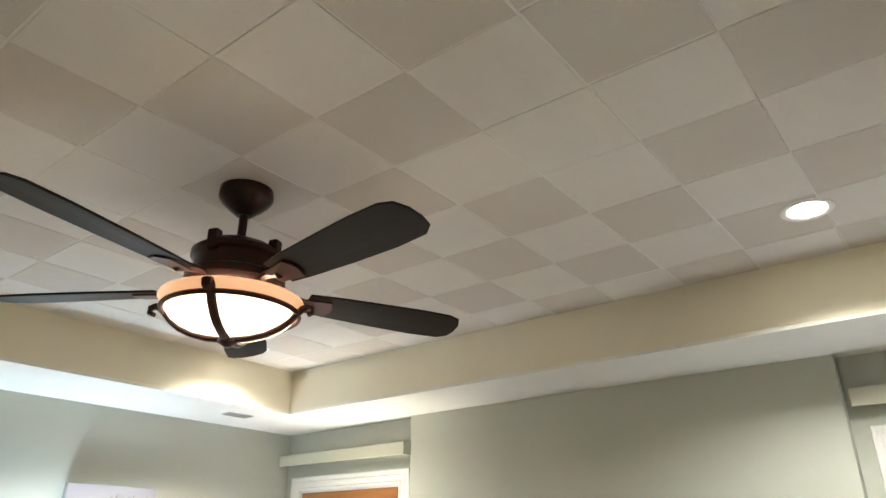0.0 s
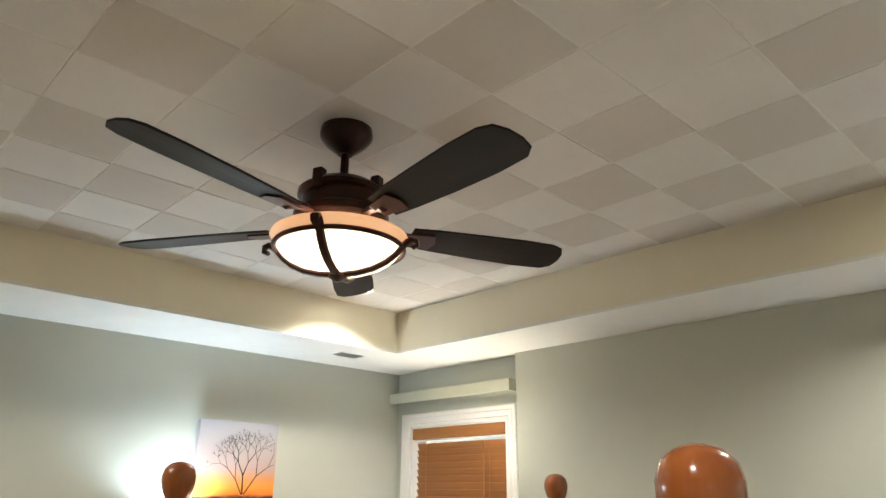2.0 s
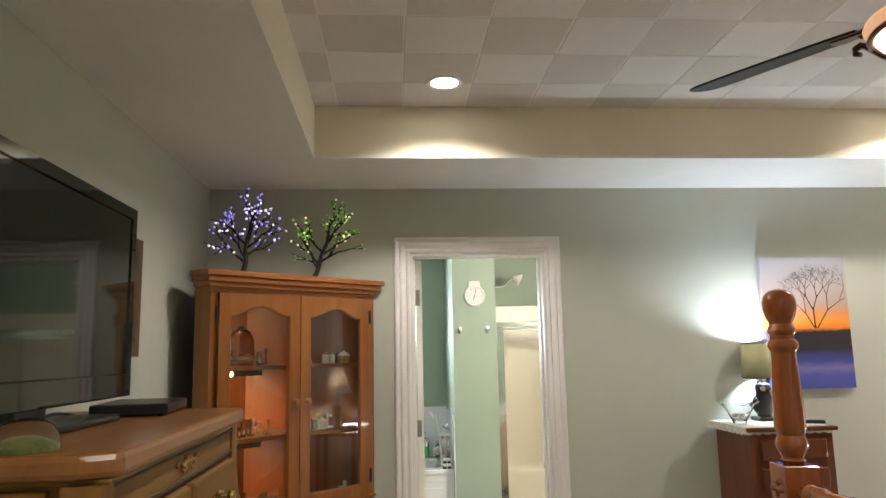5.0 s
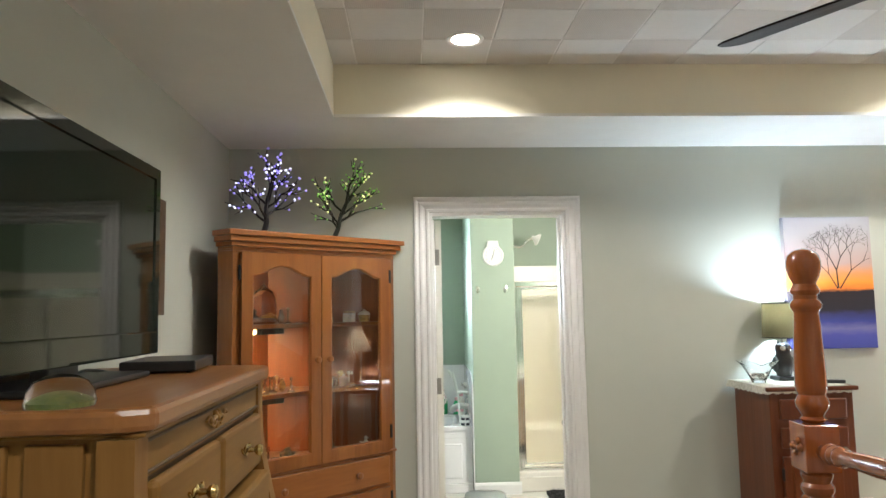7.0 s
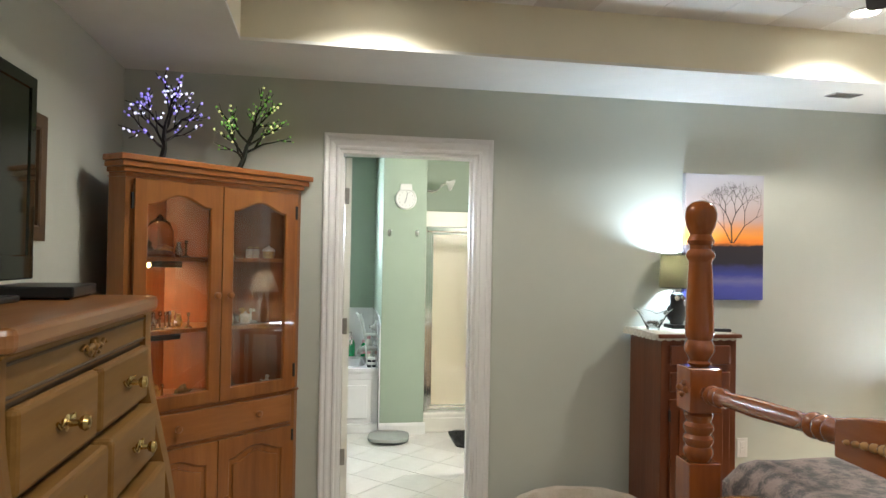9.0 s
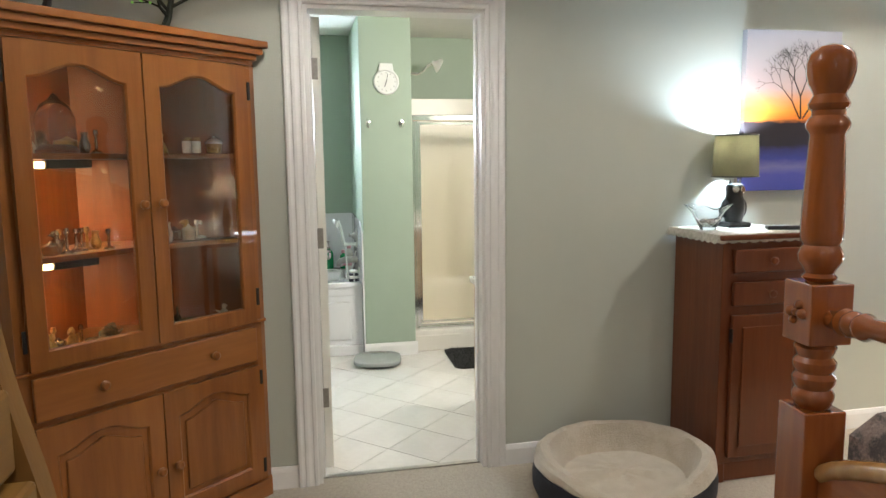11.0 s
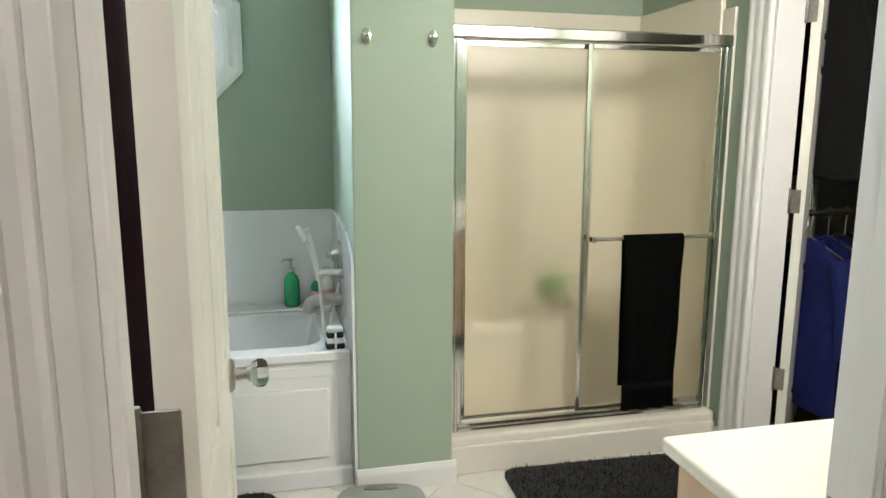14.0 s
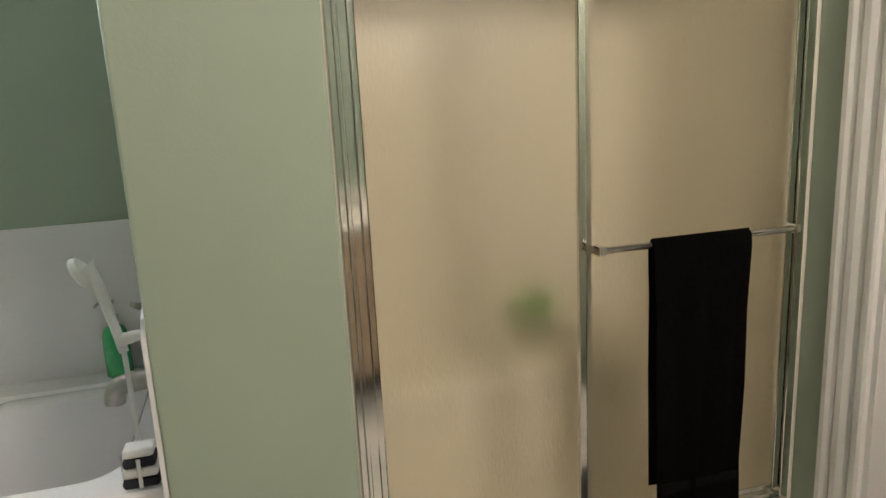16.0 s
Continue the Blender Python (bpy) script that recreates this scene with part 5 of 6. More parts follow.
# ---- twig trees with little lamps ----
def twig_tree(nm, m, seed, bark, leds, lean, spread, height, label):
    t = thing(nm, m, label, "decorative tree", "twig trees")
    wood_, rr = bmesh.new(), random.Random(seed)
    lights = {k: bmesh.new() for k in leds}
    pts = smoothpath([(0, 0, 0), (0.012 + lean * 0.2, 0, height * 0.16), (lean * 0.55, 0, height * 0.34), (lean * 0.9, 0, height * 0.5)], 4)
    tube(pts, [0.015 - 0.007 * i / (len(pts) - 1) for i in range(len(pts))], 7, bm=wood_)
    def branch(p, d, ln, r, depth):
        bend = Vector((rr.uniform(-0.3, 0.3), rr.uniform(-0.3, 0.3), rr.uniform(0.0, 0.35)))
        q = p + d * ln * 0.5
        e = q + (d + bend).normalized() * ln * 0.5
        tube([p, q, e], [r * 1.25, r * 1.05, r * 0.85], 5, bm=wood_)
        for w in (q, e):
            if depth < 2 and rr.random() < 0.62:
                s = w + Vector([rr.uniform(-0.008, 0.008) for _ in range(3)])
                tube([w, s], 0.0008, 4, bm=wood_)
                sphere(s, rr.uniform(0.0046, 0.0066), bm=lights[leds[0] if rr.random() < 0.72 else leds[1]], u=6, v=4)
        if depth:
            for _ in range(3):
                nd = (d + Vector((rr.uniform(-spread, spread), rr.uniform(-spread, spread), rr.uniform(-0.45, 0.7)))).normalized()
                branch(e if rr.random() < 0.7 else q, nd, ln * rr.uniform(0.65, 0.85), r * 0.62, depth - 1)
    for k, at in ((4, -0.8), (5, -0.6), (6, 0.8), (8, 0.7), (9, -0.5), (11, 0.5), (12, -0.1), (8, 0.2)):
        branch(Vector(pts[min(k, len(pts) - 1)]), Vector((at, rr.uniform(-0.5, 0.5), 0.55)).normalized(), height * 0.26, 0.0056, 2)
    part("trunk", wood_, M[bark], t, smooth=True)
    for k in leds:
        part("bud_lamps", lights[k], M[k], t, "tiny glowing buds", kind="stuff")
    return t


twig_tree("twig_tree", HUT @ pose(-0.266, 0.16, 1.881), 5, "twig", ("led_blue", "led_white"), 0.03, 0.9, 0.40, "black twig tree with violet lit blossoms")
twig_tree("twig_tree", HUT @ pose(0.137, 0.14, 1.881), 8, "twig_green", ("led_green", "led_yellow"), 0.09, 0.85, 0.40, "dark twig tree with small green lit buds")

# ---- tall dresser ----
ds = thing("dresser", pose(2.10, -0.585, 0), "tall pale wooden dresser with brass-pull drawers", "dresser")
HW, DD = 0.475, 0.50
part("carcass", box(-HW + 0.03, HW - 0.03, -DD, -0.018, 0.08, 1.283), M["pale_v"], ds)
part("top", prism([(-HW - 0.035, -DD - 0.01), (-HW - 0.035, -0.03), (-HW - 0.005, 0.030), (HW + 0.005, 0.030), (HW + 0.035, -0.03), (HW + 0.035, -DD - 0.01)], 1.292, 1.335, bevel=0.012), M["dresser_top"], ds)
part("top_moulding", box(-HW - 0.012, HW + 0.012, -DD, 0.014, 1.2835, 1.2915, 0.003), M["pale"], ds)
for sx in (-1, 1):
    prof = []
    for k in range(31):
        z = 1.283 * (1 - k / 30)
        s = max(0.0, min(1.0, (1.20 - z) / 0.55))
        y = 0.004 + 0.085 * (3 * s * s - 2 * s ** 3) - 0.050 * max(0, (0.45 - z) / 0.45) ** 1.5
        prof.append((y, z))
    st = prism([(-0.06, 1.283)] + prof + [(-0.06, 0.0)], sx * HW - 0.030, sx * HW + 0.030, axis="x")
    part("shaped_stile", st, M["pale_v"], ds)
    part("side_panel", box(sx * (HW - 0.012) - 0.012, sx * (HW - 0.012) + 0.012, -DD, -0.061, 0.04, 1.283), M["pale_v"], ds)
    for gy in (-0.40, -0.27, -0.14):
        part("side_batten", box(sx * HW - 0.012 if sx < 0 else sx * HW - 0.002, sx * HW + 0.002 if sx < 0 else sx * HW + 0.012, gy - 0.05, gy + 0.05, 0.06, 1.275, 0.003), M["pale_v"], ds)
part("frieze", box(-HW + 0.031, HW - 0.031, -0.0175, -0.002, 1.205, 1.283, 0.001, seg=1), M["pale"], ds)
part("frieze_bead", box(-HW + 0.031, HW - 0.031, -0.0178, 0.003, 1.212, 1.218, 0.002), M["groove"], ds)
part("frieze_bead", box(-HW + 0.031, HW - 0.031, -0.0178, 0.003, 1.268, 1.274, 0.002), M["groove"], ds)
orn = bmesh.new()
for s in (-1, 1):
    tube(smoothpath([(0, 0.0, 1.232), (s * 0.02, 0.004, 1.250), (s * 0.045, 0.003, 1.243), (s * 0.065, 0.003, 1.256), (s * 0.085, 0.002, 1.248)]), [0.006] * 12 + [0.005] * 6 + [0.004] * 7, 8, bm=orn)
    tube(smoothpath([(0, 0.0, 1.225), (s * 0.015, 0.003, 1.238), (s * 0.03, 0.003, 1.230), (s * 0.05, 0.002, 1.240)]), 0.004, 8, bm=orn)
    sphere((s * 0.012, 0.001, 1.258), 0.008, bm=orn)
sphere((0, 0.002, 1.246), 0.010, bm=orn)
part("carved_ornament", orn, M["pale"], ds, "carved scroll ornament", True)
part("drawer_back", box(-HW + 0.031, HW - 0.031, -0.0177, -0.010, 0.10, 1.204), M["groove"], ds)
z = 1.197
for row in range(7):
    z0 = z - 0.150
    s = max(0.0, min(1.0, (1.20 - (z + z0) / 2) / 0.55))
    out_y = 0.014 + 0.070 * (3 * s * s - 2 * s ** 3)
    for x0, x1 in ((-HW + 0.045, -0.012), (0.012, HW - 0.045)):
        d = part("drawer", box(x0, x1, -0.0099, out_y, z0, z, 0.011, seg=2), M["pale"], ds)
        cx, cz = (x0 + x1) / 2 + (0.0), (z + z0) / 2 + 0.004
        pl = lathe([(0.004, 0), (0.014, 0.003), (0.017, 0.006), (0.008, 0.010), (0.006, 0.026), (0.012, 0.030), (0.016, 0.038), (0.013, 0.046), (0.004, 0.049)], 18, m=pose(cx, out_y, cz, -90, 0, 0))
        for sg in (-1, 1):
            tube(smoothpath([(cx, out_y + 0.004, cz), (cx + sg * 0.018, out_y + 0.007, cz + 0.008), (cx + sg * 0.034, out_y + 0.006, cz - 0.003), (cx + sg * 0.045, out_y + 0.003, cz + 0.009)]), [0.006] * 8 + [0.004] * 11, 8, bm=pl)
        part("drawer_pull", pl, M["brass"], d, "ornate brass drawer pull", True)
    z = z0 - 0.016
# ---- television, box, paperweight, wall mirror ----
tv = thing("television", pose(2.195, -0.88, 1.336), "large black flat-screen television, switched off", "television")
W2 = 0.525
part("cabinet", box(-W2, W2, -0.055, -0.012, 0.050, 0.605, 0.006), M["black"], tv)
bz = framed(-W2, W2, 0.050, 0.605, 0.038, 0.018, y=-0.006)[0]
for v in bz.verts: v.co.y = -v.co.y - 0.006
part("bezel", bz, M["screen"], tv, "glossy black bezel")
part("lower_bezel", box(-W2 + 0.002, W2 - 0.002, -0.012, 0.003, 0.046, 0.112, 0.004), M["screen"], tv)
part("screen", box(-W2 + 0.036, W2 - 0.036, -0.0118, -0.004, 0.110, 0.57), M["screen"], tv, "dark reflective screen")
part("neck", box(-0.07, 0.07, -0.06, -0.02, 0.014, 0.0495, 0.004), M["black"], tv)
part("foot", box(-0.24, 0.24, -0.14, 0.085, 0.0, 0.016, 0.006), M["black"], tv)
cb = thing("cable_box", pose(1.74, -0.82, 1.336, 0, 0, 6), "slim black media box beside the television", "media box")
part("case", box(-0.14, 0.14, -0.10, 0.10, 0.004, 0.033, 0.005), M["black"], cb)
for sx in (-0.12, 0.12):
    for sy in (-0.08, 0.08):
        part("rubber_foot", lathe([(0.008, 0), (0.008, 0.005)], 10, m=pose(sx, sy, 0)), M["black"], cb)
cv = thing("cable", pose(0, 0, 0), "thin black cable behind the television", "cable")
part("wire", tube(smoothpath([(1.92, -0.90, 1.342), (2.02, -0.93, 1.36), (2.12, -0.94, 1.345), (2.24, -0.93, 1.37)]), 0.004, 6), M["black"], cv)
gl = thing("glass_paperweight", pose(2.545, -0.735, 1.336), "clear glass dome paperweight with greenish inside", "paperweight")
part("dome", lathe([(0.056, 0), (0.059, 0.006), (0.055, 0.026), (0.044, 0.043), (0.026, 0.053), (0.002, 0.057)], 32), M["glass"], gl, smooth=True)
part("inset", lathe([(0.034, 0.002), (0.036, 0.008), (0.020, 0.014), (0.002, 0.016)], 20), M["inset"], gl, "greenish gold inset", True)
mr = thing("wall_picture", pose(1.285, RS, 1.497), "wooden framed picture on the wall behind television", "picture frame")
fr = framed(-0.24, 0.26, 0, 0.452, 0.055, 0.022, y=0)[0]
for v in fr.verts: v.co.y = -v.co.y + 0.026
part("frame", fr, M["groove"], mr, "dark reddish wooden frame")
part("picture", box(-0.19, 0.21, 0.001, 0.010, 0.05, 0.42), M["ceramic_dark"], mr)

# ---- bathroom: tub ----
TUBX, TUBH = -2.022, 0.540
tub = thing("bathtub", pose(0, 0, 0), "white acrylic bathtub with panelled apron", "bathtub")
tb_ = bmesh.new()
def loop(x0, x1, y0, y1, r, z, n=6):
    pts = []
    for cx, cy, a0 in ((x1 - r, y1 - r, 0), (x0 + r, y1 - r, 90), (x0 + r, y0 + r, 180), (x1 - r, y0 + r, 270)):
        for k in range(n + 1):
            a = radians(a0 + 90 * k / n)
            pts.append(tb_.verts.new((cx + r * math.cos(a), cy + r * math.sin(a), z)))
    return pts
X0, X1, Y0, Y1 = BX + 0.012, TUBX, BL + 0.002, P0 - 0.012
rows = [loop(X0, X1, Y0, Y1, 0.01, TUBH - 0.035), loop(X0, X1, Y0, Y1, 0.014, TUBH - 0.006), loop(X0 + 0.006, X1 - 0.006, Y0 + 0.006, Y1 - 0.006, 0.016, TUBH),
        loop(X0 + 0.100, X1 - 0.085, Y0 + 0.07, Y1 - 0.10, 0.09, TUBH), loop(X0 + 0.108, X1 - 0.094, Y0 + 0.08, Y1 - 0.11, 0.09, TUBH - 0.012),
        loop(X0 + 0.125, X1 - 0.115, Y0 + 0.16, Y1 - 0.15, 0.10, TUBH - 0.20), loop(X0 + 0.15, X1 - 0.15, Y0 + 0.24, Y1 - 0.19, 0.11, 0.16), loop(X0 + 0.17, X1 - 0.20, Y0 + 0.30, Y1 - 0.25, 0.10, 0.14)]
for a, c in zip(rows, rows[1:]):
    for k in range(len(a)):
        tb_.faces.new((a[k], a[(k + 1) % len(a)], c[(k + 1) % len(c)], c[k]))
tb_.faces.new(rows[-1])
part("shell", tb_, M["acrylic"], tub, smooth=True)
ledge = [(-0.86, 0.16), (-0.80, 0.235), (-0.52, 0.315), (-0.27, 0.395), (-0.20, 0.440), (-0.15, 0.505), (-0.10, 0.530), (Y1 - 0.06, 0.532), (Y1 - 0.06, 0.16)]
part("moulded_armrest", prism(ledge, X0 + 0.085, X0 + 0.165, axis="x", bevel=0.016), M["acrylic"], tub, smooth=True)
ap = box(TUBX - 0.030, TUBX - 0.018, Y0, Y1, 0.0, TUBH - 0.034)
part("apron", ap, M["acrylic"], tub)
pn, _ = framed(Y0 + 0.02, Y1 - 0.006, 0.035, TUBH - 0.06, 0.045, 0.016)
part("apron_frame", pn, M["acrylic"], tub, m=pose(TUBX - 0.016, 0, 0, 0, 0, 90))
part("apron_panel", box(TUBX - 0.0175, TUBX - 0.004, Y0 + 0.12, Y1 - 0.085, 0.115, TUBH - 0.145, 0.006), M["acrylic"], tub)
part("base_strip", box(TUBX - 0.0175, TUBX + 0.012, Y0, Y1, 0.0, 0.075, 0.006), M["acrylic"], tub)
su = thing("tub_surround", pose(0, 0, 0), "white acrylic splash panels round the bathtub", "tub surround")
part("back_panel", box(BX + 0.0005, BX + 0.011, BL + 0.002, P0 - 0.001, TUBH - 0.04, 0.988, 0.003), M["acrylic"], su)
part("end_panel", prism([(BX + 0.012, TUBH - 0.04), (BX + 0.012, 0.988), (BX + 0.10, 0.988), (PX - 0.20, 0.975), (PX - 0.030, 0.915), (PX - 0.006, 0.885), (PX - 0.006, 0.0), (TUBX + 0.004, 0.0), (TUBX + 0.004, TUBH - 0.04)], P0 - 0.011, P0 - 0.0005, axis="y", bevel=0.002), M["acrylic"], su)

fx = thing("tub_faucet", pose(-2.335, P0 - 0.0115, 0.014), "brushed nickel tub spout and lever valve", "faucet")
part("valve_plate", lathe([(0.062, 0), (0.060, 0.006), (0.030, 0.012), (0.022, 0.034), (0.018, 0.040)], 28, m=pose(0, 0, 0.83, 90, 0, 0)), M["nickel"], fx, smooth=True)
part("lever", tube([(0, -0.036, 0.83), (0.02, -0.055, 0.835), (0.055, -0.062, 0.85)], [0.010, 0.009, 0.006], 10), M["nickel"], fx, smooth=True)
part("diverter", lathe([(0.020, 0), (0.018, 0.012), (0.010, 0.020), (0.011, 0.040)], 18, m=pose(0.05, 0, 0.765, 90, 0, 0)), M["nickel"], fx, smooth=True)
part("spout", tube(smoothpath([(0, 0.0, 0.648), (0, -0.05, 0.650), (0, -0.11, 0.645), (0, -0.135, 0.630), (0, -0.140, 0.600)]), [0.026] * 8 + [0.024] * 9, 14), M["nickel"], fx, smooth=True)
part("drain_plate", lathe([(0.030, 0), (0.028, 0.005), (0.010, 0.009)], 20, m=pose(0.16, 0, 0.585, 90, 0, 0)), M["nickel"], fx, smooth=True)
hs = thing("hand_shower", pose(-2.285, P0 - 0.0115, 0.010), "white hand shower on bracket with hose", "hand shower")
part("bracket", tube([(0.0, 0.0, 0.775), (0.0, -0.06, 0.780), (0.0, -0.10, 0.772)], [0.014, 0.012, 0.016], 12), M["plate"], hs, smooth=True)
part("handle", tube(smoothpath([(0.0, -0.095, 0.745), (0, -0.105, 0.80), (-0.005, -0.12, 0.87), (-0.01, -0.135, 0.925), (-0.012, -0.150, 0.945)]), [0.011] * 8 + [0.013] * 6 + [0.018, 0.024, 0.030], 14), M["plate"], hs, smooth=True)
part("head", lathe([(0.014, 0), (0.032, 0.010), (0.036, 0.022), (0.030, 0.028), (0.004, 0.030)], 24, m=pose(-0.012, -0.145, 0.945, 115, 0, 0)), M["plate"], hs, smooth=True)
part("hose", tube(smoothpath([(0, -0.095, 0.745), (0.02, -0.090, 0.66), (0.05, -0.085, 0.56), (0.03, -0.095, 0.42), (-0.03, -0.10, 0.40), (-0.055, -0.06, 0.52), (-0.045, -0.012, 0.72)]), 0.006, 8), M["plate"], hs, smooth=True)


def bottle(nm, x, y, z, mat, lab, r=0.032, h=0.115, pump=True):
    t = thing(nm, pose(x, y, z), lab, "bottle")
    part("bottle", lathe([(r * 0.9, 0), (r, 0.004), (r, h * 0.78), (r * 0.8, h * 0.92), (r * 0.4, h), (r * 0.4, h + 0.01)], 24), mat, t, smooth=True)
    if pump:
        p = lathe([(r * 0.45, h + 0.010), (r * 0.45, h + 0.026), (0.005, h + 0.028), (0.005, h + 0.058), (0.011, h + 0.060), (0.011, h + 0.070)], 16)
        tube([(0, 0, h + 0.066), (0, -0.030, h + 0.066), (0, -0.044, h + 0.054)], [0.006, 0.005, 0.004], 8, bm=p)
        part("pump", p, M["nickel"], t, "silver pump top", True)
    else:
        part("cap", lathe([(r * 0.55, h + 0.006), (r * 0.55, h + 0.030), (r * 0.4, h + 0.034)], 18), M["pink"], t, "pink cap", True)
    part("label", lathe([(r + 0.0004, h * 0.22), (r + 0.0006, h * 0.24), (r + 0.0006, h * 0.60), (r + 0.0004, h * 0.62)], 24), mat if pump else M["pink"], t)
    return t
bottle("soap_bottle", -2.742, 0.190, TUBH, M["green_soap"], "green hand soap bottle with silver pump", 0.036, 0.155)
bottle("shampoo_bottle", -2.715, 0.305, TUBH, M["green_soap"], "green shampoo bottle at tub corner", 0.028, 0.12, False)
bottle("lotion_bottle", -2.62, 0.345, TUBH, M["ceramic"], "white and pink lotion bottle", 0.032, 0.17, False)
sp = thing("folded_washcloth", pose(-2.066, 0.335, TUBH), "black and white folded bath cloths", "washcloth")
for k, mk in enumerate(("navy", "plate", "navy", "plate")):
    part("cloth_fold", box(-0.030 + 0.002 * k, 0.030 - 0.002 * k, -0.036 + 0.002 * k, 0.036 - 0.002 * k, 0.021 * k + 0.0005, 0.021 * k + 0.0205, 0.007), M[mk], sp)
part("ribbon", box(-0.004, 0.004, -0.039, -0.0365, 0.002, 0.066, 0.001, seg=1), M["plate"], sp)
part("ribbon", box(0.0305, 0.033, -0.004, 0.004, 0.002, 0.066, 0.001, seg=1), M["plate"], sp)
bp = thing("beach_painting", pose(BX + 0.013, -0.448, 0.989, 0, 0, 0), "small unframed beach painting leaning on tub ledge", "picture")
part("board", box(0, 0.008, 0, 0.253, 0, 0.322, 0.001, seg=1), M["beach"], bp)
bt = bmesh.new()
for level, (cx, cz, r) in enumerate(((0.115, 0.295, 0.036), (0.09, 0.285, 0.022), (0.155, 0.288, 0.026), (0.20, 0.262, 0.045), (0.16, 0.255, 0.035), (0.03, 0.262, 0.022), (0.235, 0.258, 0.024))):
    prism([(cx + r * (1 + 0.15 * math.sin(5 * q)) * math.cos(q * math.pi / 7), cz + 0.6 * r * math.sin(q * math.pi / 7)) for q in range(14)], 0.0082, 0.0088 + 0.0006 * level, axis="x", bm=bt)
prism([(0.112, 0.245), (0.118, 0.245), (0.117, 0.29), (0.114, 0.29)], 0.0082, 0.0090, axis="x", bm=bt)
part("painted_foliage", bt, material("painted_foliage", (0.025, 0.16, 0.06), 0.7, second=(0.05, 0.22, 0.09), scale=40), bp, "painted green trees")
fg = prism([(0.105, 0.095), (0.128, 0.090), (0.122, 0.150), (0.104, 0.150)], 0.0082, 0.0090, axis="x")
part("painted_shape", fg, material("painted_blue", (0.03, 0.06, 0.30), 0.7), bp, "blue painted shape")
part("painted_shape", prism([(0.102, 0.150), (0.122, 0.150), (0.118, 0.190), (0.104, 0.190)], 0.0082, 0.0090, axis="x"), material("painted_ochre", (0.45, 0.26, 0.05), 0.7), bp, "ochre painted shape")
part("painted_shadow", prism([(0.125, 0.088), (0.21, 0.105), (0.20, 0.118), (0.125, 0.098)], 0.0082, 0.0090, axis="x"), material("painted_brown", (0.24, 0.16, 0.09), 0.7), bp, "brown painted shadow")

# ---- partition: clock, hooks ----
ck = thing("wall_clock", pose(PX + 0.0005, 0.586, 1.952, 0, 0, 90), "white round wall clock with small top shelf", "clock")
part("case", lathe([(0.088, 0), (0.090, 0.012), (0.084, 0.022), (0.076, 0.024), (0.074, 0.016), (0.001, 0.016)], 40, m=pose(0, 0, 0, 90, 0, 0)), M["plate"], ck, smooth=True)
part("top_block", prism([(-0.052, 0.075), (0.052, 0.075), (0.045, 0.125), (-0.045, 0.125)], -0.020, 0, axis="y", bevel=0.004), M["plate"], ck)
for k in range(12):
    a = radians(30 * k)
    part("hour_mark", box(-0.002, 0.002, -0.0172, -0.0158, 0.056, 0.066), M["hinge"], ck, m=pose(0, 0, 0, 0, 30 * k, 0))
part("hour_pointer", box(-0.0025, 0.0025, -0.0185, -0.0175, -0.008, 0.036), M["black"], ck, m=pose(0, 0, 0, 0, 200, 0))
part("minute_pointer", box(-0.0018, 0.0018, -0.0200, -0.0190, -0.010, 0.055), M["black"], ck, m=pose(0, 0, 0, 0, 12, 0))
hk = None
for hy in (0.455, 0.686):
    if hk is None:
        hk = thing("wall_hook", pose(PX + 0.0005, hy, 1.669, 0, 0, 90), "small oval chrome wall hook", "hook", "wall hooks")
        part("plate", lathe([(0.016, 0), (0.015, 0.005), (0.006, 0.007)], 24, m=Matrix.Diagonal((1, 1, 1.9, 1)) @ pose(0, 0, 0, 90, 0, 0)), M["chrome"], hk, smooth=True)
        part("prong", tube(smoothpath([(0, -0.006, 0.0), (0, -0.022, -0.012), (0, -0.034, -0.010), (0, -0.038, 0.004)]), [0.006] * 12 + [0.007] * 7, 10), M["chrome"], hk, smooth=True)
    else:
        copy_thing(hk, pose(PX + 0.0005, hy, 1.669, 0, 0, 90))

# ---- shower ----
GX_, S0, S1, SZ0, SZ1 = -2.055, P1, BR, 0.160, 1.735
ss = thing("shower_stall", pose(0, 0, 0), "almond fibreglass shower stall with moulded seat", "shower stall")
part("base", box(BX + 0.001, GX_ + 0.065, S0 + 0.001, S1 - 0.001, 0, 0.045), M["shower"], ss)
part("threshold", box(GX_ - 0.06, GX_ + 0.062, S0 + 0.0015, S1 - 0.0015, 0.0455, 0.158, 0.012), M["almond"], ss, "almond raised threshold")
part("apron", box(GX_ + 0.050, GX_ + 0.072, S0 + 0.0015, S1 - 0.0015, 0.0, 0.120, 0.008), M["almond"], ss)
part("back_panel", box(BX + 0.0005, BX + 0.022, S0 + 0.001, S1 - 0.001, 0.046, 1.916, 0.004), M["shower"], ss)
part("side_panel", box(BX + 0.0225, GX_ - 0.062, S0 + 0.0005, S0 + 0.022, 0.046, 1.916, 0.004), M["shower"], ss)
part("side_panel", box(BX + 0.0225, GX_ - 0.062, S1 - 0.022, S1 - 0.0005, 0.046, 1.916, 0.004), M["shower"], ss)
part("seat", box(BX + 0.023, BX + 0.30, S0 + 0.0225, S1 - 0.0225, 0.046, 0.46, 0.03), M["shower"], ss)
part("front_flange", box(GX_ - 0.061, GX_ + 0.02, S0 + 0.0005, S0 + 0.014, 0.159, 1.845, 0.003), M["almond"], ss)
part("front_flange", box(GX_ - 0.061, GX_ + 0.02, S1 - 0.014, S1 - 0.0005, 0.159, 1.845, 0.003), M["almond"], ss)
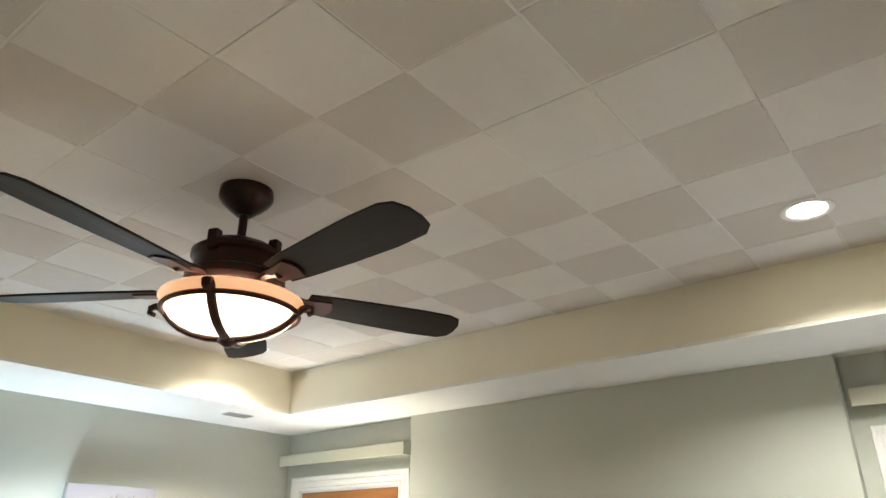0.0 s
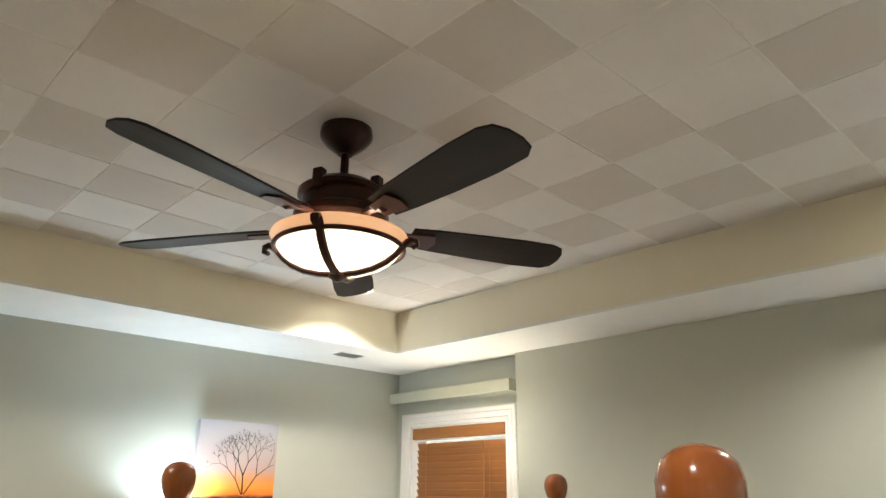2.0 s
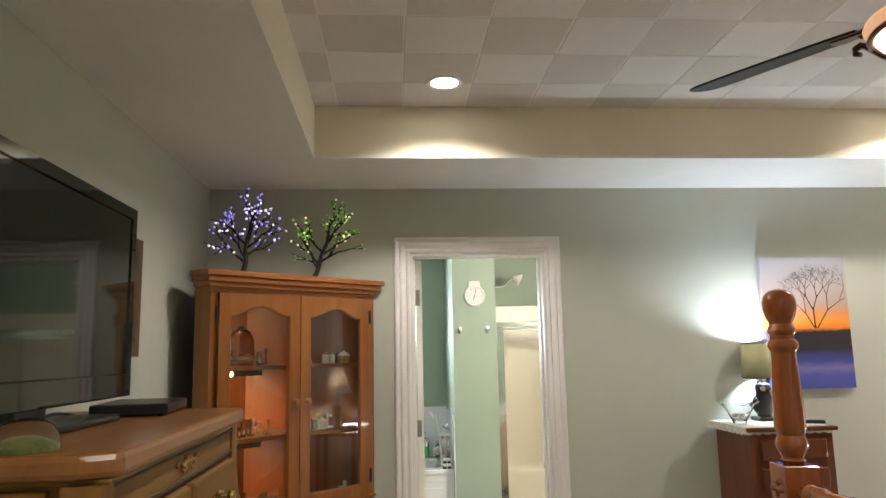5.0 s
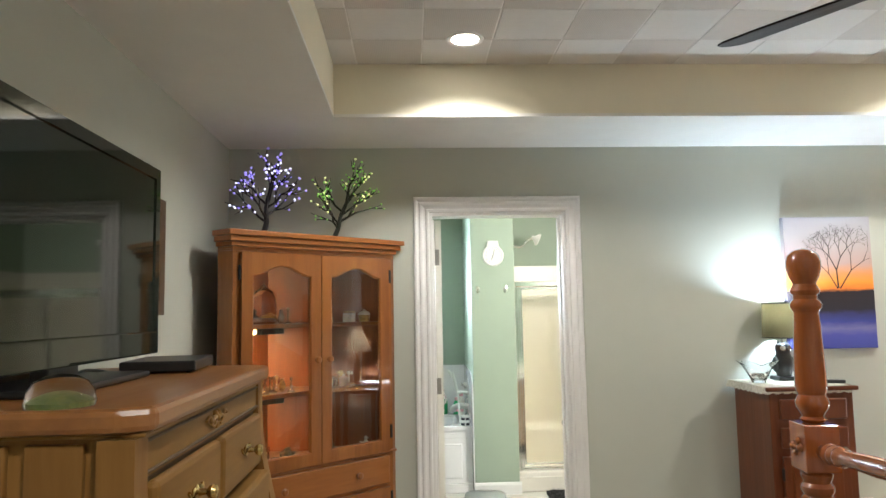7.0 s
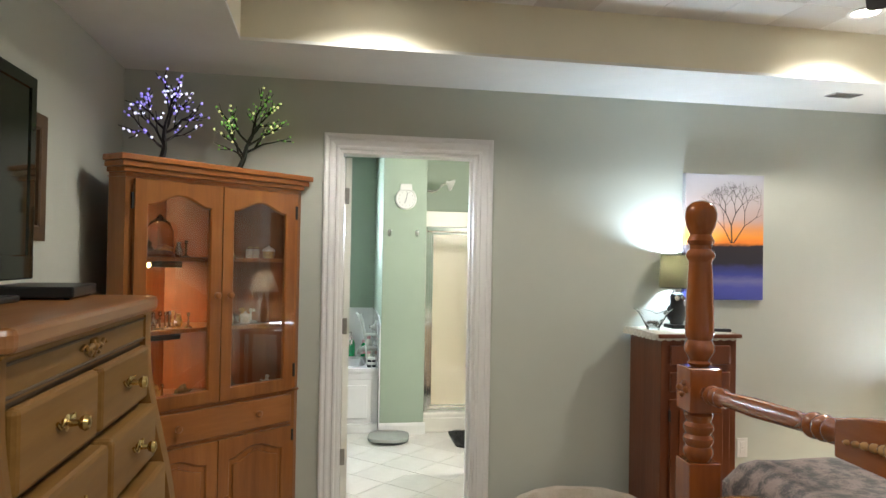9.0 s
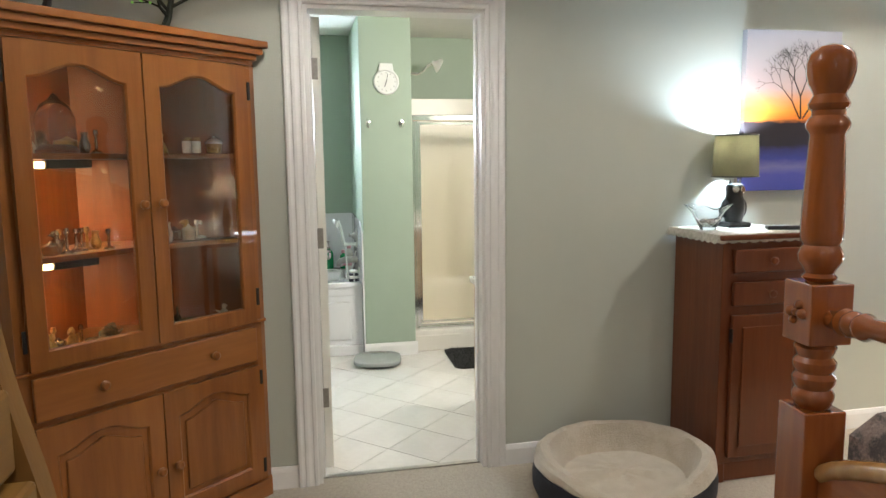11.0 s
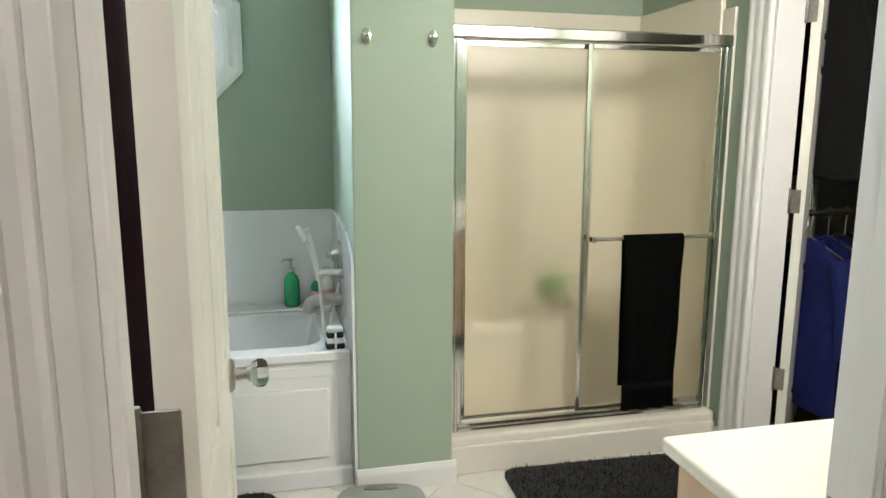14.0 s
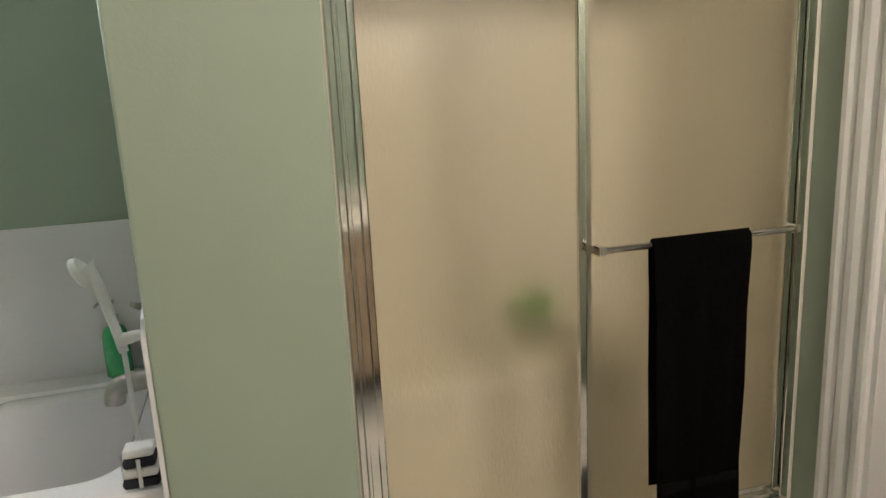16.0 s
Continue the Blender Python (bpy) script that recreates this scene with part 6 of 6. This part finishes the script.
sd = thing("shower_door", pose(GX_, 0, 0), "chrome framed frosted glass sliding shower door", "shower door")
def chan(name, y0, y1, z0, z1, x0=-0.022, x1=0.022, bev=0.004):
    return part(name, box(x0, x1, y0, y1, z0, z1, bev), M["chrome"], sd)
chan("wall_channel", S0 + 0.0145, 0.826, SZ0, SZ1 - 0.046)
part("channel_rib", box(0.0225, 0.030, S0 + 0.030, S0 + 0.040, SZ0, SZ1 - 0.046, 0.002), M["chrome"], sd)
chan("wall_channel", S1 - 0.042, S1 - 0.0145, SZ0, SZ1 - 0.046)
chan("top_track", S0 + 0.0145, S1 - 0.0145, SZ1 - 0.045, SZ1, -0.028, 0.028, 0.006)
chan("bottom_track", S0 + 0.043, S1 - 0.043, SZ0 - 0.0005, SZ0 + 0.022, -0.030, 0.030, 0.005)
part("track_lip", box(0.020, 0.026, S0 + 0.043, S1 - 0.043, SZ0 + 0.0225, SZ0 + 0.036, 0.002), M["chrome"], sd)
def glass_panel(y0, y1, x):
    p = part("sliding_panel", box(x - 0.007, x + 0.007, y0, y0 + 0.020, SZ0 + 0.040, SZ1 - 0.050, 0.003), M["chrome"], sd)
    part("panel_stile", box(x - 0.007, x + 0.007, y1 - 0.020, y1, SZ0 + 0.040, SZ1 - 0.050, 0.003), M["chrome"], p)
    part("panel_rail", box(x - 0.006, x + 0.006, y0 + 0.0205, y1 - 0.0205, SZ0 + 0.040, SZ0 + 0.056, 0.002), M["chrome"], p)
    part("panel_rail", box(x - 0.006, x + 0.006, y0 + 0.0205, y1 - 0.0205, SZ1 - 0.070, SZ1 - 0.0505, 0.002), M["chrome"], p)
    g = part("frosted_pane", box(x - 0.002, x + 0.002, y0 + 0.018, y1 - 0.018, SZ0 + 0.054, SZ1 - 0.068), M["frost"], p, "frosted glass pane")
    g.visible_shadow = False
    return p
glass_panel(0.824, 1.360, -0.010)
glass_panel(1.318, S1 - 0.044, 0.010)
br = part("towel_bar", tube([(0.048, 1.362, 0.930), (0.048, 1.882, 0.930)], 0.0085, 12), M["chrome"], sd, "chrome towel bar", True)
for y in (1.355, 1.889):
    part("bar_bracket", box(0.0175, 0.060, y - 0.009, y + 0.009, 0.918, 0.942, 0.004), M["chrome"], br)
tw_ = thing("bath_towel", pose(GX_ + 0.048, 0, 0.005), "black terry towel hung over the shower bar", "towel")
tb2 = bmesh.new()
prof = [(-0.014, 0.30), (-0.014, 0.60), (-0.014, 0.80), (-0.013, 0.90), (-0.011, 0.928), (0.0, 0.9405), (0.012, 0.928), (0.015, 0.90), (0.018, 0.75), (0.020, 0.55), (0.022, 0.35), (0.022, 0.20)]
rows = []
NT = 26
for s in range(NT + 1):
    y = 1.487 + 0.262 * s / NT
    row = []
    for k, (x, z) in enumerate(prof):
        w = 0.004 * math.sin(s * 0.75) * min(1, (0.94 - z) * 3) + 0.006 * noise.noise((s * 0.3, z * 3, 1))
        yy = y + (0.94 - z) * 0.03 * (0.5 - s / NT) + 0.01 * noise.noise((z * 4, 7, s * 0.05))
        row.append(tb2.verts.new((x + (w if z < 0.9 else 0), yy, z + 0.0)))
    rows.append(row)
for a, c in zip(rows, rows[1:]):
    for k in range(len(prof) - 1):
        tb2.faces.new((a[k], a[k + 1], c[k + 1], c[k]))
bmesh.ops.solidify(tb2, geom=tb2.faces[:], thickness=0.006)
part("terry_cloth", tb2, M["towel"], tw_, smooth=True)
part("woven_border", box(0.0235, 0.0262, 1.505, 1.732, 0.290, 0.320, 0.001, seg=1), M["towel"], tw_, "flat woven band")
pf = thing("bath_pouf", pose(-2.66, 1.472, 0.60), "green mesh bath sponge hanging in the shower", "sponge")
pb = bmesh.new()
rr = random.Random(3)
for k in range(60):
    d = Vector((rr.gauss(0, 1), rr.gauss(0, 1), rr.gauss(0, 1))).normalized()
    sphere(d * 0.050, rr.uniform(0.012, 0.020), bm=pb, u=6, v=5)
part("mesh", pb, M["green_mesh"], pf, smooth=True)
part("cord", tube([(0, 0, 0.03), (0, 0, 0.62)], 0.002, 6), M["plate"], pf)
part("hook", tube(smoothpath([(0, 0, 0.62), (-0.02, 0, 0.66), (-0.04, 0, 0.64)]), 0.003, 6), M["chrome"], pf)
hd = thing("wall_shower", pose(-2.40, S0, 2.10), "white shower head on curved chrome arm", "shower head")
part("flange", lathe([(0.030, 0), (0.028, 0.006), (0.014, 0.010)], 20, m=pose(0, 0.0005, 0.02, -90, 0, 0)), M["chrome"], hd, smooth=True)
part("arm", tube(smoothpath([(0, 0.005, 0.02), (0.01, 0.05, -0.02), (0.02, 0.11, -0.035), (0.03, 0.16, -0.015), (0.035, 0.20, 0.025), (0.04, 0.25, 0.045)]), 0.0105, 10), M["chrome"], hd, smooth=True)
part("head", lathe([(0.014, 0), (0.018, 0.02), (0.05, 0.05), (0.056, 0.062), (0.050, 0.068), (0.004, 0.07)], 24, m=pose(0.04, 0.235, 0.052, -115, 0, 0)), M["plate"], hd, "white spray head", True)

# ---- bathroom floor things ----
def shag(nm, m, sx, sy, r, lab, seed):
    """A tufted rug: a rounded slab with many little tufts."""
    t = thing(nm, m, lab, "bath mat", "bath mats")
    pts = []
    for cx, cy, a0 in ((sx - r, sy - r, 0), (-sx + r, sy - r, 90), (-sx + r, -sy + r, 180), (sx - r, -sy + r, 270)):
        for k in range(8):
            a = radians(a0 + 90 * k / 7)
            pts.append((cx + r * math.cos(a), cy + r * math.sin(a)))
    part("backing", prism(pts, 0.0005, 0.012), M["black_fur"], t)
    rr, vs, fs = random.Random(seed), [], []
    n = int(sx * sy * 4 * 9000)
    for _ in range(n):
        x, y = rr.uniform(-sx, sx), rr.uniform(-sy, sy)
        ex, ey = max(abs(x) - sx + r, 0), max(abs(y) - sy + r, 0)
        if ex * ex + ey * ey > r * r:
            continue
        a, h, w = rr.uniform(0, 6.28), rr.uniform(0.016, 0.030), 0.0032
        lx, ly = rr.uniform(-0.012, 0.012), rr.uniform(-0.012, 0.012)
        k = len(vs)
        vs += [(x + w * math.cos(a), y + w * math.sin(a), 0.010), (x + w * math.cos(a + 2.1), y + w * math.sin(a + 2.1), 0.010), (x + w * math.cos(a + 4.2), y + w * math.sin(a + 4.2), 0.010), (x + lx, y + ly, h)]
        fs += [(k, k + 1, k + 3), (k + 1, k + 2, k + 3), (k + 2, k, k + 3)]
    me = bpy.data.meshes.new("shag_pile")
    me.from_pydata(vs, [], fs)
    me.materials.append(M["black_fur"])
    tf = tagged(new("shag_pile", me), "black shag tufts", kind="stuff")
    tf.parent = t
    return t
shag("bath_mat", pose(-1.716, 1.395, 0, 0, 0, -2), 0.245, 0.425, 0.06, "black shag bath mat before the shower", 1)
shag("bath_mat", pose(-1.755, -0.33, 0, 0, 0, 1), 0.245, 0.43, 0.07, "black shag bath mat beside the tub", 2)
sc = thing("bathroom_scale", pose(-1.758, 0.460, 0, 0, 0, -8), "silver-grey bathroom scale on the tiles", "scale")
part("platform", prism([(0.155 * math.copysign(abs(math.cos(a)) ** 0.6, math.cos(a)), 0.165 * math.copysign(abs(math.sin(a)) ** 0.6, math.sin(a))) for a in [2 * math.pi * k / 48 for k in range(48)]], 0.016, 0.048, bevel=0.012), M["scale_grey"], sc, smooth=True)
part("base", prism([(0.140 * math.cos(2 * math.pi * k / 36), 0.150 * math.sin(2 * math.pi * k / 36)) for k in range(36)], 0.001, 0.0155), M["black"], sc)
part("display_window", prism([(-0.140, -0.055), (-0.105, -0.062), (-0.098, 0.0), (-0.105, 0.062), (-0.140, 0.055)], 0.0482, 0.052, bevel=0.001), M["hinge"], sc, "dark grey display window")

# ---- vanity ----
vn = thing("vanity_cabinet", pose(0, 0, 0), "pickled oak bathroom vanity cabinet", "vanity")
VX, VY = -0.614, 0.838
part("body", box(VX + 0.035, -0.1225, VY + 0.018, BR - 0.003, 0.10, 0.757, 0.002), M["vanity"], vn)
part("toe_kick", box(VX + 0.09, -0.1225, VY + 0.019, BR - 0.003, 0.0, 0.0995), M["dark"], vn)
for k in range(2):
    y0 = VY + 0.04 + k * 0.52
    d = part("door", box(VX + 0.016, VX + 0.0345, y0, y0 + 0.48, 0.14, 0.70, 0.004), M["vanity"], vn)
    part("knob", lathe([(0.006, 0), (0.006, 0.012), (0.014, 0.018), (0.012, 0.026)], 14, m=pose(VX + 0.0155, y0 + (0.44 if k == 0 else 0.04), 0.60, 0, -90, 0)), M["nickel"], d, smooth=True)
ct = thing("worktop", pose(0, 0, 0), "cream cultured marble vanity counter top", "counter top")
part("slab", box(VX, -0.1225, VY, BR - 0.002, 0.7575, 0.791, 0.008, seg=3), M["cream_top"], ct)
part("backsplash", box(-0.142, -0.1228, VY + 0.002, BR - 0.003, 0.7915, 0.893, 0.004), M["cream_top"], ct)
# unseen light bar over the vanity, added as a source for the bathroom's light
bl_ = thing("vanity_light", pose(-0.1225, 1.40, 2.02), "unseen chrome light bar, added over the counter to light the bathroom", "wall light")
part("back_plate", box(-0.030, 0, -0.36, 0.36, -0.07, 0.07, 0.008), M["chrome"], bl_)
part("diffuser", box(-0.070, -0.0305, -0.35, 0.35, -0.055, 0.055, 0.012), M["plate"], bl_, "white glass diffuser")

# ---- closet: rods, hangers, clothes ----
CLOTHES = [("blue", (0.012, 0.020, 0.16)), ("black", (0.008, 0.008, 0.009)), ("dark grey", (0.03, 0.03, 0.032)), ("red", (0.42, 0.03, 0.02)), ("dark olive", (0.05, 0.055, 0.025)), ("tan", (0.42, 0.34, 0.14)), ("maroon", (0.10, 0.012, 0.02)), ("navy", (0.012, 0.016, 0.05))]
cmat = {n_: material(n_.replace(" ", "_") + "_cloth", c_, 0.85, second=tuple(v * 0.7 for v in c_), scale=25, bump=0.3, bump_scale=90) for n_, c_ in CLOTHES}
for rz in (1.02, 2.02):
    rod = thing("closet_rod", pose(-1.95, 2.14, rz), "metal closet rod holding hanging clothes", "rod")
    part("rod", tube([(0, 0, 0), (0, 2.05, 0)], 0.014, 12), M["chrome"], rod, smooth=True)
    part("end_bracket", lathe([(0.03, 0), (0.03, 0.01), (0.018, 0.014)], 16, m=pose(0, 2.045, 0, 90, 0, 0)), M["chrome"], rod)
rod = thing("closet_rod", pose(-1.85, 3.85, 1.85), "metal closet rod along the back wall", "rod")
part("rod", tube([(0, 0, 0), (1.595, 0, 0)], 0.014, 12), M["chrome"], rod, smooth=True)
structure("closet_shelf", box(BX + 0.301, -1.70, 2.05, 4.19, 2.06, 2.08), M["white"])


def garment(m, mat, seed, ln, lab):
    t = thing("hanging_garment", m, lab, "garment", "closet clothes")
    rr = random.Random(seed)
    part("hanger", tube(smoothpath([(0, 0, -0.10), (0, 0, -0.03), (0.012, 0, 0.016), (-0.012, 0, 0.018)]), 0.0025, 6, bm=tube([(-0.20, 0, -0.16), (0, 0, -0.10), (0.20, 0, -0.16)], 0.004, 6)), M["nickel"], t)
    b = bmesh.new()
    rows = []
    for k in range(13):
        z = -0.105 - ln * k / 12
        wd = (0.07 + 0.16 * min(1, k / 2)) * (1 + 0.06 * k / 12)
        row = []
        for s in range(24):
            a = 2 * math.pi * s / 24
            fold = 1 + 0.25 * math.sin(5 * a + seed) * (k / 12)
            row.append(b.verts.new((wd * math.cos(a) * (1 + 0.03 * math.sin(7 * a)), 0.024 * fold * math.sin(a) + 0.01 * math.sin(k * 0.5 + seed), z + 0.02 * noise.noise((s * 0.3, k * 0.2, seed)))))
        rows.append(row)
    for a_, c_ in zip(rows, rows[1:]):
        for s in range(24):
            b.faces.new((a_[s], a_[(s + 1) % 24], c_[(s + 1) % 24], c_[s]))
    b.faces.new(rows[0][::-1]), b.faces.new(rows[-1])
    part("cloth", b, mat, t, smooth=True)
    if ln < 0.75:
        for s in (-1, 1):
            part("sleeve", tube([(s * 0.19, 0, -0.17), (s * 0.25, 0.01, -0.34), (s * 0.26, 0.015, -0.56)], [0.045, 0.05, 0.045], 10), mat, t, smooth=True)
garment(pose(-0.50, -0.07, 1.86, 0, 0, 0), cmat["maroon"], 99, 1.40, "dark maroon robe hanging behind the open door")
rr = random.Random(21)
seq = ["blue", "blue", "navy", "black", "red", "dark olive", "black", "black", "dark grey", "black", "navy", "maroon", "black", "dark grey"]
for k in range(22):
    nm = seq[k % len(seq)]
    garment(pose(-1.95, 2.32 + k * 0.085, 1.02, 0, 0, rr.uniform(-8, 8)), cmat[nm], k, rr.uniform(0.58, 0.78), nm + " garment on a wire hanger in closet")
seq = ["black", "maroon", "black", "black", "tan", "tan", "black", "black", "navy", "dark grey"]
for k in range(22):
    nm = seq[k % len(seq)]
    garment(pose(-1.95, 2.32 + k * 0.085, 2.02, 0, 0, rr.uniform(-8, 8)), cmat[nm], k + 40, rr.uniform(0.55, 0.80), nm + " garment hanging on upper closet rod")
for k, nm in enumerate(("black", "navy", "black", "red", "dark olive", "black", "tan", "black")):
    garment(pose(-1.60 + k * 0.15, 3.85, 1.85, 0, 0, 70 + rr.uniform(-15, 15)), cmat[nm], k + 80, rr.uniform(0.8, 1.1), nm + " garment hanging at closet back")

# ---- bathroom floor tiles, laid diagonally ----
fb = structure("floor_bathroom", box(BX, -0.0605, BL, BR + 0.02, -0.05, -0.002), M["grout"], "white ceramic tiles laid diagonally with grey grout")
fb.name = "floor_bathroom"
TS, GAP, OX, OY = 0.293, 0.0035, -0.716, 0.550
area = (BX, -0.0775, BL, BR + 0.019)
def clipped(poly):
    for axis, lim, sign in ((0, area[0], 1), (0, area[1], -1), (1, area[2], 1), (1, area[3], -1)):
        out = []
        for a, c in zip(poly, poly[1:] + poly[:1]):
            ia, ic = sign * (a[axis] - lim) >= 0, sign * (c[axis] - lim) >= 0
            if ia: out.append(a)
            if ia != ic:
                t = (lim - a[axis]) / (c[axis] - a[axis])
                out.append((a[0] + (c[0] - a[0]) * t, a[1] + (c[1] - a[1]) * t))
        poly = out
        if len(poly) < 3: return None
    return poly
whole = None
r2 = math.sqrt(0.5)
h = TS / 2 - GAP / 2
base = [(h, h), (-h, h), (-h, -h), (h, -h)]
for i in range(-9, 10):
    for j in range(-9, 10):
        cx, cy = OX + (i - j) * TS * r2, OY + (i + j) * TS * r2
        poly = [(cx + (p[0] - p[1]) * r2, cy + (p[0] + p[1]) * r2) for p in base]
        cut = clipped(poly)
        if not cut: continue
        if len(cut) == 4 and all(abs(a[0] - c[0]) + abs(a[1] - c[1]) < 1e-9 for a, c in zip(cut, poly)):
            if whole is None:
                whole = finish("floor_tile", prism([((p[0] - p[1]) * r2, (p[0] + p[1]) * r2) for p in base], -0.008, 0.0, bevel=0.0012), M["tile"])
            o = new("floor_tile", whole)
            o.matrix_basis = pose(cx, cy, 0)
        else:
            if max(p[0] for p in cut) - min(p[0] for p in cut) < 0.01 or max(p[1] for p in cut) - min(p[1] for p in cut) < 0.01: continue
            o = new("floor_tile", finish("floor_tile", prism(cut, -0.008, 0.0), M["tile"]))
        o.parent = fb
